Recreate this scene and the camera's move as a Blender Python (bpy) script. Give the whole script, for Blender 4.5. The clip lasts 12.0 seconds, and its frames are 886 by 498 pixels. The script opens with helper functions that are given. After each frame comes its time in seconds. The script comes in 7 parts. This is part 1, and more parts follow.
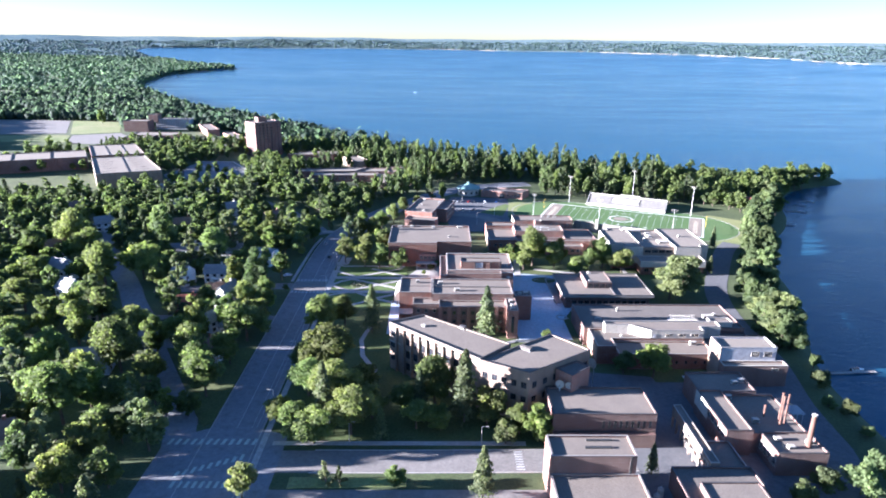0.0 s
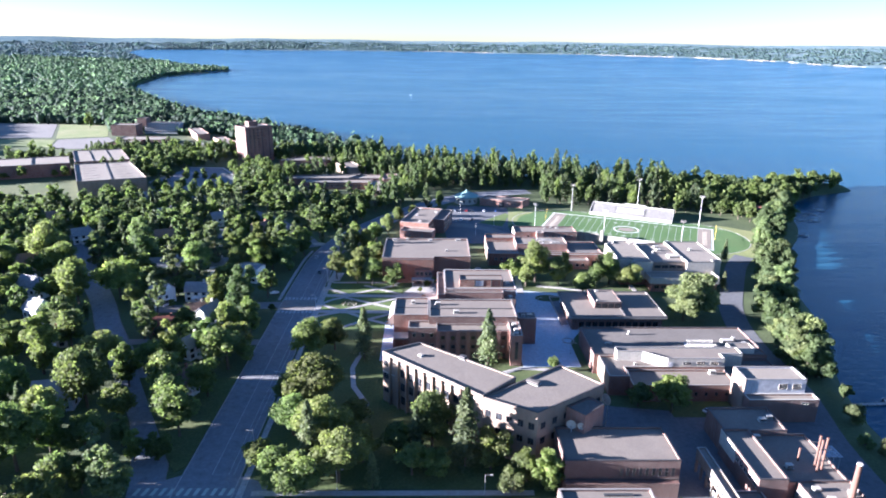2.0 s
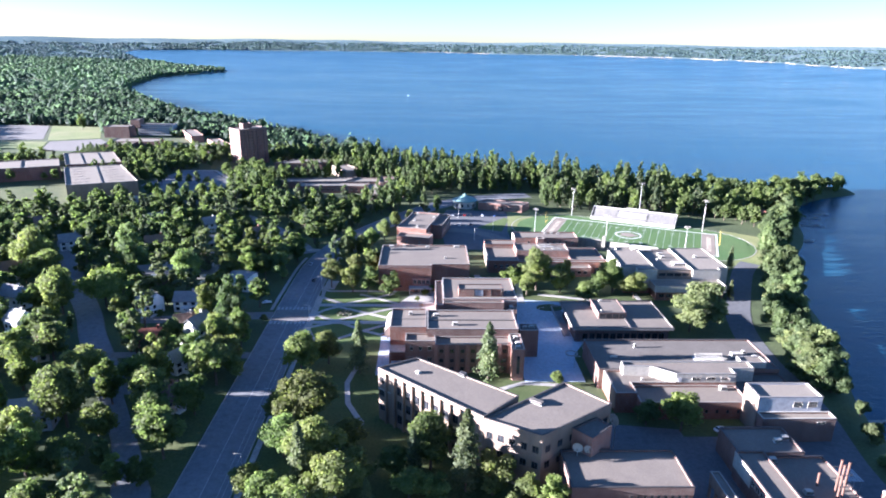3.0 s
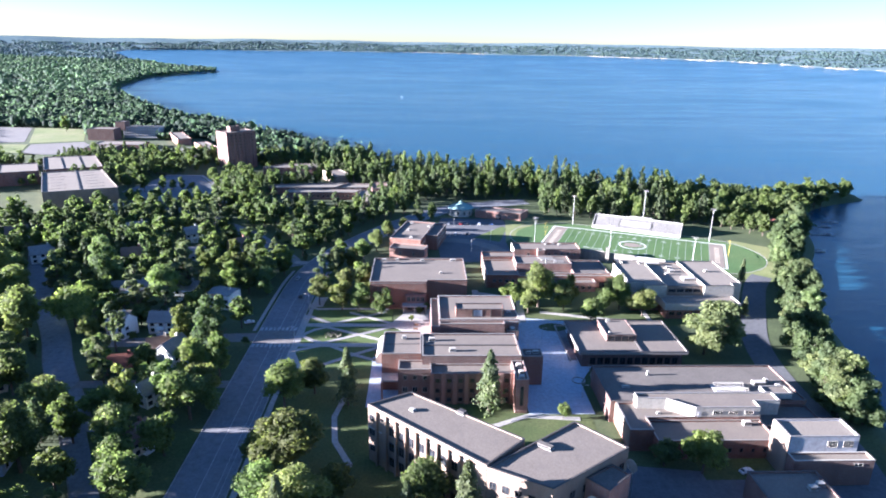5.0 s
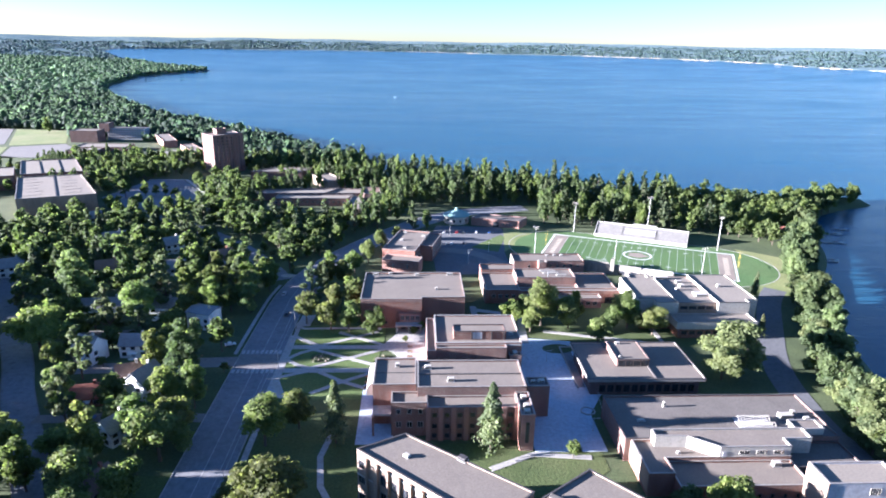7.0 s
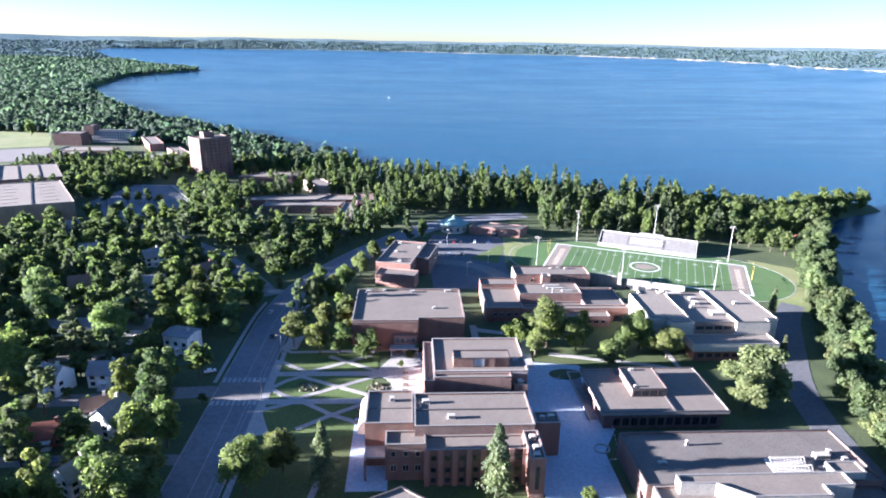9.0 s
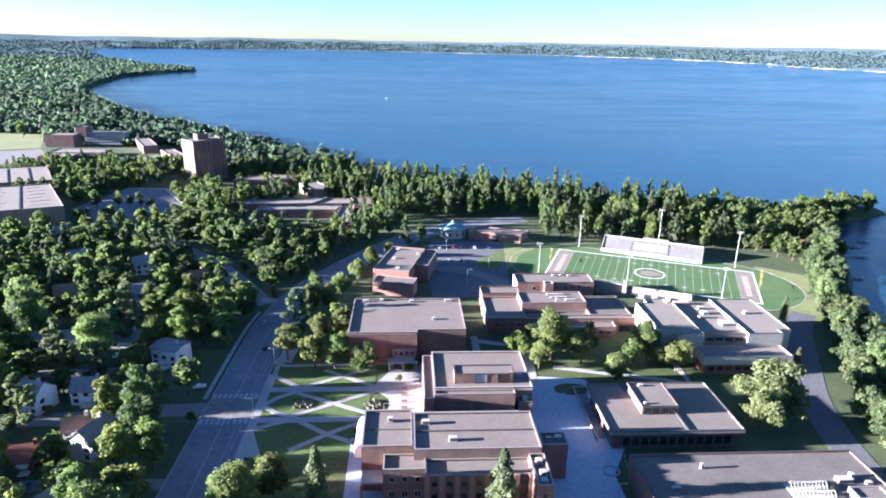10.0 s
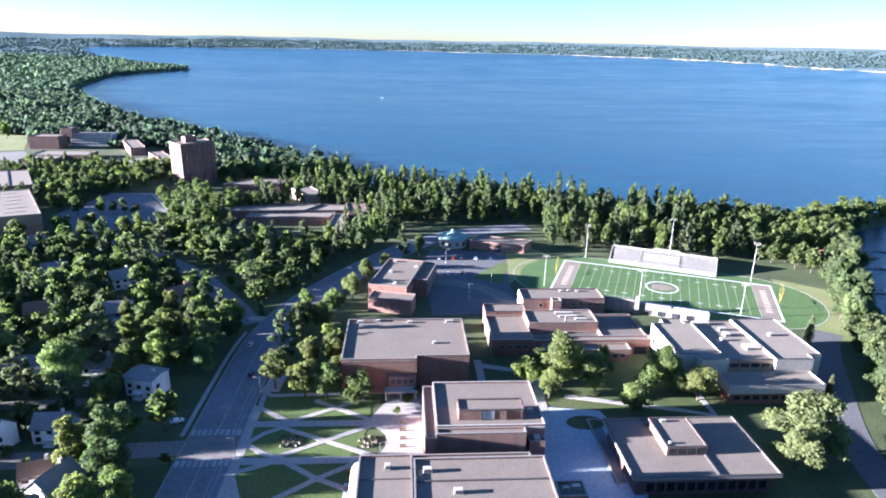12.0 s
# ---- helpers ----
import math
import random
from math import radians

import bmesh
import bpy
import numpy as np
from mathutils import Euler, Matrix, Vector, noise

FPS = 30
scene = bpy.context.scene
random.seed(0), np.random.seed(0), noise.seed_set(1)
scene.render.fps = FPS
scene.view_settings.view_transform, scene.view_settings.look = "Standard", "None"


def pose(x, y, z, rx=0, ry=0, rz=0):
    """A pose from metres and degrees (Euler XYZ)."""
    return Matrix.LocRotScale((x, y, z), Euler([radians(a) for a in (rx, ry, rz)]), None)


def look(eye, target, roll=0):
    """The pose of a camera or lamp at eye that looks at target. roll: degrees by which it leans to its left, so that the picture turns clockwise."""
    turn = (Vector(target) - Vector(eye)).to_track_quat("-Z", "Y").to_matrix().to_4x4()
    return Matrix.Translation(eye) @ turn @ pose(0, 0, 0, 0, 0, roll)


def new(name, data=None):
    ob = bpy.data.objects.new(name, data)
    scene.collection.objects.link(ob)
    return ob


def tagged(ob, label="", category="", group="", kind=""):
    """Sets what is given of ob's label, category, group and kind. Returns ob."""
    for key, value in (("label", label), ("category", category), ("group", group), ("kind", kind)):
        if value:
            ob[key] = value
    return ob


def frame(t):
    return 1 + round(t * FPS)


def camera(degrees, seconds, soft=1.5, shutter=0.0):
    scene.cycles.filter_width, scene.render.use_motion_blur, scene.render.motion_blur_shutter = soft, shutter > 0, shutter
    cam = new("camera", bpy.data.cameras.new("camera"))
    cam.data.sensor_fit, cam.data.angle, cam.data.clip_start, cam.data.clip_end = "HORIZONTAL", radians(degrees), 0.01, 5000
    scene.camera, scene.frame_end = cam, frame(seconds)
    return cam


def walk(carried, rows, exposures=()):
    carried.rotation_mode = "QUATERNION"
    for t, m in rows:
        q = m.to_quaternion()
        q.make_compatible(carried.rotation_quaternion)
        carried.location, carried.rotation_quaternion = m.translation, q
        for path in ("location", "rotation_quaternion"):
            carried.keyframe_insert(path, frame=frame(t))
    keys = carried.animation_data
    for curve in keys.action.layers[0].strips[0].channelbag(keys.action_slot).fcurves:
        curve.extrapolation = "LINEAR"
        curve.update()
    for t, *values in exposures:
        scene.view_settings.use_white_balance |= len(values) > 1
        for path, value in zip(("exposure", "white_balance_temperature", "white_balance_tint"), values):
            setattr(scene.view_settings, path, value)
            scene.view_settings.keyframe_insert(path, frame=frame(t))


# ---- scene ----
cam = camera(70.1, 12.0, soft=1.9)
PATH = [
    (0, (6.63, -2.30, 121.54), (8.00, 92.58, 90.00), 0.60),
    (1, (6.35, 8.74, 121.60), (8.01, 103.66, 90.20), 0.64),
    (2, (6.10, 19.70, 121.68), (8.11, 114.67, 90.42), 0.69),
    (3, (5.87, 30.60, 121.76), (8.30, 125.59, 90.60), 0.75),
    (4, (5.66, 41.46, 121.84), (8.55, 136.46, 90.74), 0.82),
    (5, (5.45, 52.30, 121.92), (8.85, 147.27, 90.82), 0.88),
    (6, (5.23, 63.12, 122.01), (9.14, 158.07, 90.87), 0.94),
    (7, (4.98, 73.96, 122.10), (9.40, 168.87, 90.91), 0.98),
    (8, (4.70, 84.83, 122.19), (9.60, 179.71, 90.98), 1.00),
    (9, (4.38, 95.75, 122.29), (9.69, 190.60, 91.07), 1.01),
    (10, (3.99, 106.73, 122.38), (9.68, 201.57, 91.18), 1.02),
    (11, (3.54, 117.79, 122.48), (9.57, 212.60, 91.26), 1.05),
    (12, (3.00, 128.96, 122.58), (9.37, 223.70, 91.24), 1.16),
]
walk(cam, [(t, look(eye, target, roll)) for t, eye, target, roll in PATH], [(0, 2.86, 4980, 21), (12, 2.76, 4980, 21)])

# ---- world, sun ----
SUN_EL, SUN_AZ = 9.4, 2.5      # height of the low sun; the way its light goes, degrees from +x towards +y
world = bpy.data.worlds.new("world")
scene.world = world
world.use_nodes = True
wn = world.node_tree.nodes
sky = wn.new("ShaderNodeTexSky")
sky.sky_type = "NISHITA"
sky.sun_disc = False
sky.sun_elevation = radians(SUN_EL)
sky.sun_rotation = radians(-90 - SUN_AZ)
sky.altitude, sky.air_density, sky.dust_density, sky.ozone_density = 1000, 1.0, 0.2, 2.6
wn["Background"].inputs["Strength"].default_value = 0.040
world.node_tree.links.new(sky.outputs[0], wn["Background"].inputs["Color"])

sun = new("sun", bpy.data.lights.new("sun", "SUN"))
sun.data.energy, sun.data.angle, sun.data.color = 8.1, radians(0.6), (1.0, 0.85, 0.66)
_a, _e = radians(SUN_AZ), radians(SUN_EL)
sun.matrix_world = look((0, 0, 300), (300 * math.cos(_a) * math.cos(_e), 300 * math.sin(_a) * math.cos(_e), 300 - 300 * math.sin(_e)))

# ---- materials ----
MATS = {}


def nodes_of(name, rough=0.8, metal=0.0, spec=0.3):
    m = bpy.data.materials.new(name)
    m.use_nodes = True
    b = m.node_tree.nodes["Principled BSDF"]
    b.inputs["Roughness"].default_value, b.inputs["Metallic"].default_value = rough, metal
    b.inputs["Specular IOR Level"].default_value = spec
    MATS[name] = m
    return m, m.node_tree.nodes, m.node_tree.links, b


def coords(n, l, scale=(1, 1, 1)):
    g = n.new("ShaderNodeNewGeometry")
    mp = n.new("ShaderNodeMapping")
    mp.inputs["Scale"].default_value = scale
    l.new(g.outputs["Position"], mp.inputs["Vector"])
    return mp.outputs[0]


def noise_tex(n, l, vec, scale, detail=4, rough=0.6):
    t = n.new("ShaderNodeTexNoise")
    t.inputs["Scale"].default_value, t.inputs["Detail"].default_value, t.inputs["Roughness"].default_value = scale, detail, rough
    l.new(vec, t.inputs["Vector"])
    return t.outputs["Fac"]


def ramp(n, l, fac, stops):
    r = n.new("ShaderNodeValToRGB")
    e = r.color_ramp.elements
    while len(e) < len(stops):
        e.new(0.5)
    for el, (p, c) in zip(e, stops):
        el.position, el.color = p, (*c, 1)
    l.new(fac, r.inputs[0])
    return r.outputs[0]


def mixc(n, l, fac, a, b, mode="MIX"):
    m = n.new("ShaderNodeMix")
    m.data_type, m.blend_type = "RGBA", mode
    for v, s in ((fac, m.inputs["Factor"]), (a, m.inputs["A"]), (b, m.inputs["B"])):
        if isinstance(v, (int, float)):
            s.default_value = v
        elif isinstance(v, tuple):
            s.default_value = (*v, 1)
        else:
            l.new(v, s)
    return m.outputs["Result"]


def bump(n, l, b, height, strength, distance=0.05):
    k = n.new("ShaderNodeBump")
    k.inputs["Strength"].default_value, k.inputs["Distance"].default_value = strength, distance
    l.new(height, k.inputs["Height"])
    l.new(k.outputs[0], b.inputs["Normal"])


def plain(name, dark, light, rough=0.8, big=0.08, fine=1.5, metal=0.0, spec=0.3, bumps=0.3, stain=None):
    """A surface with blotches at a large and a small scale."""
    m, n, l, b = nodes_of(name, rough, metal, spec)
    v = coords(n, l)
    a = ramp(n, l, noise_tex(n, l, v, big, 5), [(0.3, dark), (0.7, light)])
    f = noise_tex(n, l, v, fine, 3)
    c = mixc(n, l, 0.5, a, ramp(n, l, f, [(0.3, tuple(x * 0.72 for x in dark)), (0.7, tuple(min(1, x * 1.15) for x in light))]))
    if stain:
        s = ramp(n, l, noise_tex(n, l, coords(n, l, (1, 1, 0.15)), 0.45, 6, 0.7), [(0.52, (0, 0, 0)), (0.66, (1, 1, 1))])
        c = mixc(n, l, s, c, mixc(n, l, 0.55, c, stain))
    l.new(c, b.inputs["Base Color"])
    bump(n, l, b, f, bumps)
    return m


def brick(name, a, b2, mortar):
    """Brick courses of true size, blotched by batch and weather."""
    m, n, l, b = nodes_of(name, 0.85)
    g = n.new("ShaderNodeNewGeometry")
    sep = n.new("ShaderNodeSeparateXYZ")
    l.new(g.outputs["Position"], sep.inputs[0])
    add = n.new("ShaderNodeMath")
    l.new(sep.outputs[0], add.inputs[0]), l.new(sep.outputs[1], add.inputs[1])
    comb = n.new("ShaderNodeCombineXYZ")
    l.new(add.outputs[0], comb.inputs[0]), l.new(sep.outputs[2], comb.inputs[1])
    t = n.new("ShaderNodeTexBrick")
    t.inputs["Color1"].default_value, t.inputs["Color2"].default_value, t.inputs["Mortar"].default_value = (*a, 1), (*b2, 1), (*mortar, 1)
    t.inputs["Scale"].default_value, t.inputs["Brick Width"].default_value, t.inputs["Row Height"].default_value = 1.0, 0.22, 0.075
    t.inputs["Mortar Size"].default_value = 0.008
    l.new(comb.outputs[0], t.inputs["Vector"])
    v = coords(n, l, (1, 1, 0.4))
    w = ramp(n, l, noise_tex(n, l, v, 0.25, 6), [(0.3, (0.72, 0.72, 0.74)), (0.7, (1.12, 1.1, 1.08))])
    c = mixc(n, l, 1.0, t.outputs["Color"], w, "MULTIPLY")
    l.new(c, b.inputs["Base Color"])
    bump(n, l, b, t.outputs["Fac"], 0.4, -0.01)
    return m


brick("brick_red", (0.232, 0.099, 0.067), (0.180, 0.073, 0.049), (0.245, 0.187, 0.158))
brick("brick_brown", (0.190, 0.106, 0.083), (0.144, 0.078, 0.064), (0.217, 0.174, 0.154))
brick("brick_pink", (0.296, 0.157, 0.119), (0.244, 0.123, 0.092), (0.284, 0.215, 0.185))
brick("brick_tan", (0.270, 0.201, 0.147), (0.234, 0.165, 0.123), (0.260, 0.221, 0.181))
plain("roof_gravel", (0.148, 0.126, 0.105), (0.203, 0.175, 0.146), 0.95, 0.12, 2.5, bumps=0.5, stain=(0.145, 0.126, 0.112))
plain("roof_grey", (0.107, 0.094, 0.082), (0.162, 0.145, 0.128), 0.95, 0.1, 2.0, bumps=0.5, stain=(0.099, 0.092, 0.080))
plain("roof_pale", (0.185, 0.161, 0.131), (0.249, 0.218, 0.180), 0.9, 0.1, 2.0, stain=(0.236, 0.209, 0.176))
plain("coping", (0.25, 0.228, 0.205), (0.35, 0.32, 0.29), 0.5, 0.3, 2.0, metal=0.3)
plain("coping_dark", (0.06, 0.055, 0.055), (0.11, 0.1, 0.095), 0.5, 0.3, 2.0, metal=0.3)
plain("panel_white", (0.354, 0.331, 0.286), (0.436, 0.411, 0.359), 0.6, 0.15, 1.2, stain=(0.48, 0.44, 0.4))
plain("bleacher_cream", (0.191, 0.175, 0.150), (0.242, 0.225, 0.196), 0.8, 0.2, 1.0, stain=(0.36, 0.33, 0.29))
plain("panel_grey", (0.34, 0.34, 0.36), (0.44, 0.44, 0.46), 0.5, 0.15, 1.0, stain=(0.24, 0.24, 0.25))
plain("concrete", (0.300, 0.286, 0.265), (0.400, 0.379, 0.349), 0.9, 0.06, 0.8, stain=(0.3, 0.28, 0.26))
plain("concrete_light", (0.302, 0.290, 0.270), (0.386, 0.370, 0.348), 0.9, 0.06, 0.8, stain=(0.42, 0.39, 0.36))
plain("asphalt", (0.153, 0.160, 0.176), (0.226, 0.228, 0.241), 0.9, 0.05, 0.9, stain=(0.065, 0.065, 0.068))
plain("asphalt_dark", (0.095, 0.098, 0.106), (0.145, 0.147, 0.155), 0.9, 0.05, 0.9, stain=(0.055, 0.055, 0.058))
plain("asphalt_worn", (0.15, 0.142, 0.135), (0.23, 0.215, 0.2), 0.9, 0.05, 0.9, stain=(0.1, 0.095, 0.09))
plain("pavement_grey", (0.28, 0.272, 0.262), (0.4, 0.385, 0.365), 0.9, 0.06, 0.8, stain=(0.17, 0.16, 0.15))
plain("plaza_slab", (0.33, 0.385, 0.46), (0.43, 0.49, 0.565), 0.8, 0.06, 0.8, stain=(0.28, 0.31, 0.35))
plain("seating", (0.1, 0.098, 0.095), (0.145, 0.14, 0.135), 0.9, 0.2, 1.5, stain=(0.2, 0.19, 0.18))
plain("paint_white", (0.5, 0.5, 0.48), (0.72, 0.72, 0.7), 0.7, 0.4, 3.0)
plain("paint_worn", (0.18, 0.18, 0.18), (0.5, 0.5, 0.49), 0.8, 0.4, 3.0)
plain("paint_field", (0.3, 0.34, 0.29), (0.46, 0.5, 0.44), 0.8, 0.4, 3.0)
plain("paint_yellow", (0.6, 0.42, 0.05), (0.72, 0.5, 0.08), 0.6, 0.4, 3.0)
plain("siding_white", (0.64, 0.64, 0.62), (0.8, 0.8, 0.78), 0.6, 0.2, 2.0, stain=(0.5, 0.5, 0.48))
plain("siding_blue", (0.24, 0.3, 0.38), (0.32, 0.39, 0.48), 0.6, 0.2, 2.0)
plain("siding_tan", (0.4, 0.34, 0.26), (0.5, 0.43, 0.33), 0.6, 0.2, 2.0)
plain("shingle_grey", (0.163, 0.163, 0.175), (0.275, 0.269, 0.263), 0.95, 0.5, 4.0, bumps=0.6)
plain("shingle_brown", (0.14, 0.095, 0.07), (0.22, 0.155, 0.12), 0.95, 0.5, 4.0, bumps=0.6)
plain("shingle_red", (0.26, 0.1, 0.07), (0.36, 0.15, 0.1), 0.95, 0.5, 4.0, bumps=0.6)
plain("copper_green", (0.150, 0.247, 0.232), (0.225, 0.330, 0.307), 0.6, 0.3, 2.0)
plain("steel", (0.45, 0.45, 0.45), (0.6, 0.6, 0.6), 0.4, 0.5, 3.0, metal=0.7)
plain("steel_dark", (0.05, 0.05, 0.05), (0.09, 0.09, 0.09), 0.5, 0.5, 3.0, metal=0.4)
plain("rust_brick", (0.089, 0.047, 0.035), (0.127, 0.071, 0.052), 0.85, 0.5, 3.0)
plain("wood_bench", (0.2, 0.13, 0.08), (0.3, 0.2, 0.12), 0.8, 0.5, 3.0)
plain("bark", (0.07, 0.055, 0.04), (0.14, 0.11, 0.085), 0.95, 0.6, 4.0)
plain("rubber", (0.02, 0.02, 0.02), (0.035, 0.035, 0.035), 0.8, 0.6, 4.0)
plain("sand", (0.4, 0.35, 0.26), (0.52, 0.46, 0.36), 0.95, 0.1, 2.0)
plain("bed_soil", (0.12, 0.12, 0.07), (0.2, 0.19, 0.12), 0.95, 0.2, 2.0)
plain("endzone", (0.19, 0.16, 0.13), (0.26, 0.215, 0.175), 0.95, 0.1, 2.0)
for _n, _c in (("car_white", (0.7, 0.7, 0.7)), ("car_silver", (0.4, 0.41, 0.43)), ("car_dark", (0.03, 0.035, 0.045)), ("car_red", (0.3, 0.02, 0.02)), ("car_blue", (0.04, 0.09, 0.25))):
    plain(_n, tuple(x * 0.92 for x in _c), _c, 0.3, 0.3, 2.0, spec=0.6, bumps=0.02)

m, n, l, b = nodes_of("glass_dark", 0.08, 0.0, 0.6)
v = coords(n, l)
l.new(ramp(n, l, noise_tex(n, l, v, 0.35, 2), [(0.35, (0.012, 0.014, 0.018)), (0.7, (0.05, 0.055, 0.065))]), b.inputs["Base Color"])


def grass(name, a, b2, dry, drymix):
    m, n, l, b = nodes_of(name, 0.95)
    v = coords(n, l)
    c = ramp(n, l, noise_tex(n, l, v, 0.05, 6), [(0.3, a), (0.7, b2)])
    d = ramp(n, l, noise_tex(n, l, v, 0.018, 6, 0.7), [(0.5 - drymix, (0, 0, 0)), (0.85 - drymix, (1, 1, 1))])
    c = mixc(n, l, d, c, dry)
    f = noise_tex(n, l, v, 1.2, 3)
    c = mixc(n, l, 0.7, c, ramp(n, l, f, [(0.3, (0.55, 0.55, 0.55)), (0.7, (1.25, 1.25, 1.25))]), "MULTIPLY")
    l.new(c, b.inputs["Base Color"])
    bump(n, l, b, f, 0.8, 0.15)


grass("grass", (0.054, 0.077, 0.024), (0.083, 0.110, 0.035), (0.128, 0.131, 0.054), 0.04)
grass("grass_dry", (0.128, 0.170, 0.051), (0.187, 0.230, 0.072), (0.272, 0.255, 0.128), 0.1)
grass("lawn_green", (0.076, 0.116, 0.033), (0.112, 0.155, 0.045), (0.163, 0.176, 0.069), -0.02)
grass("turf", (0.070, 0.131, 0.040), (0.087, 0.155, 0.047), (0.103, 0.150, 0.049), 0.0)
grass("turf_edge", (0.07, 0.13, 0.04), (0.09, 0.16, 0.05), (0.13, 0.165, 0.06), 0.0)
grass("woodland_floor", (0.05, 0.068, 0.03), (0.085, 0.11, 0.045), (0.14, 0.15, 0.08), -0.02)


def foliage(name, dark, mid, light, trans, patch_scale=0.12):
    """Leaves: each clump and each tree has a tone of its own, and light comes through them."""
    m, n, l, b = nodes_of(name, 0.7, 0.0, 0.25)
    g = n.new("ShaderNodeNewGeometry")
    o = n.new("ShaderNodeObjectInfo")
    c = ramp(n, l, g.outputs["Random Per Island"], [(0.0, dark), (0.5, mid), (1.0, light)])
    h = n.new("ShaderNodeHueSaturation")
    mr = n.new("ShaderNodeMapRange")
    l.new(o.outputs["Random"], mr.inputs["Value"])
    mr.inputs["To Min"].default_value, mr.inputs["To Max"].default_value = 0.48, 0.525
    l.new(mr.outputs[0], h.inputs["Hue"])
    mv = n.new("ShaderNodeMapRange")
    w = n.new("ShaderNodeTexWhiteNoise")
    w.noise_dimensions = "1D"
    l.new(o.outputs["Random"], w.inputs["W"])
    l.new(w.outputs["Value"], mv.inputs["Value"])
    mv.inputs["To Min"].default_value, mv.inputs["To Max"].default_value = 0.7, 1.3
    l.new(mv.outputs[0], h.inputs["Value"])
    v = coords(n, l)
    c2 = mixc(n, l, 1.0, c, ramp(n, l, noise_tex(n, l, v, patch_scale, 3), [(0.3, (0.68, 0.72, 0.78)), (0.7, (1.3, 1.26, 1.08))]), "MULTIPLY")
    l.new(c2, h.inputs["Color"])
    l.new(h.outputs[0], b.inputs["Base Color"])
    t = n.new("ShaderNodeBsdfTranslucent")
    l.new(mixc(n, l, 1.0, h.outputs[0], (1.08, 1.2, 0.82), "MULTIPLY"), t.inputs["Color"])
    mx = n.new("ShaderNodeMixShader")
    mx.inputs[0].default_value = trans
    l.new(b.outputs[0], mx.inputs[1]), l.new(t.outputs[0], mx.inputs[2])
    l.new(mx.outputs[0], n["Material Output"].inputs["Surface"])


foliage("leaf_green", (0.110, 0.139, 0.052), (0.145, 0.172, 0.063), (0.178, 0.204, 0.080), 0.60)
foliage("leaf_fresh", (0.111, 0.144, 0.045), (0.165, 0.197, 0.061), (0.213, 0.238, 0.082), 0.55)
foliage("leaf_pale", (0.094, 0.124, 0.056), (0.128, 0.158, 0.070), (0.160, 0.190, 0.088), 0.56)
foliage("needle", (0.079, 0.101, 0.055), (0.119, 0.140, 0.073), (0.166, 0.186, 0.099), 0.5)
# teal tint carries the haze of the air over the headland
foliage("leaf_far_hazed", (0.088, 0.130, 0.101), (0.105, 0.151, 0.113), (0.128, 0.178, 0.127), 0.68, 0.014)

# blue distance haze is mixed into these leaf colours
foliage("leaf_distant_hazed", (0.086, 0.130, 0.152), (0.099, 0.145, 0.165), (0.114, 0.165, 0.178), 0.65, 0.008)

# lake: dark body, wind ripples and broad calm and ruffled streaks, their sheen partly put into the colour
m, n, l, b = nodes_of("water", 0.12, 0.0, 0.2)
b.inputs["IOR"].default_value = 1.33
broad = noise_tex(n, l, coords(n, l, (0.3, 1.0, 1.0)), 0.0035, 2, 0.5)
gust = noise_tex(n, l, coords(n, l, (0.22, 1.0, 1.0)), 0.022, 3, 0.5)
streak = mixc(n, l, 0.6, broad, gust)
# darker and paler blues paint how the streaks reflect the sky
c = ramp(n, l, streak, [(0.42, (0.009, 0.042, 0.085)), (0.58, (0.02, 0.07, 0.118))])
l.new(c, b.inputs["Base Color"])
l.new(ramp(n, l, streak, [(0.4, (0.12, 0.12, 0.12)), (0.6, (0.26, 0.26, 0.26))]), b.inputs["Roughness"])
r1 = noise_tex(n, l, coords(n, l, (0.5, 1.0, 1.0)), 0.5, 5)
bump(n, l, b, r1, 0.7, 0.45)

# far hills: woods with fields between, with blue distance haze put into the colours
m, n, l, b = nodes_of("far_land_hazed", 1.0, 0.0, 0.0)
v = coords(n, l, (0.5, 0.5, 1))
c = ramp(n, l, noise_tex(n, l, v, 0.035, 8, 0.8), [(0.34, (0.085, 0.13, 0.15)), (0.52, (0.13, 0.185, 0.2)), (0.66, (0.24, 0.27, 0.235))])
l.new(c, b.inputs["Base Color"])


# ---- mesh helpers ----
def link(name, me, parent=None, loc=(0, 0, 0), rz=0.0, label=""):
    ob = new(name, me)
    ob.parent = parent
    ob.location, ob.rotation_euler = loc, (0, 0, radians(rz))
    if label:
        ob["label"] = label
    return ob


def mesh_from(name, bm, mats):
    me = bpy.data.meshes.new(name)
    bm.to_mesh(me)
    bm.free()
    for k in (mats if isinstance(mats, (list, tuple)) else [mats]):
        me.materials.append(MATS[k])
    return me


def part(name, bm, mats, parent, label="", loc=(0, 0, 0), rz=0.0):
    """One mesh object under a thing or under a part."""
    bmesh.ops.recalc_face_normals(bm, faces=bm.faces[:])
    return link(name, mesh_from(name, bm, mats), parent, loc, rz, label)


def root(name, x, y, z=0.0, rz=0.0, label="", category="", group="", kind=""):
    return tagged(link(name, None, None, (x, y, z), rz), label, category, group, kind)


def box(bm, x0, x1, y0, y1, z0, z1, mi=0):
    vs = [bm.verts.new((x, y, z)) for z in (z0, z1) for x, y in ((x0, y0), (x1, y0), (x1, y1), (x0, y1))]
    for f in ((0, 3, 2, 1), (4, 5, 6, 7), (0, 1, 5, 4), (1, 2, 6, 5), (2, 3, 7, 6), (3, 0, 4, 7)):
        bm.faces.new([vs[i] for i in f]).material_index = mi


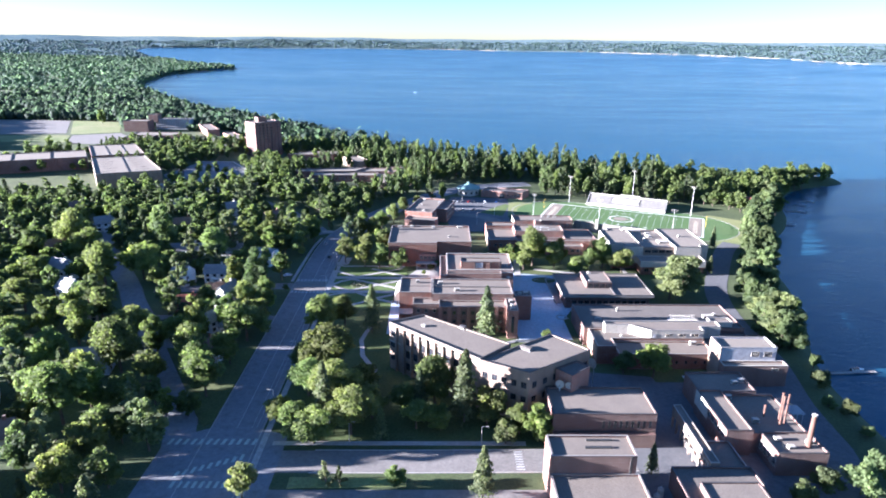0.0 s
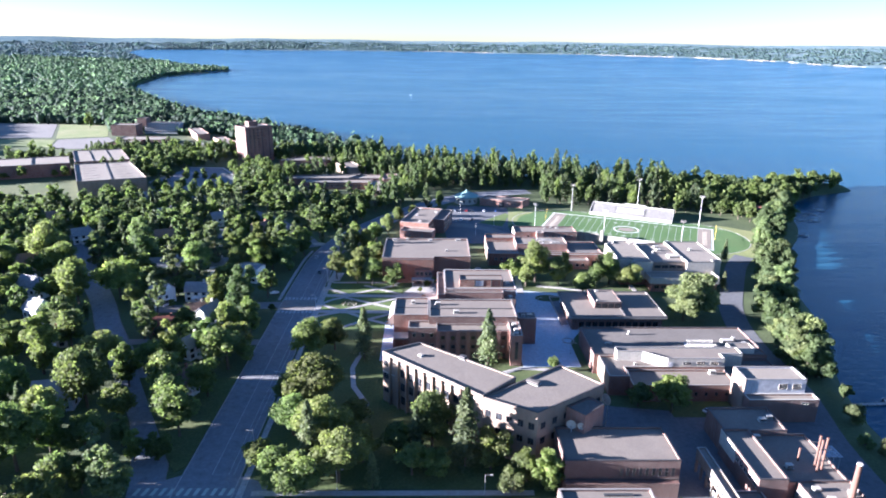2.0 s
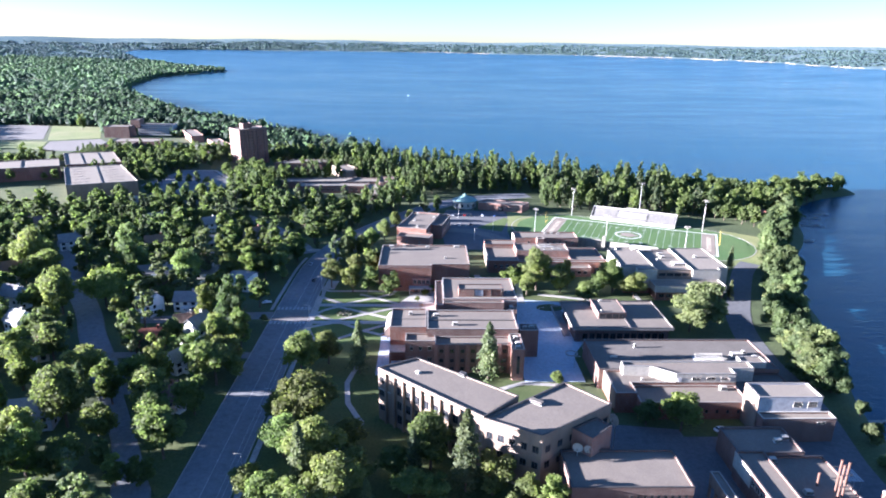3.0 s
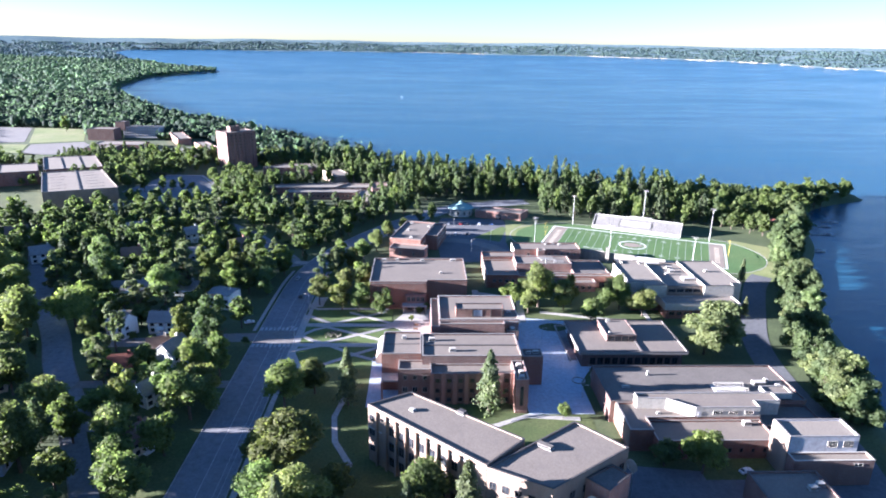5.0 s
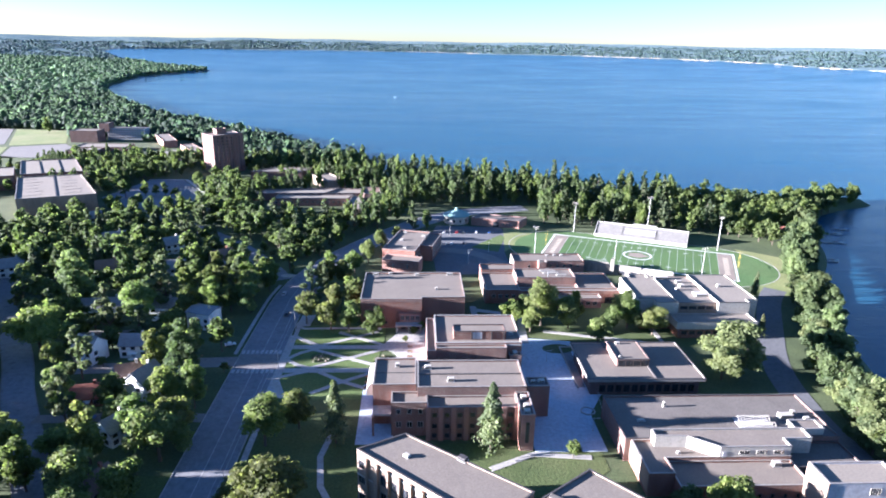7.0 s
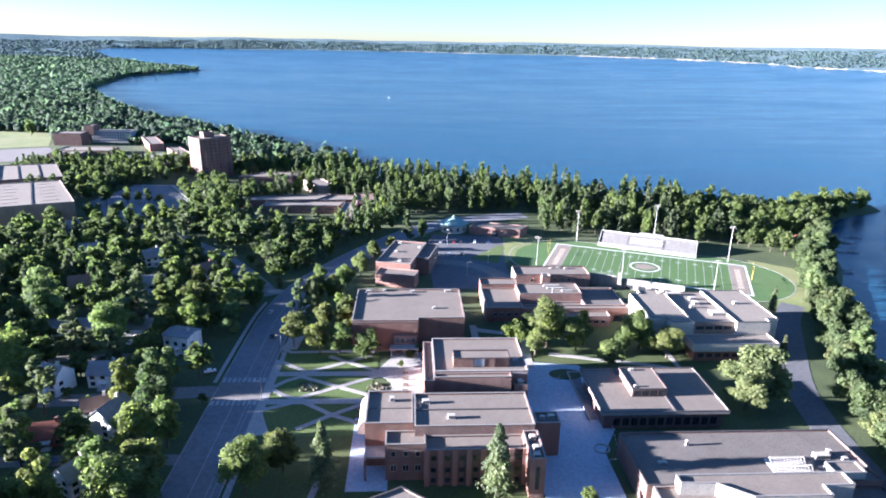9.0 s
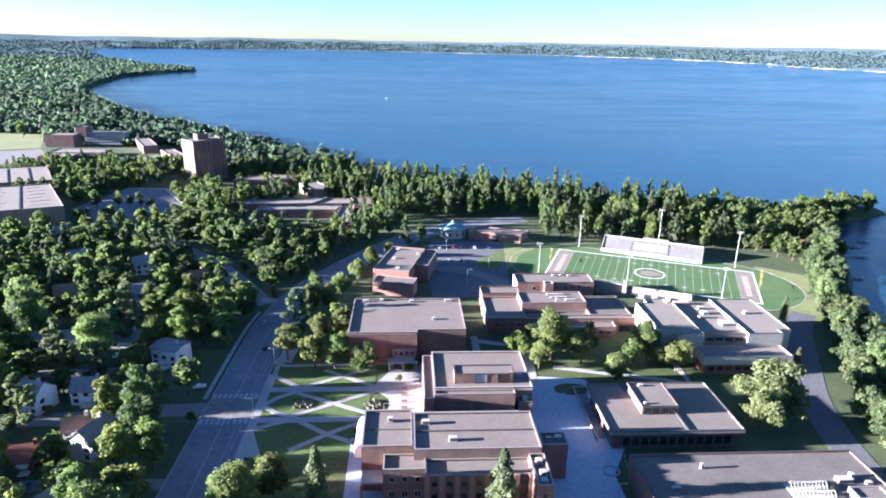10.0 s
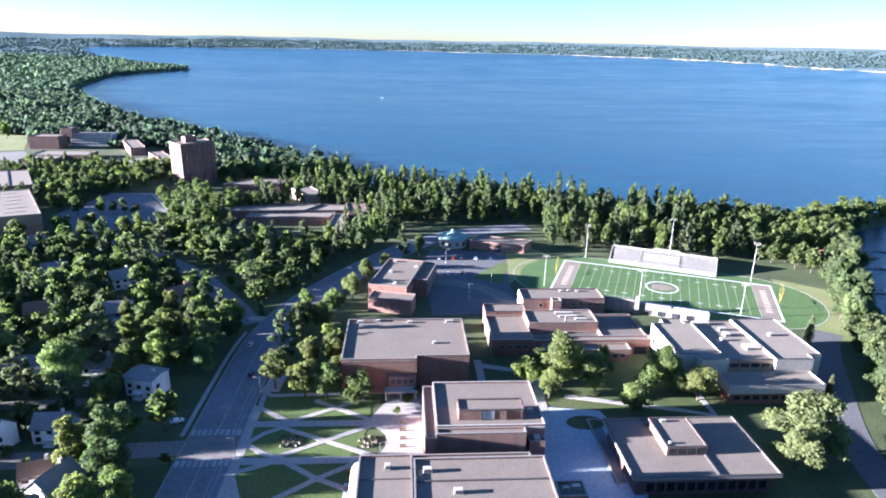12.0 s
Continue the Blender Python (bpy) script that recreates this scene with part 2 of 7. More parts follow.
def cyl(bm, x, y, z0, z1, r0, r1=None, seg=10, mi=0):
    r1 = r0 if r1 is None else r1
    lo, hi = ([bm.verts.new((x + r * math.cos(a), y + r * math.sin(a), z)) for a in (2 * math.pi * i / seg for i in range(seg))] for r, z in ((r0, z0), (r1, z1)))
    for i in range(seg):
        bm.faces.new((lo[i], lo[(i + 1) % seg], hi[(i + 1) % seg], hi[i])).material_index = mi
    bm.faces.new(hi).material_index = mi
    bm.faces.new(lo[::-1]).material_index = mi


def inset(poly, d):
    """A counter-clockwise outline moved inwards by d."""
    out, k = [], len(poly)
    for i in range(k):
        p, a, q = Vector(poly[i - 1]), Vector(poly[i]), Vector(poly[(i + 1) % k])
        u, w = (a - p).normalized(), (q - a).normalized()
        nu, nw = Vector((-u.y, u.x)), Vector((-w.y, w.x))
        s = (nu + nw) / (1 + nu.dot(nw))
        out.append((a.x + s.x * d, a.y + s.y * d))
    return out


def ring(bm, outer, inner, z0, z1, mi=0):
    k = len(outer)
    o0, o1, i0, i1 = ([bm.verts.new((x, y, z)) for x, y in pts] for pts, z in ((outer, z0), (outer, z1), (inner, z0), (inner, z1)))
    for a in range(k):
        c = (a + 1) % k
        for f in ((o0[a], o0[c], o1[c], o1[a]), (i0[c], i0[a], i1[a], i1[c]), (o1[a], o1[c], i1[c], i1[a]), (o0[c], o0[a], i0[a], i0[c])):
            bm.faces.new(f).material_index = mi


def slab(bm, poly, z0, z1, mi=0):
    lo, hi = ([bm.verts.new((x, y, z)) for x, y in poly] for z in (z0, z1))
    bm.faces.new(hi).material_index = mi
    bm.faces.new(lo[::-1]).material_index = mi
    for a in range(len(poly)):
        c = (a + 1) % len(poly)
        bm.faces.new((lo[a], lo[c], hi[c], hi[a])).material_index = mi


def rect(x0, x1, y0, y1):
    return [(x0, y0), (x1, y0), (x1, y1), (x0, y1)]


def block(parent, poly, z0, z1, wall="brick_red", roof="roof_gravel", cope="coping", lip=0.55, thick=0.35):
    """A flat-roofed mass: walls that end in a parapet, a roof deck between them, and a coping on top."""
    ox, oy = parent.location.x, parent.location.y
    poly = [(x - ox, y - oy) for x, y in poly]
    inn = inset(poly, thick)
    bm = bmesh.new()
    ring(bm, poly, inn, z0, z1)
    part("wall", bm, wall, parent)
    bm = bmesh.new()
    slab(bm, inset(poly, thick + 0.004), z1 - lip - 0.25, z1 - lip)
    deck = part("roof", bm, roof, parent)
    bm = bmesh.new()
    ring(bm, inset(poly, -0.08), inset(poly, thick + 0.06), z1 + 0.003, z1 + 0.12)
    part("coping", bm, cope, parent)
    return deck


WIN = {}


def window(parent, x, y, z, w, h, rz=0.0, frame_mat="panel_white", bars=1, sill=True):
    """A framed window with a pane set back in it; it faces -y at rz 0. x, y, z: middle of its foot."""
    key = (w, h, frame_mat, bars)
    t = 0.09
    if key not in WIN:
        bm = bmesh.new()
        ring(bm, rect(-w / 2, w / 2, 0, h), rect(-w / 2 + t, w / 2 - t, t, h - t), -0.02, 0.1)
        for vv in bm.verts:
            vv.co = (vv.co.x, -vv.co.z, vv.co.y)
        bmesh.ops.recalc_face_normals(bm, faces=bm.faces[:])
        fm = mesh_from("window", bm, frame_mat)
        bm = bmesh.new()
        box(bm, -w / 2 + t + 0.002, w / 2 - t - 0.002, -0.03, -0.012, t + 0.002, h - t - 0.002)
        pm = mesh_from("pane", bm, "glass_dark")
        bm = bmesh.new()
        box(bm, -0.05, 0.05, -0.09, -0.032, t + 0.002, h - t - 0.002)
        WIN[key] = fm, pm, mesh_from("mullion", bm, frame_mat)
    fm, pm, mm = WIN[key]
    ob = link("window", fm, parent, (x - parent.location.x, y - parent.location.y, z), rz)
    link("pane", pm, ob)
    for i in range(bars):
        link("mullion", mm, ob, (-w / 2 + w * (i + 1) / (bars + 1), 0, 0))
    return ob


def window_row(parent, x0, x1, y, z, count, w, h, **kw):
    for i in range(count):
        window(parent, x0 + (x1 - x0) * (i + 0.5) / count, y, z, w, h, **kw)


def wall_windows(parent, a, b2, z, count, w, h, **kw):
    """Windows spread along the wall that runs from a to b2, with the outside on its right hand."""
    ax, ay = a
    dx, dy = b2[0] - ax, b2[1] - ay
    rz = math.degrees(math.atan2(dy, dx))
    for i in range(count):
        s = (i + 0.5) / count
        window(parent, ax + dx * s, ay + dy * s, z, w, h, rz=rz, **kw)


def vent_unit(x, y, z, w=1.6, d=1.2, h=1.0, rz=0.0, mat="panel_white"):
    """A rooftop ventilator: housing on a curb with a cowl and louvres."""
    r = root("roof_vent", x, y, z, rz, "pale sheet-metal ventilation unit standing on a flat roof", "roof vent", "roof vents")
    bm = bmesh.new()
    box(bm, -w / 2 - 0.12, w / 2 + 0.12, -d / 2 - 0.12, d / 2 + 0.12, 0, 0.2)
    part("curb", bm, "steel", r)
    bm = bmesh.new()
    box(bm, -w / 2, w / 2, -d / 2, d / 2, 0.2, h)
    bmesh.ops.bevel(bm, geom=bm.edges[:], offset=0.06, segments=1, affect="EDGES")
    part("housing", bm, mat, r)
    bm = bmesh.new()
    for i in range(3):
        box(bm, -w / 2 + 0.12, w / 2 - 0.12, -d / 2 - 0.05, -d / 2 + 0.003, 0.3 + i * (h - 0.4) / 3, 0.3 + (i + 0.55) * (h - 0.4) / 3)
    part("louvre", bm, "steel_dark", r)
    return r


# ---- ground and lake ----
CX, CY, EYE_Z, NEAR_R, FAR_R = 6.0, 0.0, 122.0, 2000.0, 4850.0


def rise(r):
    """How far the sheet is bent up to fit the camera's horizon, 0 near by and 1 at its rim: it draws the far country
    in.
    """
    return np.clip((r - NEAR_R) / (FAR_R - NEAR_R), 0, 1) ** 2


def drawn_in(x, y):
    """A far place, set to fit the camera's view, drawn in towards the camera's country by the same law."""
    d = math.hypot(x - CX, y - CY)
    lo, hi = 0.0, FAR_R * 0.9999
    for _ in range(60):
        r = (lo + hi) / 2
        lo, hi = (r, hi) if r / (1 - float(rise(r))) < d else (lo, r)
    return CX + (x - CX) * lo / d, CY + (y - CY) * lo / d


SHORE_NEAR = [(150, -100), (150, 60), (152, 120), (155, 180), (160, 211), (167, 238), (185, 284), (215, 357), (232, 390), (260, 443), (290, 500), (321, 541), (355, 565),
              (387, 583), (392, 592), (370, 602), (330, 582), (298, 566), (264, 590), (232, 588), (185, 598), (133, 612), (82, 638), (26, 660), (-8, 680), (-76, 768)]
SHORE_FAR = [(-144, 856), (-200, 915), (-290, 1008), (-388, 1115), (-450, 1190), (-560, 1350), (-690, 1560), (-790, 1790), (-832, 1911), (-911, 2264), (-905, 2462), (-826, 2765),
             (-870, 2850), (-1200, 3200), (-1895, 4367), (-2086, 4763), (-2733, 6016), (-3265, 7546), (-2550, 8110), (-1242, 8582), (103, 8532), (864, 7760), (1716, 7697),
             (2503, 6767), (2734, 5984), (2861, 5341), (2727, 4631), (2800, 4040), (3300, 3000), (3600, 1500), (3600, -500), (1500, -900), (400, -500)]
SHORE = np.array([drawn_in(x, y) for x, y in SHORE_NEAR + SHORE_FAR])


def shore_distance(px, py):
    """Metres from the shore line, positive on land."""
    best, inside = np.full(px.shape, 1e12), np.zeros(px.shape, bool)
    for (ax, ay), (bx, by) in zip(SHORE, np.roll(SHORE, -1, axis=0)):
        dx, dy = bx - ax, by - ay
        s = np.clip(((px - ax) * dx + (py - ay) * dy) / (dx * dx + dy * dy), 0, 1)
        best = np.minimum(best, (px - ax - s * dx) ** 2 + (py - ay - s * dy) ** 2)
        cross = (ay > py) != (by > py)
        inside ^= cross & (px < (bx - ax) * (py - ay) / (by - ay + 1e-12) + ax)
    return np.where(inside, -1, 1) * np.sqrt(best)


def land_height(px, py):
    sd = shore_distance(px, py)
    wob = 3 * np.sin(px * 0.05) + 3 * np.cos(py * 0.043)
    s = np.clip((sd + wob + 10) / 20, 0, 1)
    z = -9 + 9 * s * s * (3 - 2 * s)
    r = np.hypot(px - CX, py - CY)
    hills = 3.5 * (np.sin(px * 0.0031 + 1.3) * np.cos(py * 0.0021) + 0.6 * np.sin(px * 0.009 + py * 0.004)) * np.clip((r - 3800) / 700, 0, 1)
    return z + (EYE_Z - z) * rise(r) + hills


def polar_sheet():
    ahead = np.radians(np.arange(38, 145, 0.5))
    rest = np.radians(np.arange(147, 396, 4.0))
    ang = np.concatenate([ahead, rest])
    rad = np.concatenate([[25.0], 60 * 1.0205 ** np.arange(0, 217)])
    rad = rad[rad < FAR_R]
    rad = np.append(rad, FAR_R)
    A, R = np.meshgrid(ang, rad)
    return CX + R * np.cos(A), CY + R * np.sin(A), len(rad), len(ang)


GX, GY, NR, NA = polar_sheet()
GZ = land_height(GX, GY)
I, J = np.meshgrid(np.arange(NR - 1), np.arange(NA), indexing="ij")
QUADS = np.stack([I * NA + J, I * NA + (J + 1) % NA, (I + 1) * NA + (J + 1) % NA, (I + 1) * NA + J], -1).reshape(-1, 4)
centre = len(GX.ravel())
verts = np.column_stack([GX.ravel(), GY.ravel(), GZ.ravel()]).tolist() + [(CX, CY, 0.0)]
fans = [(j, (j + 1) % NA, centre) for j in range(NA)]
me = bpy.data.meshes.new("ground")
me.from_pydata(verts, [], [tuple(q[::-1]) for q in QUADS.tolist()] + fans)
for k in ("woodland_floor", "far_land_hazed"):
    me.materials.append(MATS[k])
# ground past 2600 m takes the haze-tinted colour
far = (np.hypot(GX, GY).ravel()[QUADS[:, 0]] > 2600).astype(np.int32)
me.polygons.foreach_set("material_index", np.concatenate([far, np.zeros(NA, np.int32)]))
me.polygons.foreach_set("use_smooth", np.ones(len(me.polygons), bool))
me.flip_normals() if me.polygons[0].normal.z < 0 else None
tagged(new("ground", me), "grassy wooded land running to the far hills", "ground", kind="structure")

SD = shore_distance(GX, GY)
wet = (SD.ravel()[QUADS] < 14).any(axis=1)
used, back = np.unique(QUADS[wet], return_inverse=True)
R2 = np.hypot(GX - CX, GY - CY).ravel()
lz = -5 + (EYE_Z + 5) * rise(R2)
me = bpy.data.meshes.new("water")
me.from_pydata(np.column_stack([GX.ravel(), GY.ravel(), lz])[used].tolist(), [], [tuple(q[::-1]) for q in back.reshape(-1, 4).tolist()])
me.materials.append(MATS["water"])
me.polygons.foreach_set("use_smooth", np.ones(len(me.polygons), bool))
me.flip_normals() if me.polygons[0].normal.z < 0 else None
tagged(new("water", me), "wide blue lake with wind ripples", "lake", kind="structure")


# ---- roads, walks, lawns ----
def sides(pts, width):
    out_l, out_r = [], []
    for i, p in enumerate(pts):
        a, c = Vector(pts[max(i - 1, 0)]), Vector(pts[min(i + 1, len(pts) - 1)])
        d = (c - a).normalized()
        w = width if not isinstance(width, (list, tuple)) else width[i]
        nrm = Vector((-d.y, d.x)) * w / 2
        out_l.append((p[0] + nrm.x, p[1] + nrm.y)), out_r.append((p[0] - nrm.x, p[1] - nrm.y))
    return out_l, out_r


def smooth_line(pts, step=6.0):
    """A line through the points with rounded turns."""
    out, k = [], len(pts)
    for i in range(k - 1):
        p0, p1, p2, p3 = (Vector(pts[max(0, min(k - 1, j))]) for j in (i - 1, i, i + 1, i + 2))
        steps = max(1, int((p2 - p1).length / step))
        for s in range(steps):
            t = s / steps
            q = 0.5 * (2 * p1 + (p2 - p0) * t + (2 * p0 - 5 * p1 + 4 * p2 - p3) * t * t + (3 * p1 - p0 - 3 * p2 + p3) * t ** 3)
            out.append((q.x, q.y))
    return out + [tuple(pts[-1])]


def strip(name, pts, width, z, mat, label, category, parent=None, thick=0.3):
    lf, rt = sides(pts, width)
    bm = bmesh.new()
    rows = [[bm.verts.new((*p, zz)) for p, zz in ((a, z), (b2, z), (b2, z - thick), (a, z - thick))] for a, b2 in zip(lf, rt)]
    for p, q in zip(rows, rows[1:]):
        for i in range(4):
            bm.faces.new((p[i], p[(i + 1) % 4], q[(i + 1) % 4], q[i]))
    bm.faces.new(rows[0][::-1]), bm.faces.new(rows[-1])
    ob = part(name, bm, mat, parent)
    return tagged(ob, label, category, kind="structure") if parent is None else ob


def patch(name, poly, z, mat, label, category, thick=0.3):
    bm = bmesh.new()
    slab(bm, poly, z - thick, z)
    return tagged(part(name, bm, mat, None), label, category, kind="structure")


AVENUE = smooth_line([(-57.5, -260), (-57.5, 40), (-57.5, 130), (-57.5, 240), (-57, 340), (-55.5, 375), (-50, 402), (-40, 428), (-24, 458), (-6, 486), (14, 512), (45, 535), (90, 548)])
avenue = strip("road", AVENUE, 17, 0.05, "asphalt", "wide dark asphalt avenue dappled by tree shade", "road")
lf, rt = sides(AVENUE, 17)
for line in (lf, rt):
    strip("kerb", line, 0.3, 0.17, "pavement_grey", "", "", avenue)
for off, w, mat in ((0.0, 0.22, "paint_worn"), (-9.6, 0.16, "paint_worn"), (-12.6, 0.16, "paint_worn")):
    a1, b1 = sides(AVENUE, abs(off) if off else 0.01)
    strip("lane_line", b1 if off < 0 else a1, w, 0.062, mat, "", "", avenue, thick=0.02)
for off, w in ((-21.0, 1.9),):
    a1, b1 = sides(AVENUE[:114], abs(off))
    strip("pavement", a1 if off > 0 else b1, w, 0.13, "pavement_grey", "grey concrete pavement along the avenue", "pavement")

west_walk = sides(AVENUE, 21.4)[0]
strip("pavement", [p for p in west_walk if 306 < p[1] < 386], 1.5, 0.13, "pavement_grey", "narrow concrete pavement along the verge of the avenue", "pavement")
SIDE_STREET = smooth_line([(-69, 150), (-76, 176), (-86, 200), (-98, 220), (-110, 238), (-136, 277), (-153, 306), (-192, 364), (-222, 416)])
street = strip("road", SIDE_STREET, [14, 13] + [10] * (len(SIDE_STREET) - 2), 0.058, "asphalt", "asphalt residential street under trees", "road")
a1, b1 = sides(SIDE_STREET[4:], 10.4)
strip("kerb", b1, 0.3, 0.17, "asphalt_worn", "", "", street), strip("kerb", a1, 0.3, 0.17, "asphalt_worn", "", "", street)
CROSS = [(-49, 159), (-30, 159), (0, 159), (50, 159.5), (68, 160)]
cross = strip("road", CROSS, 10.5, 0.066, "asphalt_worn", "tan-grey asphalt side road leading into the campus", "road")
a1, b1 = sides(CROSS, 10.9)
strip("kerb", a1[1:], 0.35, 0.19, "concrete", "", "", cross), strip("kerb", b1[1:], 0.35, 0.19, "concrete", "", "", cross)
strip("pavement", [(-44, 168), (-10, 168), (36, 168)], 2.0, 0.14, "concrete", "concrete pavement beside the side road", "pavement")
strip("road", [(-66, 301.5), (-84, 300.5), (-104, 297), (-134, 296)], 8, 0.074, "asphalt_worn", "narrow worn asphalt street between houses", "road")
strip("road", [(-66, 262), (-90, 263), (-122, 262)], 5, 0.074, "asphalt_worn", "narrow worn asphalt lane behind houses", "road")
strip("road", [(-66, 392), (-72, 404), (-82, 420), (-98, 443), (-118, 466), (-160, 505), (-230, 560)], 11, 0.07, "asphalt", "asphalt street branching off under the trees", "road")
strip("road", [(-98, 330), (-112, 329), (-140, 327)], 5, 0.07, "asphalt_worn", "short worn driveway", "road")
patch("road", [(-65.8, 296), (-48.6, 296), (-48.6, 307.4), (-65.8, 307.4)], 0.078, "asphalt_worn", "pale worn asphalt between two crossings", "road", 0.02)
patch("road", [(-78, 120), (-40, 120), (-40, 172), (-50, 176), (-66, 176), (-78, 170)], 0.08, "asphalt", "open asphalt junction with painted crossings", "road")
patch("island", [(-66.5, 180), (-66.5, 232), (-103, 232), (-92, 214), (-84, 201), (-74, 184), (-69, 177)], 0.2, "grass", "grassed corner between two streets with a stone kerb", "lawn")
patch("island", [(-35, 146.8), (-1, 147.6), (-1, 151.2), (-35, 151.6)], 0.2, "grass_dry", "narrow grassed traffic island with a kerb", "lawn")
patch("pavement", [(-40, 136), (40, 136), (40, 146.3), (-40, 146.3)], 0.055, "asphalt_worn", "worn asphalt car park beside the side road", "pavement")
for i in range(12):      # bars of the crossings
    patch("crossing_bar", [(-77 + i * 2.4, 167.2), (-75.9 + i * 2.4, 167.2), (-75.4 + i * 2.4, 170.2), (-76.5 + i * 2.4, 170.2)], 0.092, "paint_field", "worn white crossing bar on asphalt", "road marking", 0.02)
    if i < 9:
        patch("crossing_bar", [(-69 + i * 2.1, 151.5 + i), (-68 + i * 2.1, 151.5 + i), (-67.7 + i * 2.1, 154.2 + i), (-68.7 + i * 2.1, 154.2 + i)], 0.092, "paint_field", "worn white crossing bar on asphalt", "road marking", 0.02)
        patch("crossing_bar", [(-68.5 + i * 2.1, 147), (-67.5 + i * 2.1, 147), (-67.3 + i * 2.1, 149.8), (-68.3 + i * 2.1, 149.8)], 0.092, "paint_field", "worn white crossing bar on asphalt", "road marking", 0.02)
for i in range(8):
    patch("crossing_bar", [(31.5, 155 + i * 1.2), (34, 155 + i * 1.2), (34.3, 155.6 + i * 1.2), (31.8, 155.6 + i * 1.2)], 0.09, "paint_worn", "worn white crossing bar on asphalt", "road marking", 0.02)
for i in range(9):       # crossings on the avenue by the quad
    patch("crossing_bar", [(-65.5 + i * 1.85, 308), (-64.4 + i * 1.85, 308), (-64.4 + i * 1.85, 311), (-65.5 + i * 1.85, 311)], 0.075, "paint_worn", "worn white crossing bar on asphalt", "road marking", 0.02)
    patch("crossing_bar", [(-65.5 + i * 1.85, 292), (-64.4 + i * 1.85, 292), (-64.4 + i * 1.85, 295), (-65.5 + i * 1.85, 295)], 0.075, "paint_worn", "worn white crossing bar on asphalt", "road marking", 0.02)

bm = bmesh.new()
slab(bm, [(-63.5 + 4.2 * math.cos(t), 398 + 2.6 * math.sin(t)) for t in np.radians(np.arange(0, 360, 20))], 0, 0.22)
tagged(part("island", bm, "concrete", None), "oval concrete traffic island at the junction", "traffic island", kind="structure")

# campus lawns and walks
patch("lawn", [(-45, 170), (38, 170), (38, 212), (48, 218), (64, 232), (64, 246), (44, 241), (-10, 246), (-12, 340), (-20, 342), (-22, 400), (-45, 392), (-45.4, 330)], 0.05, "grass", "mown campus lawn with worn patches", "lawn")
patch("lawn", [(-44.6, 273), (-13, 273), (-13, 296), (-8, 312), (-8, 331), (-24, 339), (-46, 333), (-47, 300)], 0.09, "lawn_green", "mown lawn of the quad between footpaths", "lawn")
WALKS = ([(-49, 313.6), (-6, 313.2)], [(-49, 293.9), (-5, 293.7)], [(-48, 335), (-44, 331.4), (-28, 331.8), (-10, 331)], [(-36.8, 311.4), (-6, 295.4)], [(-35.8, 295.8), (-7.6, 311.6)],
         [(-46.6, 303), (-42, 308.2), (-36, 312)], [(-46.6, 303), (-41, 298), (-35, 295)], [(-47.8, 324.4), (-35, 314.6)], [(-34.6, 314.8), (-20.2, 322.7), (-11, 328.4)], [(-28, 327.4), (-20.2, 322.7), (-7, 314.4)],
         [(-31.8, 292.4), (-22.2, 285.1), (-13.4, 280.4)], [(-33, 276.8), (-22.2, 285.1), (-11.6, 291.8)], [(-49, 287.6), (-37, 293)], [(-20, 262), (-24, 240), (-22, 226), (-16, 214)], [(-16, 214), (-26, 194), (-30, 172)])
for i, w in enumerate(WALKS):
    strip("walkway", w, 3.3 if i < 2 else 1.9, 0.16 + i * 0.006, "concrete_light", "pale concrete footpath crossing the lawn", "footpath")
patch("terrace", [(-6.4, 294.6), (9.4, 294.6), (9.4, 334), (-3, 334), (-3, 326), (-8.6, 315), (-8.6, 311.8), (-4.6, 309.4), (-2.6, 306.4), (-2.1, 303), (-2.7, 299.6), (-4.2, 297)], 0.15, "concrete_light", "pale concrete terrace with a rounded edge before the entrance", "terrace")
patch("pavement", [(-49, 326), (-46.2, 322), (-45.8, 303), (-47.2, 290), (-43, 279), (-41, 274), (-49, 274)], 0.148, "concrete_light", "pale concrete pavement widening beside the crossing", "pavement")
patch("terrace", [(-14, 246), (-2, 246), (-2, 258), (-9.4, 258), (-9.4, 283), (-14, 283)], 0.14, "plaza_slab", "grey concrete forecourt beside the library", "terrace")
def planting_bed(x, y, rx, ry, seed):
    """A low oval mound of gravel with tufts of dry grass and low plants in it."""
    rg = np.random.default_rng(seed)
    bm = bmesh.new()
    for k, (f, z) in enumerate(((1.0, 0.1), (0.7, 0.3), (0.3, 0.42))):
        slab(bm, [(x + rx * f * (1 + 0.08 * math.sin(3 * a + k)) * math.cos(a), y + ry * f * math.sin(a)) for a in np.radians(np.arange(0, 360, 20))], z - 0.12, z)
    bed = tagged(part("planting_bed", bm, "bed_soil", None), "oval bed of gravel and dry plants in the lawn", "flower bed", kind="structure")
    for mat, count in (("leaf_pale", 70), ("leaf_green", 50), ("sand", 40)):
        bm = bmesh.new()
        for _ in range(count):
            a, f = rg.uniform(0, 2 * math.pi), rg.uniform(0.25, 0.98)
            px, py, r0 = x + rx * f * math.cos(a), y + ry * f * math.sin(a), rg.uniform(0.16, 0.42)
            cyl(bm, px, py, 0.1, 0.35 + r0 * rg.uniform(0.6, 1.6), r0, r0 * 0.3, 5)
        part("stones" if mat == "sand" else "plants", bm, mat, bed)


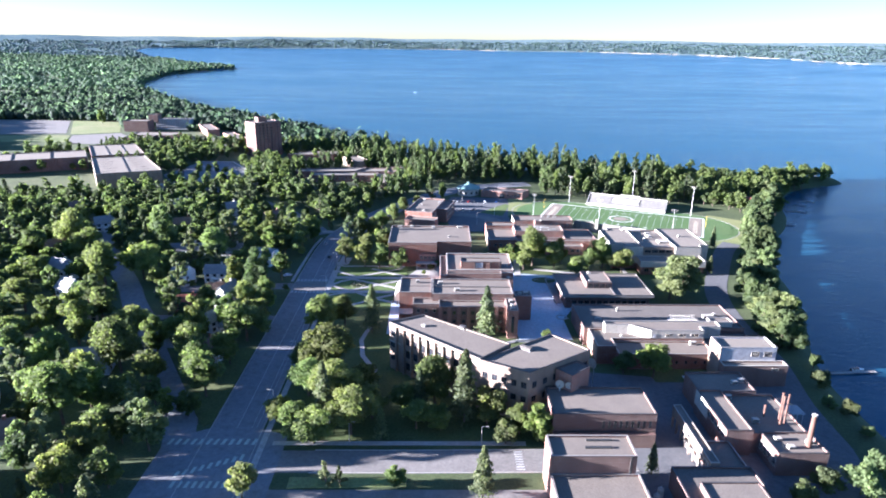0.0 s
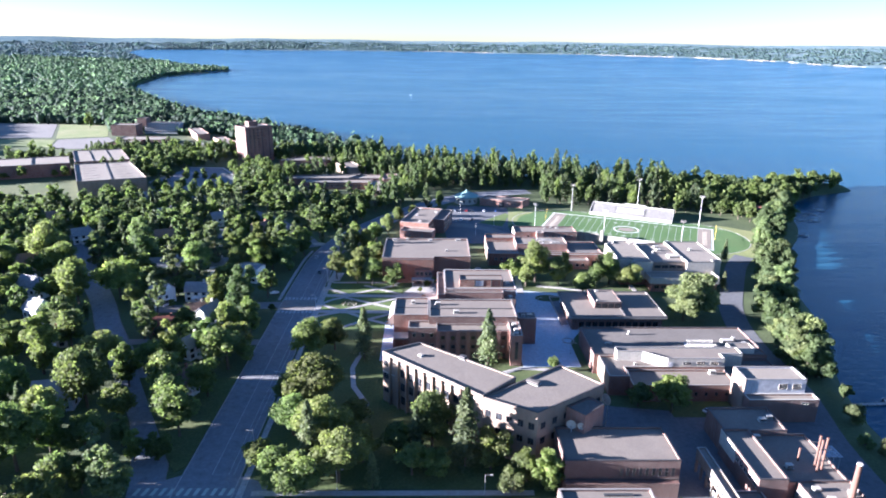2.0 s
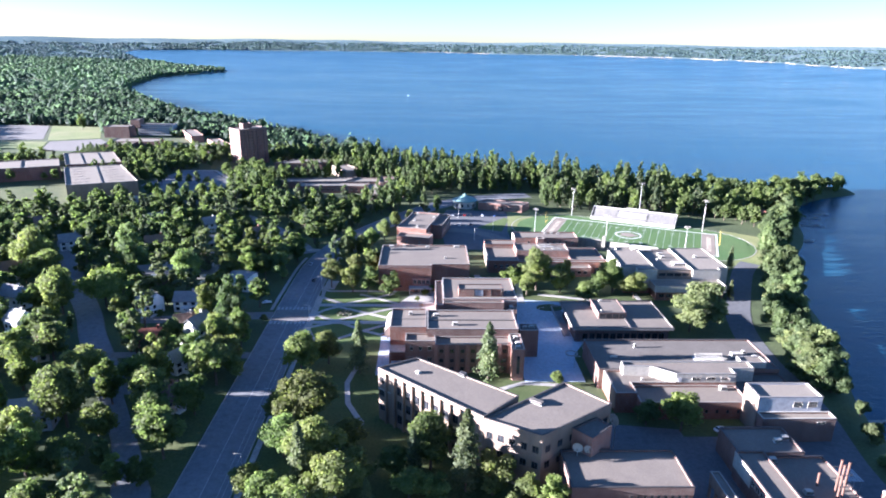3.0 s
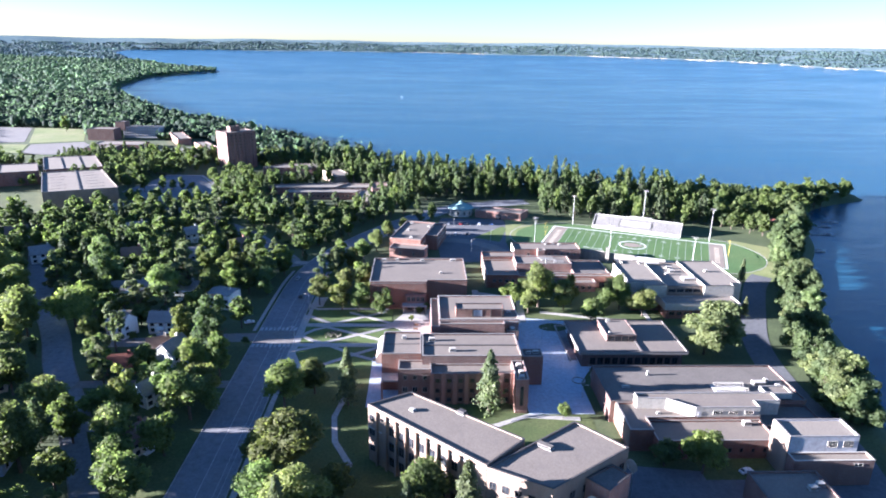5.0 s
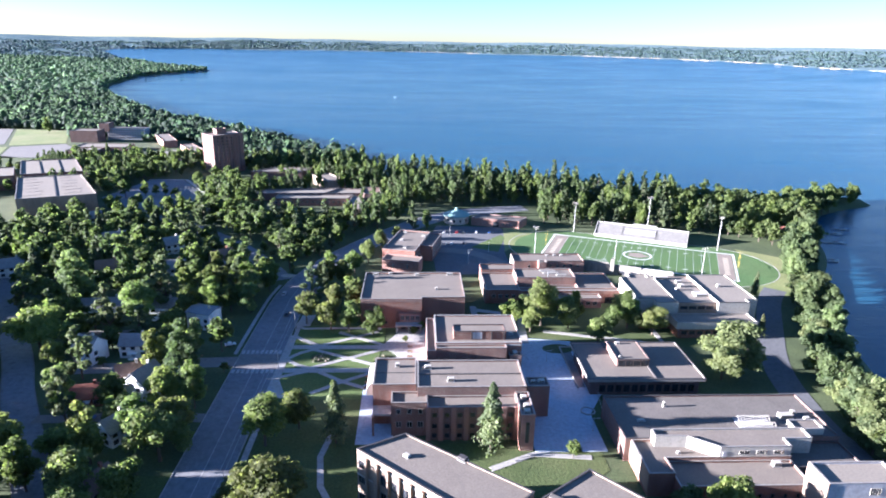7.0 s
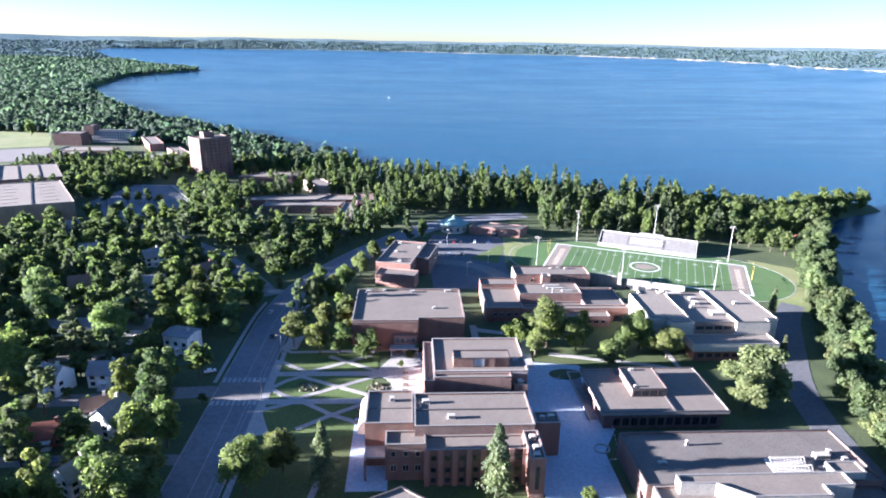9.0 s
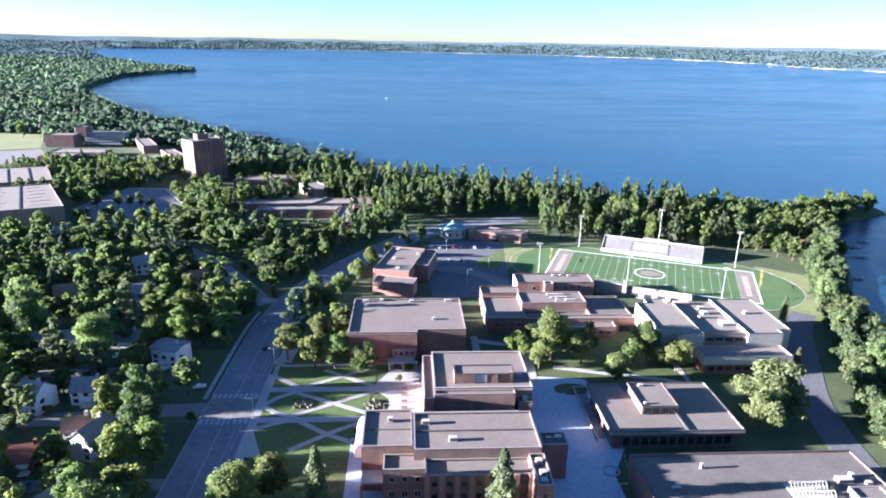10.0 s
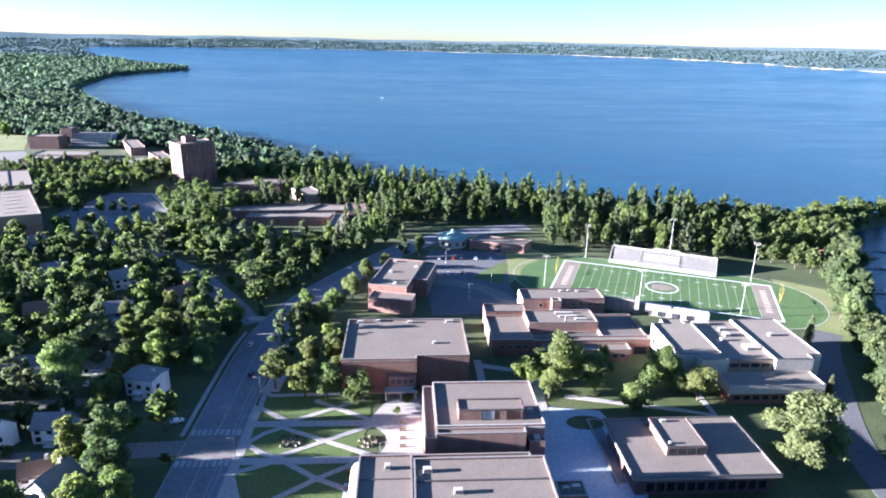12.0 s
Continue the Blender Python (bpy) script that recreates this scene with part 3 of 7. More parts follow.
planting_bed(-33.0, 303.6, 3.9, 3.8, 1), planting_bed(-8.4, 302.8, 3.2, 3.2, 2)
patch("plaza", [(43, 241), (66, 241), (66, 262), (74, 276), (76, 303), (72, 318), (47, 322), (43, 300)], 0.12, "plaza_slab", "broad paved plaza of grey concrete slabs", "plaza")
strip("walkway", [(52, 316), (54, 345), (33, 352)], 3.5, 0.15, "concrete", "concrete footpath past trees", "footpath")
strip("walkway", [(62, 328), (84, 322), (100, 318), (112, 314), (112, 330)], 2.4, 0.16, "concrete", "concrete footpath between trees", "footpath")
bm = bmesh.new()
slab(bm, [(65 + 6.5 * math.cos(a), 311 + 4 * math.sin(a)) for a in np.radians(np.arange(0, 360, 15))], 0, 0.3)
tagged(part("planting_bed", bm, "woodland_floor", None), "dark oval bed of low shrubs in the plaza", "flower bed", kind="structure")
bm = bmesh.new()
ring(bm, [(65.5 + 2.6 * math.cos(a), 263.8 + 2.6 * math.sin(a)) for a in np.radians(np.arange(0, 360, 15))], [(65.5 + 2.1 * math.cos(a), 263.8 + 2.1 * math.sin(a)) for a in np.radians(np.arange(0, 360, 15))], 0.0, 0.4)
tagged(part("planter_ring", bm, "concrete", None), "round concrete ring set in the plaza", "planter", kind="structure")
strip("walkway", [(33, 338), (33, 356)], 3, 0.16, "concrete", "concrete footpath beside a brick hall", "footpath")
patch("lawn", [(43, 325), (118, 312), (164, 316), (156, 325), (104, 332), (104, 352), (43, 352)], 0.04, "grass", "shaded lawn between campus buildings", "lawn")
patch("lawn", [(28, 212), (44, 241), (24, 246), (-8, 246), (-14, 232), (4, 226)], 0.065, "grass", "bright lawn between two halls", "lawn")
patch("lawn", [(90, 206), (112, 206), (112, 216.5), (90, 216.5)], 0.08, "grass", "small lawn before a brick wall", "lawn")
strip("walkway", [(28, 233), (42, 240), (60, 238)], 2.2, 0.15, "concrete", "curved concrete footpath across the lawn", "footpath")
patch("pavement", [(62, 140), (133, 140), (139, 165), (141, 190), (147, 222), (148, 240), (137, 240), (137, 203), (112, 203), (90, 210), (62, 214)], 0.05, "asphalt_dark", "dark asphalt yard between service buildings", "yard")
EAST = smooth_line([(133.6, 165), (136, 192), (142.6, 224), (144, 262), (151, 296), (167, 330), (184, 362), (196, 378)])
strip("road", EAST, 11, 0.07, "asphalt_dark", "asphalt lakeside drive shaded by trees", "road")
patch("car_park", [(17, 400), (60, 402), (60, 440), (66, 470), (64, 494), (20, 498), (14, 470)], 0.05, "asphalt_dark", "asphalt car park with worn markings", "car park")
# paler asphalt than the car park's stands for sun on the drive
strip("road", smooth_line([(20, 444), (36, 440), (50, 428), (60, 409)]), 9, 0.072, "asphalt_worn", "drive curving through the car park, pale as if sunlit", "road", None, 0.05)
patch("lawn", [(40, 449), (56, 440), (64, 470), (62, 476)], 0.085, "lawn_green", "small lawn wedge between drive and car park", "lawn")
for i in range(9):
    strip("bay_line", [(22 + i * 4.4, 478), (22.6 + i * 4.4, 483)], 0.15, 0.065, "paint_white", "white parking bay line", "road marking", None, 0.02)
for i in range(4):
    strip("bay_line", [(24 + i * 4, 452), (25 + i * 4, 458)], 0.15, 0.065, "paint_white", "white parking bay line", "road marking", None, 0.02)
patch("lawn", [(60, 440), (90, 490), (84, 500), (66, 494)], 0.07, "grass_dry", "dry lawn beside the field", "lawn")

# far lawns and lots on the left
patch("lawn", [(-470, 690), (-372, 690), (-385, 740), (-432.7, 756), (-516, 764)], 0.1, "grass", "mown lawn behind a sports hall", "lawn")
patch("lawn", [(-525, 760), (-435, 757), (-459, 814), (-555, 810)], 0.13, "grass_dry", "open sunlit sports lawn", "lawn")
patch("car_park", [(-427, 744), (-376, 752), (-374, 796), (-406, 838), (-456, 814)], 0.1, "asphalt_worn", "open grey asphalt car park behind a sports hall", "car park")
patch("car_park", [(-560, 816), (-474, 832), (-539, 962), (-655, 968)], 0.12, "asphalt_worn", "wide asphalt car park far off", "car park")
patch("lawn", [(-464.4, 824.4), (-410.4, 846), (-460, 950), (-535, 962)], 0.1, "grass_dry", "open sunlit lawn", "lawn")
patch("lawn", [(-400, 480), (-290, 480), (-288, 512), (-330, 572), (-420, 535)], 0.1, "grass", "open lawn beside a long hall", "lawn")
patch("car_park", [(-244, 575), (-204, 516), (-195, 542), (-144, 538), (-161, 575), (-202, 641), (-232, 641)], 0.11, "asphalt", "asphalt car park ringed by a pale footpath", "car park")
strip("walkway", [(-234, 643), (-200.5, 643), (-158.5, 576), (-142, 538)], 3.0, 0.17, "concrete_light", "pale concrete footpath round a car park", "footpath")
patch("car_park", [(-290, 760), (-225, 735), (-205, 775), (-270, 805)], 0.1, "asphalt_worn", "small asphalt car park between buildings", "car park")

# ---- sports field ----
FU, FV, FO = Vector((0.9227, -0.3855)), Vector((0.3855, 0.9227)), Vector((80.6, 432.4))


def fld(u, v):
    p = FO + FU * u + FV * v
    return p.x, p.y


def fpatch(u0, u1, v0, v1):
    return [fld(u0, v0), fld(u1, v0), fld(u1, v1), fld(u0, v1)]


trk = [fld(85 + 38 * math.cos(a) + (10 if math.cos(a) > 0 else -72), 24 + 36 * math.sin(a)) for a in np.radians(np.arange(0, 360, 7.5))]
patch("running_track", trk, 0.06, "turf_edge", "green surround of the playing field", "running track")
bm = bmesh.new()
ring(bm, trk, inset(trk, 0.5), 0.0, 0.1)
tagged(part("kerb", bm, "concrete", None), "pale curved kerb round the playing field", "kerb", kind="structure")
patch("lawn", [fld(u, v) for u, v in ((118, -14), (140, -14), (146, 30), (146, 52), (112, 62))], 0.05, "grass_dry", "sunlit practice lawn by the lake", "lawn")
patch("lawn", [fld(85 + 34 * math.cos(a) + (10 if math.cos(a) > 0 else -72), 24 + 32 * math.sin(a)) for a in np.radians(np.arange(0, 360, 7.5))], 0.09, "turf_edge", "grass inside the running track", "lawn")
field = patch("sports_field", fpatch(0, 109.7, 0, 48.8), 0.12, "turf", "green artificial turf football field with white lines", "sports field")


def fline(name, u0, u1, v0, v1, z, mat):
    bm = bmesh.new()
    slab(bm, fpatch(u0, u1, v0, v1), z - 0.02, z)
    return part(name, bm, mat, field)


fline("end_zone", 0.8, 9.1, 0.8, 48, 0.135, "endzone"), fline("end_zone", 100.6, 108.9, 0.8, 48, 0.135, "endzone")
for u0, u1, v0, v1 in ((-0.8, 110.5, -0.8, 0.4), (-0.8, 110.5, 48.4, 49.6), (-0.8, 0.4, 0.41, 48.39), (109.3, 110.5, 0.41, 48.39)):
    fline("side_line", u0, u1, v0, v1, 0.142, "paint_white")
for i in range(21):
    u = 9.14 + i * 4.572
    fline("yard_line", u - 0.09, u + 0.09, 0.6, 48.2, 0.15, "paint_field")
    if i % 2 == 0 and 0 < i < 20:
        for v in (8.2, 39.2):      # yard numbers stand as plain bars
            fline("number_bar", u - 1.4, u + 1.4, v, v + 1.1, 0.158, "paint_field")
bm = bmesh.new()
ring(bm, [fld(54.8 + 8.6 * math.cos(a), 24.4 + 8.6 * math.sin(a)) for a in np.radians(np.arange(0, 360, 12))], [fld(54.8 + 7.6 * math.cos(a), 24.4 + 7.6 * math.sin(a)) for a in np.radians(np.arange(0, 360, 12))], 0.14, 0.166)
part("centre_ring", bm, "paint_white", field)
bm = bmesh.new()
slab(bm, [fld(54.8 + 7 * math.cos(a) * (0.8 + 0.2 * math.cos(5 * a)), 24.4 + 4.5 * math.sin(a)) for a in np.radians(np.arange(0, 360, 12))], 0.14, 0.168)
part("centre_mark", bm, "endzone", field)
for u0 in (3.5, 103.5):          # end zone writing as bars
    for k in range(9):
        fline("letter_bar", u0, u0 + 3, 9 + k * 3.6, 11 + k * 3.6, 0.15, "sand")


def goal_post(u, v):
    x, y = fld(u, v)
    r = root("goal_post", x, y, 0.1, -22.7, "tall yellow goal post with two uprights", "goal post", "goal posts")
    bm = bmesh.new()
    cyl(bm, 0, 0, 0, 3.05, 0.08)
    part("post", bm, "paint_yellow", r)
    bm = bmesh.new()
    box(bm, -0.08, 0.08, -2.9, 2.9, 3.05, 3.2)
    part("crossbar", bm, "paint_yellow", r)
    for s in (-2.85, 2.85):
        bm = bmesh.new()
        cyl(bm, 0, s, 3.2, 9.5, 0.045)
        part("upright", bm, "paint_yellow", r)


goal_post(-1.5, 24.4), goal_post(111.2, 24.4)


def light_pole(x, y, h):
    r = root("floodlight_pole", x, y, 0, -22, "tall grey steel floodlight mast beside the field", "floodlight", "floodlights")
    bm = bmesh.new()
    cyl(bm, 0, 0, 0, h, 0.24, 0.12)
    part("mast", bm, "steel", r)
    for z in (h - 0.9, h):
        bm = bmesh.new()
        box(bm, -1.75, 1.75, -0.08, 0.08, z - 0.08, z + 0.08)
        arm = part("cross_arm", bm, "steel", r)
        for k in range(5):
            bm = bmesh.new()
            cyl(bm, -1.5 + k * 0.75, -0.3, z - 0.15, z + 0.2, 0.17, 0.24, 8)
            part("lamp_head", bm, "panel_white", arm)


for x, y, h in ((113, 482.8, 20.8), (158.7, 470, 28), (194.5, 443, 22), (77.8, 436.5, 17.4), (116.2, 402.5, 22), (163.6, 395.5, 17.3)):
    light_pole(x, y, h)


def grandstand():
    x, y = 124.7, 473.8
    r = root("grandstand", x, y, 0, -25.5, "grey stepped grandstand with white surround walls and press box", "grandstand")
    w = 58.0
    for k in range(12):
        bm = bmesh.new()
        box(bm, 0, w, 1 + k * 0.95, 1.95 + k * 0.95 - 0.004, 0, 1.4 + k * 0.46)
        part("step", bm, "seating", r)
        bm = bmesh.new()
        for a, c in ((0.6, 17), (18.4, 38.5), (40, w - 0.6)):
            box(bm, a, c, 1.35 + k * 0.95, 1.65 + k * 0.95, 1.4 + k * 0.46 + 0.003, 1.4 + k * 0.46 + 0.28)
        part("bench", bm, "seating", r)
    bm = bmesh.new()
    box(bm, -0.3, w + 0.3, 0.6, 0.98, 0, 2.1)
    part("front_wall", bm, "concrete_light", r)
    for a, c in ((-0.35, -0.01), (w + 0.01, w + 0.35)):
        bm = bmesh.new()
        vs = [bm.verts.new((xx, yy, zz)) for xx in (a, c) for yy, zz in ((1, 0), (12.6, 0), (12.6, 7.4), (1, 2.1))]
        for f in ((0, 1, 2, 3), (7, 6, 5, 4), (0, 4, 5, 1), (1, 5, 6, 2), (2, 6, 7, 3), (3, 7, 4, 0)):
            bm.faces.new([vs[i] for i in f])
        part("side_wall", bm, "concrete_light", r)
    bm = bmesh.new()
    box(bm, -0.3, w + 0.3, 12.6, 13, 0, 7.4)
    part("back_wall", bm, "concrete_light", r)
    bm = bmesh.new()
    box(bm, 23, 38, 13.01, 16, 4.2, 7.8)
    pb = part("press_box", bm, "panel_white", r)
    for k in range(3):
        bm = bmesh.new()
        box(bm, 18.5 + k * 0.02, 38.4, 4.2 + k * 1.9, 5.7 + k * 1.9, 3.5 + k * 0.92, 3.72 + k * 0.92)
        part("seat_block", bm, "panel_grey", r)


grandstand()

# ---- campus buildings ----
def campus(name, x, y, label, category="building"):
    return root(name, x, y, 0, 0, label, category, "campus buildings")


def plate(parent, name, x0, x1, y0, y1, z0, z1, mat, label=""):
    bm = bmesh.new()
    ox, oy = parent.location.x, parent.location.y
    box(bm, x0 - ox, x1 - ox, y0 - oy, y1 - oy, z0, z1)
    return part(name, bm, mat, parent, label)


def auditorium():
    r = campus("auditorium", 4, 350, "big brick auditorium with a flat gravel roof")
    block(r, [(-19, 332), (8, 332), (8, 334.3), (27.3, 334.3), (27.3, 366), (-19, 366)], -1, 14, "brick_red")
    window_row(r, -18, -7, 332, 2.2, 5, 1.7, 1.3, frame_mat="coping_dark", bars=0)
    plate(r, "band", -19.04, 8.02, 331.9, 331.997, 13.0, 13.3, "coping")
    plate(r, "entrance_wall", -2, 7.6, 330.4, 331.99, -0.5, 7.6, "brick_pink")
    window_row(r, -1.6, 7.2, 330.4, 4.6, 4, 1.7, 2.2, bars=1)
    plate(r, "canopy", -3.5, 8.2, 326.4, 330.39, 3.2, 3.7, "concrete")
    for x in (-3, 2.3, 7.6):
        plate(r, "column", x - 0.25, x + 0.25, 326.6, 327.1, 0, 3.197, "concrete")
    window_row(r, -1.4, 7, 330.4, 0.3, 3, 2.4, 2.6, frame_mat="steel_dark", bars=1)
    for x, y, w in ((-14, 364, 2.4), (-7, 365, 1.6), (6, 363.5, 2.0), (22, 364, 3.0), (15, 345, 1.2)):
        vent_unit(x, y, 13.45, w, 1.3, 0.9)


def north_hall():
    u, w = Vector((0.970, -0.242)), Vector((0.242, 0.970))
    o = Vector((-13.6, 415))
    q = lambda a, c: tuple(o + u * a + w * c)
    r = campus("lecture_hall", 0, 425, "brick lecture hall with a long flat roof")
    block(r, [q(0, 0), q(19, 0), q(19, 39), q(0, 39)], -2, 10.2, "brick_red")
    block(r, [q(2.5, -9), q(23.5, -9), q(23.5, -0.01), q(2.5, -0.01)], -2, 7.2, "brick_pink")
    block(r, [q(19.01, 14), q(26, 14), q(26, 40), q(19.01, 40)], -2, 9.4, "brick_brown", "roof_grey")
    wall_windows(r, q(5, -9), q(21, -9), 2.6, 2, 1.0, 2.6, frame_mat="panel_white", bars=1)
    wall_windows(r, q(26, 16), q(26, 38), 2.6, 7, 1.8, 1.8)
    wall_windows(r, q(26, 16), q(26, 38), 6.0, 7, 1.8, 1.8)
    wall_windows(r, q(19, 1), q(19, 13), 5.2, 3, 2.2, 2.4, bars=2)
    wall_windows(r, q(0, 38), q(0, 2), 3.2, 9, 1.5, 1.8)
    wall_windows(r, q(0, 38), q(0, 2), 6.4, 9, 1.5, 1.8)
    for a, c in ((6, 20), (12, 5), (4, 36), (17, 30)):
        vent_unit(*q(a, c), 9.65, 1.8, 1.4, 0.9, -14)


def library():
    r = campus("library", 15, 262, "long brick library with stepped flat roofs and brick piers")
    block(r, rect(-8.8, 5.4, 257.4, 275.5), -2, 15, "brick_red")
    block(r, rect(5.9, 41.6, 255.2, 273.4), -2, 15.2, "brick_brown")
    # dark plate put in for the shadowed gap between the two wings
    plate(r, "link", 5.402, 5.898, 257.6, 275.3, -1, 14, "coping_dark")
    plate(r, "roof_joint", 6.3, 41.2, 264.2, 264.7, 14.66, 14.95, "coping_dark")
    plate(r, "roof_joint", -8.4, 5.0, 265.8, 266.2, 14.46, 14.6, "coping_dark")
    block(r, rect(5.4, 40, 273.41, 283.4), -2, 9, "brick_brown", "roof_grey")
    block(r, rect(9, 37.9, 248.2, 255.19), -2, 12, "brick_brown", "roof_gravel", "coping")
    block(r, rect(-2.6, 8.99, 250.6, 257.39), -2, 12.3, "brick_brown", "roof_gravel")
    block(r, rect(37.95, 42.3, 241.8, 255.19), -2, 13.2, "brick_pink", "roof_grey")
    for i in range(8):
        x = 9.3 + i * 4.05
        plate(r, "pier", x - 0.75, x + 0.75, 247.6, 248.197, -1, 12.25, "brick_pink")
        if i < 7:
            window(r, x + 2.02, 248.2, 8.4, 1.6, 1.6, frame_mat="coping_dark", bars=0)
            window(r, x + 2.02, 248.2, 4.4, 1.6, 1.6, frame_mat="coping_dark", bars=0)
            window(r, x + 2.02, 248.2, 0.9, 1.6, 1.6, frame_mat="coping_dark", bars=0)
    window(r, 40.1, 241.8, 3.0, 1.2, 7.5, frame_mat="coping_dark", bars=0)
    window_row(r, -2, 8.6, 250.6, 8.2, 3, 1.4, 1.8, bars=0)
    window_row(r, -2, 8.6, 250.6, 3.2, 3, 1.8, 2.2, bars=1)
    wall_windows(r, (-8.8, 274), (-8.8, 259), 2.0, 6, 1.4, 4.2, frame_mat="coping_dark", bars=0)
    plate(r, "canopy", -8.79, -2.6, 252, 257.38, 6.6, 7.2, "concrete")
    plate(r, "wing_wall", -8.79, -8.2, 250.4, 251.99, -1, 7.2, "brick_red")
    bm = bmesh.new()      # bulging pale shade over the west windows
    arc = [(-23.81 - 2.4 * math.cos(t), 9.8 + 4.6 * math.sin(t)) for t in np.radians((0, 18, 36, 54, 72, 90))]
    prof = arc + [(-23.81, 9.8)]
    ends = [[bm.verts.new((x, y, z)) for x, z in prof] for y in (-2.5, 11.5)]
    bm.faces.new(ends[0]), bm.faces.new(ends[1][::-1])
    for k in range(len(prof)):
        q = (k + 1) % len(prof)
        bm.faces.new((ends[0][k], ends[0][q], ends[1][q], ends[1][k]))
    part("sun_shade", bm, "panel_white", r, "bulging pale metal sun shade")
    for x, y, w in ((9.5, 268.5, 2.2), (17, 260, 2.2), (-1, 270.3, 1.4)):
        vent_unit(x, y, 14.65, w, 1.4, 1.3)
    for x, y in ((40.2, 252), (40.4, 247), (40, 243.6)):
        vent_unit(x, y, 12.65, 1.8, 1.6, 1.2)


def library_annex():
    r = campus("reading_hall", 28, 302, "brick reading hall with a rooftop penthouse")
    block(r, rect(13, 46, 291.4, 317), -1, 13, "brick_pink", "roof_gravel", "concrete_light")
    block(r, rect(9.6, 12.99, 287, 316.5), -1, 11.8, "brick_pink", "roof_grey")
    block(r, rect(13, 39.8, 288.4, 291.39), -1, 12.3, "brick_pink", "roof_gravel")
    block(r, rect(41, 45.8, 288.6, 291.39), -1, 9.0, "brick_pink", "roof_grey")
    block(r, rect(20, 40.2, 295, 301.4), 12.3, 16, "brick_red", "roof_gravel", "coping_dark", 0.3)
    plate(r, "louvre", 27, 31, 294.93, 294.997, 12.8, 15.6, "panel_grey")
    for x in (26.8, 34.5, 39.3):
        plate(r, "pier", x, x + 0.5, 294.8, 294.998, 12.5, 15.9, "coping_dark")
    plate(r, "band", 12.95, 46.05, 291.25, 291.397, 11.7, 12.3, "concrete_light")
    for x, y in ((43.4, 289.4), (43.2, 290.6)):
        vent_unit(x, y, 8.45, 1.8, 1.2, 1.6)
    vent_unit(43, 300, 12.4, 1.5, 1.5, 0.7)


def education_hall():
    r = campus("education_hall", 20, 200, "tan brick education hall with angled wings and tall piers")
    A = [(-10.3, 217), (22.3, 188), (33.9, 199.2), (2.5, 223.8)]
    block(r, A, -1, 19.4, "brick_tan", "roof_gravel", "coping_dark", 0.35)
    Bq = [(22.45, 187.85), (37.8, 179.2), (61.5, 195.5), (49.7, 208)]
    block(r, Bq, -1, 19.0, "brick_tan", "roof_gravel", "coping_dark", 0.35)
    a, c = Vector(A[0]), Vector(A[1])
    d = (c - a).normalized()
    rz = math.degrees(math.atan2(d.y, d.x))
    nrm = Vector((d.y, -d.x))
    L = (c - a).length
    for i in range(10):
        s = 4 + i * 3.9
        p = a + d * s
        bm = bmesh.new()
        box(bm, -0.32, 0.32, -0.85, -0.004, -1, 18.4)
        part("pier", bm, "brick_tan", r, loc=(p.x - 20, p.y - 200, 0), rz=rz)
        if 0 < i < 9:
            q = a + d * (s + 1.95)
            for z, h in ((12.6, 2.8), (7.4, 3.0), (2.2, 3.0)):
                window(r, q.x, q.y, z, 2.2, h, rz=rz, frame_mat="coping_dark", bars=1)
    for s, z in ((2.0, 14.2), (2.0, 9.4), (2.0, 4.0)):
        q = a + d * s
        window(r, q.x, q.y, z, 2.8, 2.2, rz=rz, frame_mat="coping_dark", bars=2)
    bm = bmesh.new()
    box(bm, 0, 5.8, -0.14, -0.004, 11.6, 12.1), box(bm, 5.9, L, -0.1, -0.004, 17.2, 17.6)
    part("band", bm, "concrete", r, loc=(a.x - 20, a.y - 200, 0), rz=rz)
    wall_windows(r, Bq[0], Bq[1], 12.8, 5, 1.9, 2.2, frame_mat="coping_dark")
    wall_windows(r, Bq[0], Bq[1], 7.6, 5, 1.9, 2.2, frame_mat="coping_dark")
    wall_windows(r, Bq[1], Bq[2], 12.8, 6, 1.9, 2.2, frame_mat="coping_dark")
    wall_windows(r, Bq[1], Bq[2], 7.6, 6, 1.9, 2.2, frame_mat="coping_dark")
    wall_windows(r, Bq[3], Bq[0], 12.8, 6, 1.9, 2.2, frame_mat="coping_dark")
    k = [(47.6, 185.6), (52.2, 180.6), (59.4, 186.8), (55.8, 190.8)]
    block(r, k, -1, 17.2, "brick_pink", "roof_grey", "coping_dark", 0.3)
    vent_unit(17.5, 212.2, 19.05, 2.4, 1.6, 1.1, -40, "coping_dark")
    vent_unit(39, 196.5, 18.65, 4.2, 1.6, 1.0, -40, "roof_grey")
    vent_unit(3, 214, 19.05, 1.6, 1.2, 0.7, -40)


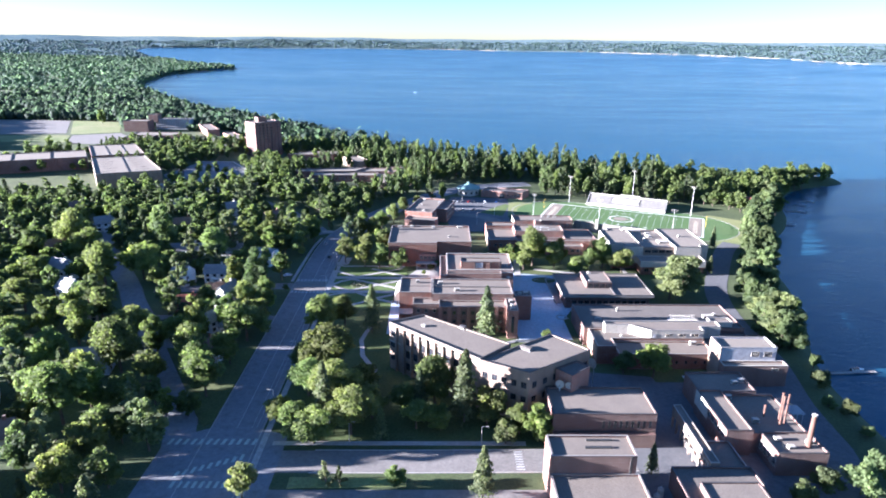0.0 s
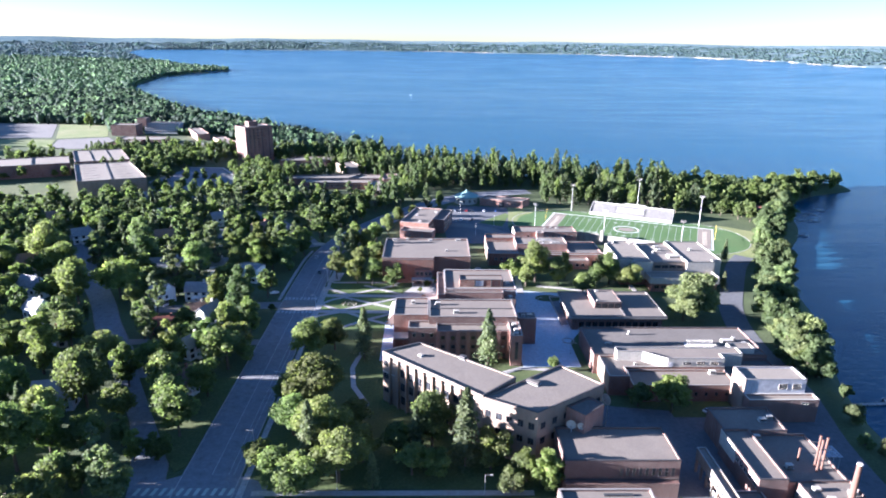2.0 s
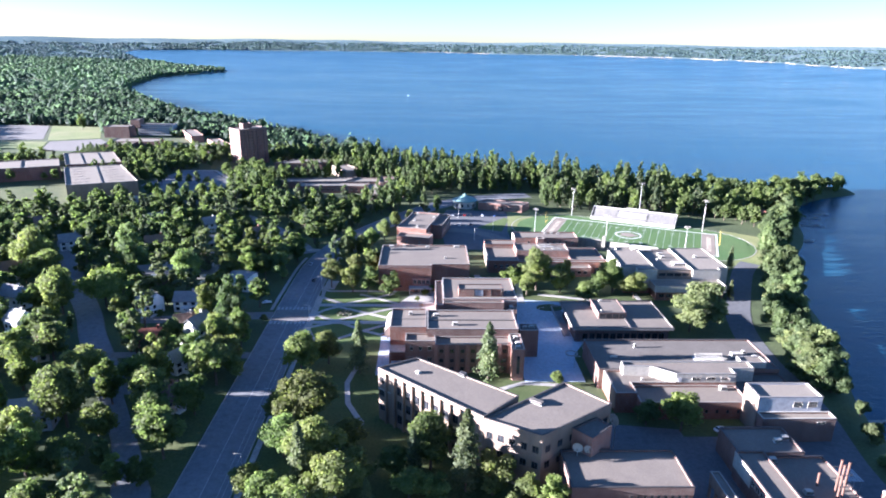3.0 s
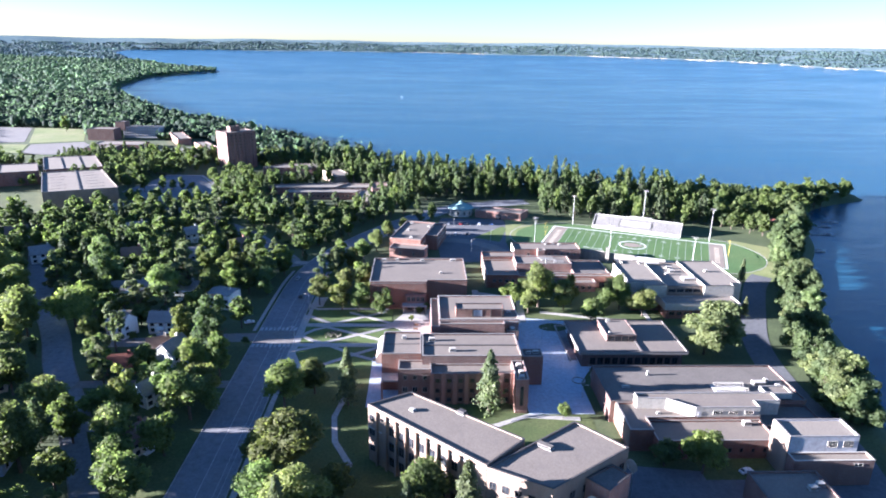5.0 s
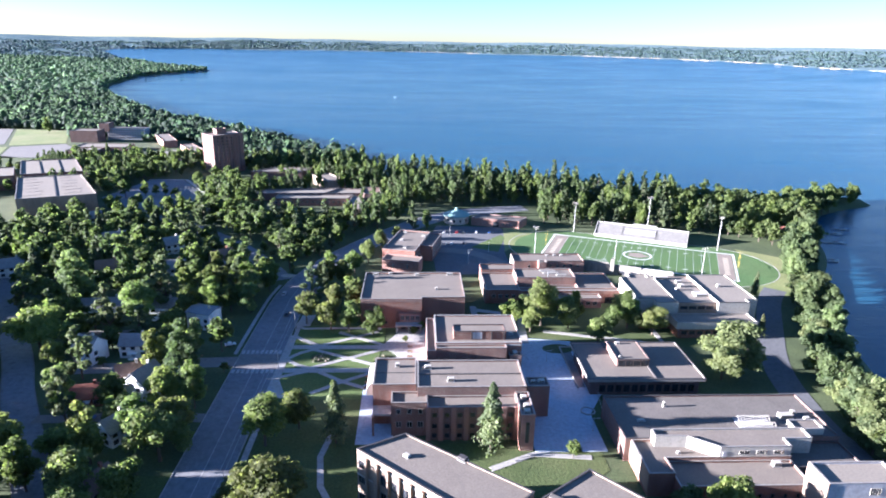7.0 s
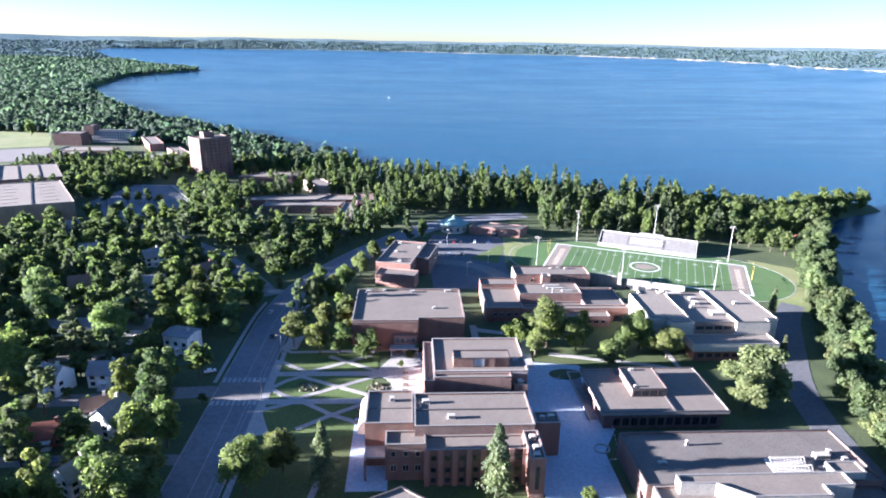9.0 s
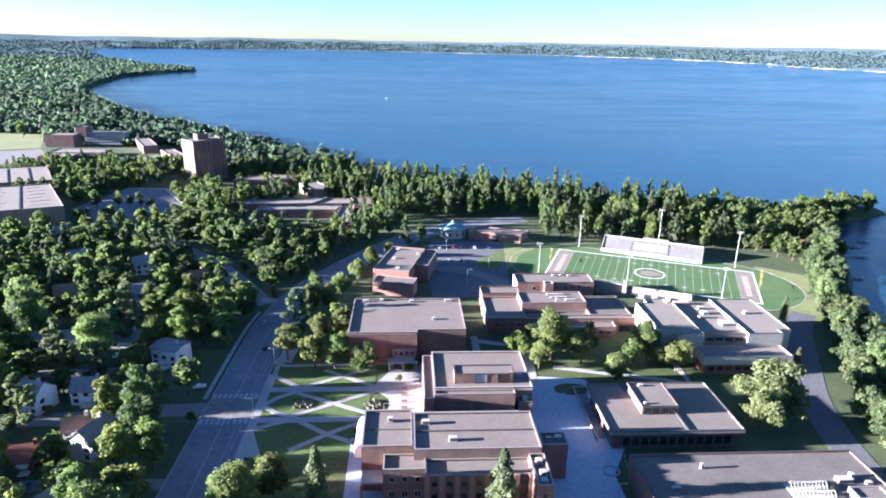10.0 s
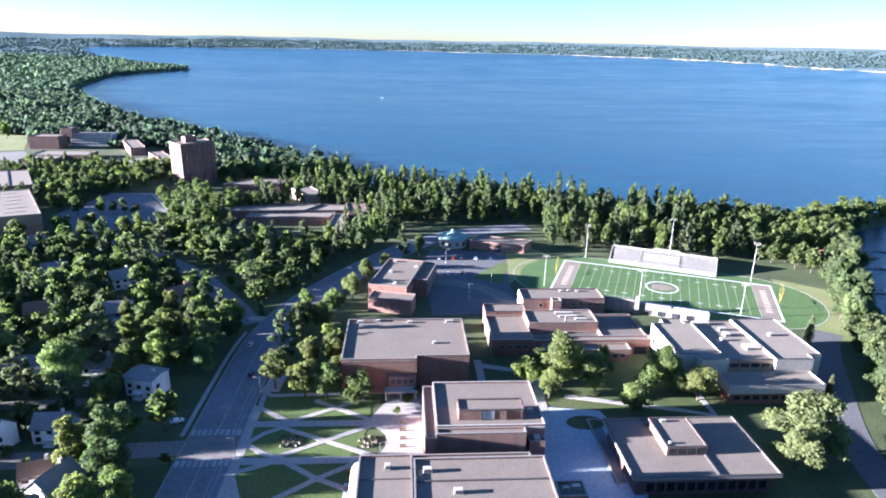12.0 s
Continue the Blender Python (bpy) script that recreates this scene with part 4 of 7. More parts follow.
def dish(x, y, z0, z1, size, rz):
    r = root("satellite_dish", x, y, z0, rz, "white satellite dish on a steel pole", "satellite dish", "satellite dishes")
    bm = bmesh.new()
    cyl(bm, 0, 0, 0, z1 - z0, 0.14)
    part("pole", bm, "steel", r)
    bm = bmesh.new()
    rows = []
    for i in range(5):
        rr, dep = size * i / 4, 0.22 * size * (i / 4) ** 2
        rows.append([bm.verts.new((rr * math.cos(t), -0.25 - dep * 1.2, z1 - z0 + rr * math.sin(t) + dep)) for t in np.radians(np.arange(0, 360, 22.5))])
    for p, q in zip(rows[1:], rows[2:]):
        for i in range(16):
            bm.faces.new((p[i], p[(i + 1) % 16], q[(i + 1) % 16], q[i]))
    bm.faces.new(rows[1])
    ob = part("reflector", bm, "panel_white", r)
    mod = ob.modifiers.new("thickness", "SOLIDIFY")
    mod.thickness = 0.06
    bm = bmesh.new()
    cyl(bm, 0, -1.5, z1 - z0, z1 - z0 + 0.3, 0.12)
    part("feed", bm, "steel_dark", r)


def service_hall():
    r = campus("classroom_hall", 60, 175, "low brown brick hall with a row of narrow windows")
    block(r, rect(44, 76.5, 167.4, 183.6), -1, 11.3, "brick_brown", "roof_gravel", "coping_dark")
    window_row(r, 59, 75.5, 167.4, 6.2, 9, 0.9, 2.6, frame_mat="coping_dark", bars=0)
    window_row(r, 59, 75.5, 167.4, 1.2, 9, 1.2, 2.0, frame_mat="panel_grey", bars=0)
    plate(r, "band", 44.1, 76.4, 167.25, 167.397, 5.0, 5.3, "coping_dark")
    plate(r, "plinth", 44.2, 76.2, 165.8, 167.24, -0.5, 4.9, "brick_brown")


def theatre_block():
    r = campus("stage_tower", 50, 146, "tall brick stage house with a plain flat roof")
    block(r, rect(39, 62.4, 142.6, 152.2), -1, 14.2, "brick_brown", "roof_gravel", "coping")
    block(r, rect(39, 63.5, 124, 142.59), -1, 8.4, "brick_brown", "roof_gravel", "coping")
    # paler plates put the low sun on the west wall into colour
    plate(r, "west_cladding", 38.8, 38.997, 124.1, 152.1, -1, 14.0 - 5.8, "brick_pink")
    plate(r, "west_cladding", 38.8, 38.997, 142.7, 152.1, 8.21, 14.1, "brick_pink")
    plate(r, "hatch", 50, 57.5, 150, 150.8, 13.66, 14.0, "steel_dark")
    plate(r, "hatch", 49, 56.5, 146.6, 147.5, 13.66, 14.0, "steel_dark")
    plate(r, "ladder", 60.6, 61.2, 142.4, 142.59, 8.5, 14.1, "steel_dark")
    for x, y in ((66, 139), (68.5, 141), (66, 142.5), (70.5, 143.6)):
        rr = root("storage_tank", x, y, 0.05, 0, "white metal tank in a service yard", "tank", "tanks")
        bm = bmesh.new()
        cyl(bm, 0, 0, 0, 2.6, 0.9, seg=14), cyl(bm, 0, 0, 2.6, 3.0, 0.9, 0.3, seg=14)
        part("shell", bm, "panel_white", rr)
        bm = bmesh.new()
        cyl(bm, 0, 0, 3.0, 3.3, 0.2)
        part("cap", bm, "steel", rr)


def workshop():
    r = campus("workshop", 86, 139, "low brick workshop with its roof toned as if shaded", "building")
    # dark grey outer roof holds shade, the paler inner roof holds sunlight
    block(r, rect(74.2, 97, 122, 147.4), -1, 7.2, "brick_brown", "roof_grey", "coping_dark")
    block(r, rect(79, 95, 124, 139), 6.4, 8.6, "brick_brown", "roof_gravel", "coping_dark", 0.3)


def gallery():
    r = campus("covered_walkway", 87, 162, "long narrow covered walkway with a white wall", "walkway")
    block(r, rect(85.6, 88.2, 148, 178), 4.6, 8, "brick_tan", "roof_gravel", "coping", 0.25, 0.2)
    for i in range(9):
        plate(r, "pier", 85.6, 86.2, 148.2 + i * 3.6, 148.9 + i * 3.6, -0.3, 4.597, "brick_tan")
    wall_windows(r, (85.6, 169), (85.6, 149), 5.2, 6, 2.4, 1.6, frame_mat="panel_white", bars=2)
    wall_windows(r, (85.6, 169), (85.6, 149), 1.6, 6, 2.4, 1.6, frame_mat="panel_white", bars=2)
    block(r, rect(88.25, 97.5, 147.6, 162.6), -1, 5, "brick_brown", "roof_gravel", "coping")


def heating_plant():
    r = campus("heating_plant", 110, 172, "brick heating plant with chimneys and flat roofs")
    block(r, rect(96.4, 104.6, 162.2, 186), -1, 9, "brick_brown", "roof_gravel", "coping_dark")
    block(r, rect(97.4, 117, 186.01, 199), -1, 8.4, "brick_brown", "roof_gravel", "coping_dark")
    block(r, rect(104.61, 122.5, 163.4, 186), -1, 7.2, "brick_brown", "roof_gravel", "coping_dark")
    block(r, rect(107.5, 122.5, 152.6, 163.39), -1, 7.8, "brick_brown", "roof_gravel", "coping_dark")
    # white plate stands for sun on this stretch of west wall
    plate(r, "west_cladding", 96.2, 96.397, 176, 186, 4, 9, "panel_white")
    wall_windows(r, (96.4, 176), (96.4, 163), 5.4, 5, 2.0, 1.8, frame_mat="panel_white", bars=1)
    wall_windows(r, (107.5, 163), (107.5, 153), 2.5, 4, 1.8, 3.0, frame_mat="panel_white", bars=2)
    bm = bmesh.new()
    cyl(bm, 118.3 - 110, 156.4 - 172, 7, 18.2, 0.85, 0.65, 18)
    ch = part("chimney", bm, "rust_brick", r, "round red brick chimney")
    bm = bmesh.new()
    cyl(bm, 118.3 - 110, 156.4 - 172, 18.2, 18.5, 0.78, 0.78, 18)
    part("crown", bm, "concrete", ch)
    for x, y, h in ((116.2, 168.6, 16.8), (118.0, 169.4, 17), (117.2, 171.2, 16.4), (113.6, 173.6, 10.6)):
        bm = bmesh.new()
        cyl(bm, x - 110, y - 172, 6.6, h, 0.3, 0.3, 12), cyl(bm, x - 110, y - 172, h, h + 0.3, 0.4, 0.36, 12)
        part("flue", bm, "rust_brick", r, "rusty steel flue")
    for z in (10.5, 14.2):
        bm = bmesh.new()
        for a, c in (((115.6, 168), (118.6, 168.3)), ((118.4, 168.3), (118.7, 172)), ((115.6, 171.6), (118.7, 171.9))):
            box(bm, min(a[0], c[0]) - 110, max(a[0], c[0]) - 110, min(a[1], c[1]) - 172, max(a[1], c[1]) - 172, z, z + 0.14)
        part("platform", bm, "steel_dark", r)
    for x, y in ((106.5, 184), (112, 192), (115, 193.5), (109, 170), (111, 160), (120, 158.5), (113, 156)):
        vent_unit(x, y, 7.0 if y < 186 else 7.85, 2.0, 1.4, 1.2)
    bm = bmesh.new()      # cooling frame beside the plant
    for i in range(4):
        for j in (0, 1):
            cyl(bm, 13.5 + i * 2.0, 6 + j * 5, 0, 4.6, 0.12)
    for i in range(8):
        box(bm, 13.2 + i * 0.9, 13.7 + i * 0.9, 5.7, 11.3, 4.6, 4.8)
    part("cooling_frame", bm, "panel_grey", r)


def arts_centre():
    r = campus("arts_centre", 102, 238, "sprawling low arts centre with white rooftop rooms")
    block(r, rect(69.2, 136.4, 236.2, 260.7), -1, 8.2, "brick_brown", "roof_grey", "coping_dark")
    block(r, [(71, 220.2), (78.4, 220.2), (78.4, 227.2), (115.8, 227.2), (115.8, 236.19), (71, 236.19)], -1, 7.8, "brick_red", "roof_gravel", "coping")
    block(r, rect(78.45, 115.8, 216, 227.19), -1, 6.6, "brick_red", "roof_gravel", "coping")
    block(r, rect(115.85, 136.4, 224, 236.19), -1, 6.4, "brick_brown", "roof_grey", "coping_dark")
    # tan plate gives the west wall its sunlit tone by colour
    plate(r, "west_cladding", 70.8, 70.997, 220.4, 236, 1.5, 7.7, "brick_tan")
    block(r, [(77, 233.2), (86.5, 232.8), (94.2, 227.3), (115.5, 227.3), (115.5, 231.2), (124, 231.2), (124, 236.6), (77, 236.6)], 5.6, 11.2, "panel_white", "roof_gravel", "coping")
    window_row(r, 99, 114.5, 227.3, 8.5, 3, 3.0, 1.4, bars=3)
    plate(r, "door", 95, 96.2, 227.2, 227.297, 7.3, 9.6, "panel_grey")
    window_row(r, 92, 114, 216, 2.4, 6, 1.0, 1.4, frame_mat="coping_dark", bars=0)
    sk = root("roof_skylight", 113.2, 243, 7.652, 0, "white lattice skylight frame on a flat roof", "skylight")
    bm = bmesh.new()
    for i in range(11):
        x = -5 + i * 1.0
        for y0, y1 in ((-3.8, 0), (0, 3.8)):
            for a, c, z0, z1 in ((y0, (y0 + y1) / 2, 0.3, 2.3), (y1, (y0 + y1) / 2, 0.3, 2.3)):
                vs = [bm.verts.new((x + dx, yy, zz)) for dx in (-0.1, 0.1) for yy, zz in ((a, z0), (c, z1), (c, z1 + 0.2), (a, z0 + 0.2))]
                for f in ((0, 1, 2, 3), (7, 6, 5, 4), (0, 4, 5, 1), (1, 5, 6, 2), (2, 6, 7, 3), (3, 7, 4, 0)):
                    bm.faces.new([vs[k] for k in f])
    part("rafter", bm, "panel_white", sk)
    for y in (-3.8, -2.85, -1.9, -0.95, 0, 0.95, 1.9, 2.85, 3.8):
        k = abs(abs(y) - 1.9) / 1.9
        bm = bmesh.new()
        box(bm, -5.15, 5.15, y - 0.08, y + 0.08, 0.42 + 2.0 * (1 - k), 0.6 + 2.0 * (1 - k))
        part("rail", bm, "panel_white", sk)
    bm = bmesh.new()
    box(bm, -5.4, 5.4, -4.1, 4.1, 0, 0.28)
    part("curb", bm, "panel_grey", sk)
    block(r, rect(122.6, 131.5, 237, 242), 7.5, 10.4, "panel_white", "roof_gravel", "coping", 0.3)
    vent_unit(125.5, 247.5, 7.65, 4.4, 2.0, 1.4), vent_unit(132, 246.5, 7.65, 1.8, 1.2, 0.8), vent_unit(129, 249.4, 7.65, 1.2, 1.2, 1.4)
    vent_unit(88, 254.5, 7.65, 0.8, 0.8, 1.8), vent_unit(77.5, 246.4, 7.65, 2.4, 1.0, 0.5), vent_unit(83.2, 230, 7.2, 1.0, 0.8, 0.8)
    vent_unit(110.5, 225.2, 6.06, 2.4, 1.4, 1.5)
    block(r, rect(113.4, 134.2, 207.2, 216.2), -1, 14, "panel_grey", "roof_pale", "coping")
    # tan plate paints the warm sunlight on the west end
    plate(r, "west_cladding", 113.1, 113.397, 207.0, 216.3, -0.5, 14.0, "brick_tan")
    block(r, rect(113.4, 137.2, 203.2, 207.19), -1, 8.6, "brick_brown", "roof_pale", "panel_white")
    for x in (126.4, 131.2):
        window(r, x, 207.2, 10.2, 3.0, 2.2, bars=3)
    window(r, 132.5, 203.2, 6.6, 2.6, 1.0, bars=1)


def student_union():
    r = campus("student_union", 90, 288, "low brick student union with overhanging flat roofs")
    block(r, [(67.6, 273), (110.8, 273), (110.8, 302.4), (67.6, 302.4)], 6.2, 7.4, "coping", "roof_gravel", "coping_dark", 0.4)
    bm = bmesh.new()
    box(bm, -20.8, 19.4, -13.2, 13.2, -1, 6.197)
    part("wall", bm, "brick_brown", r)
    block(r, rect(80.9, 93.2, 283, 298.4), 6.4, 10, "brick_brown", "roof_gravel", "coping_dark", 0.3)
    window_row(r, 81.3, 92.8, 283, 7.2, 4, 2.6, 2.3, frame_mat="steel_dark", bars=2)
    window_row(r, 72, 108, 274.8, 1.2, 12, 2.2, 2.8, frame_mat="steel_dark", bars=1)
    plate(r, "roof_step", 92.4, 93.0, 273.4, 282.9, 7.01, 7.5, "coping_dark")
    plate(r, "roof_step", 80.2, 80.8, 298.4, 302.0, 7.01, 7.5, "coping_dark")
    vent_unit(85, 296.6, 9.75, 1.6, 1.0, 0.7), vent_unit(82.6, 285.2, 9.75, 0.9, 0.9, 0.7)
    block(r, rect(43.2, 50.7, 260.8, 266.8), -1, 12, "brick_brown", "roof_grey", "coping", 0.4)
    vent_unit(45.6, 264, 11.65, 1.6, 1.2, 0.8), vent_unit(48.4, 264.4, 11.65, 2.2, 1.4, 0.9)


def science_building():
    r = campus("science_building", 133, 346, "cream-panelled science building with a broad flat roof")
    block(r, [(106, 334.4), (113, 334.4), (113, 329.7), (122.8, 329.7), (122.8, 362), (120, 362), (120, 366), (111, 366), (111, 362), (106, 362)], 3.4, 13.2, "panel_white", "roof_pale", "coping_dark", 0.4)
    block(r, rect(122.81, 141, 331.2, 365.2), 3.4, 12.4, "brick_tan", "roof_pale", "coping_dark", 0.4)
    block(r, [(141.01, 329.7), (155.4, 329.7), (155.4, 333), (160.4, 333), (160.4, 365.2), (141.01, 365.2)], 3.4, 13.2, "panel_white", "roof_pale", "coping_dark", 0.4)
    bm = bmesh.new()
    box(bm, -26.4, 26.8, -15.4, 18.6, -1, 3.397)
    part("wall", bm, "brick_red", r)
    window_row(r, 124, 140, 331.2, 9.2, 4, 3.4, 1.6, frame_mat="coping_dark", bars=3)
    block(r, rect(119, 154.6, 320, 329.69), 4.6, 8, "panel_white", "roof_pale", "coping", 0.4)
    bm = bmesh.new()
    box(bm, -13, 21, -25.2, -16.35, -1, 4.597)
    part("wall", bm, "brick_red", r)
    window_row(r, 121, 153, 320.8, 1.8, 9, 2.4, 1.8, frame_mat="coping_dark", bars=1)
    wall_windows(r, (106, 360), (106, 336), 6.0, 6, 2.0, 1.8, frame_mat="coping_dark")
    for x, y, w, d in ((127, 362.5, 7, 2.2), (133, 352, 2.4, 2.4), (133.6, 357, 3, 1.4), (137.5, 341, 6, 4), (129, 347.5, 1.4, 1.4), (150, 350, 1.6, 1.6)):
        vent_unit(x, y, 12.0 if x < 141 else 12.8, w, d, 1.2)


def field_house():
    r = campus("field_house", 78, 407, "brick field house beside the sports field")
    block(r, rect(59.6, 98.6, 400.4, 413.4), -1, 8, "brick_pink", "roof_gravel", "coping_dark")
    # white plate over pink brick paints the sunlit west end
    plate(r, "west_cladding", 59.3, 59.597, 400.6, 413.2, 0, 7.9, "panel_white")
    block(r, rect(72.6, 76.8, 396.6, 400.39), -1, 8.6, "brick_pink", "roof_grey", "panel_white", 0.4)
    window(r, 68, 400.4, 4, 1.6, 1.8, bars=0)
    window_row(r, 78, 97, 400.4, 4.5, 5, 1.6, 1.4, bars=1)
    for x, y in ((80, 411), (84, 411.4), (88, 410.8)):
        vent_unit(x, y, 7.45, 1.6, 1.2, 0.8)


def bleachers():
    x, y = fld(28, -16)
    r = root("bleachers", x, y, 0, -22.7, "cream stepped bleachers with a tall wall behind them", "bleachers")
    for k in range(8):
        bm = bmesh.new()
        box(bm, 0.3, 47.7, 0.5 + k, 1.496 + k, 0, 5.6 - k * 0.68)
        part("step", bm, "concrete_light", r)
    for a, c, top in ((0, 13.6, 6.4), (17.4, 31, 5.8), (31.2, 48, 4.8)):
        bm = bmesh.new()
        box(bm, a, c, 0, 0.49, 0, top)
        part("back_wall", bm, "bleacher_cream", r)
        bm = bmesh.new()
        box(bm, a, c, -0.08, 0.57, top + 0.003, top + 0.2)
        part("coping", bm, "coping", r)
    bm = bmesh.new()
    box(bm, 14.6, 16.6, -1.4, 0.48, 0, 9.2)
    part("press_tower", bm, "bleacher_cream", r)
    for a in (13.62, 16.62):
        bm = bmesh.new()
        box(bm, a, a + 0.76, 0.05, 0.45, 0, 4.4)
        part("back_wall", bm, "bleacher_cream", r)
    # dark plates on the wall face stand for shadowed openings
    for k in range(4):
        bm = bmesh.new()
        box(bm, 19 + k * 6.4, 22.6 + k * 6.4, -0.06, -0.004, 0.3, 2.7)
        part("opening", bm, "glass_dark", r)
    for k in range(10):
        bm = bmesh.new()
        box(bm, 1.3 + k * 1.25, 1.42 + k * 1.25, 0.2, 0.3, 6.6, 7.5)
        part("rail_post", bm, "steel", r)
    bm = bmesh.new()
    box(bm, 1.2, 13, 0.2, 0.3, 7.5, 7.6)
    part("rail", bm, "steel", r)


def humanities_block():
    r = campus("humanities_block", 72, 374, "rambling brick teaching block with several flat roofs")
    block(r, rect(39.6, 56.4, 359.8, 384), -1, 7.2, "brick_red", "roof_gravel", "coping")
    block(r, rect(39.6, 58, 384.01, 393), -1, 9, "brick_red", "roof_gravel", "coping_dark")
    block(r, rect(56.45, 86.4, 370.8, 384), -1, 9.6, "brick_pink", "roof_gravel", "coping")
    block(r, rect(86.45, 105.4, 364, 386), -1, 6.4, "brick_red", "roof_grey", "coping")
    block(r, rect(56.45, 106, 360, 363.99), -1, 6.6, "brick_red", "roof_gravel", "coping")
    block(r, rect(60, 95.5, 354, 359.99), -1, 5.2, "brick_pink", "roof_gravel", "coping")
    block(r, rect(56.45, 86.4, 364, 370.79), -1, 5.4, "brick_red", "roof_grey", "coping")
    window_row(r, 84, 94, 354, 1.6, 3, 2.0, 1.8, bars=1)
    window_row(r, 62, 80, 354, 1.6, 5, 2.0, 1.8, bars=1)
    window_row(r, 42, 55, 359.8, 3.0, 4, 1.8, 1.8, bars=1)
    # tan plate over red brick paints sun on the west wall
    plate(r, "west_cladding", 39.3, 39.597, 360, 383.8, 0, 7.1, "brick_tan")
    plate(r, "doorway", 99, 104.5, 359.8, 359.997, 0, 3.2, "glass_dark")
    for x, y, w in ((74, 381.5, 8), (75, 378, 8), (80, 375, 5), (72, 370, 2)):
        vent_unit(x, y, 9.0 if y > 371 else 4.8, w, 1.2, 0.7)
    vent_unit(72.5, 371.9, 9.0, 0.6, 0.6, 3.0, 0, "steel")


def pavilion():
    r = campus("pavilion", 63, 498, "low brick pavilion with a recessed doorway")
    block(r, [(44.4, 499.5), (76.6, 490), (83.6, 500.5), (51.4, 510.5)], -0.5, 5.6, "brick_pink", "roof_gravel", "coping")
    bm = bmesh.new()
    box(bm, -2, 2, -0.12, -0.004, 0, 3.6)
    part("doorway", bm, "glass_dark", r, "", (61 - 63, 494.6 - 498, 0), -16.5)
    wall_windows(r, (64.5, 493.57), (75, 490.47), 1.8, 4, 1.4, 1.4, bars=1)
    q = campus("rotunda", 34.4, 508, "pale round rotunda with a green copper roof")
    bm = bmesh.new()
    cyl(bm, 0, 0, -0.5, 5.4, 8.8, seg=24)
    part("wall", bm, "panel_white", q)
    bm = bmesh.new()
    cyl(bm, 0, 0, 5.403, 5.7, 9.7, 9.7, 24), cyl(bm, 0, 0, 5.7, 9.3, 9.6, 1.4, 24)
    part("roof", bm, "copper_green", q)
    bm = bmesh.new()
    cyl(bm, 0, 0, 9.3, 9.9, 1.2, 1.2, 12), cyl(bm, 0, 0, 9.9, 10.6, 1.4, 0.1, 12)
    part("lantern", bm, "copper_green", q)
    for k in range(6):
        a = math.radians(180 + 30 * k + 15)
        window(q, 34.4 + 8.78 * math.cos(a), 508 + 8.78 * math.sin(a), 1.6, 1.6, 2.2, rz=math.degrees(a) + 90)


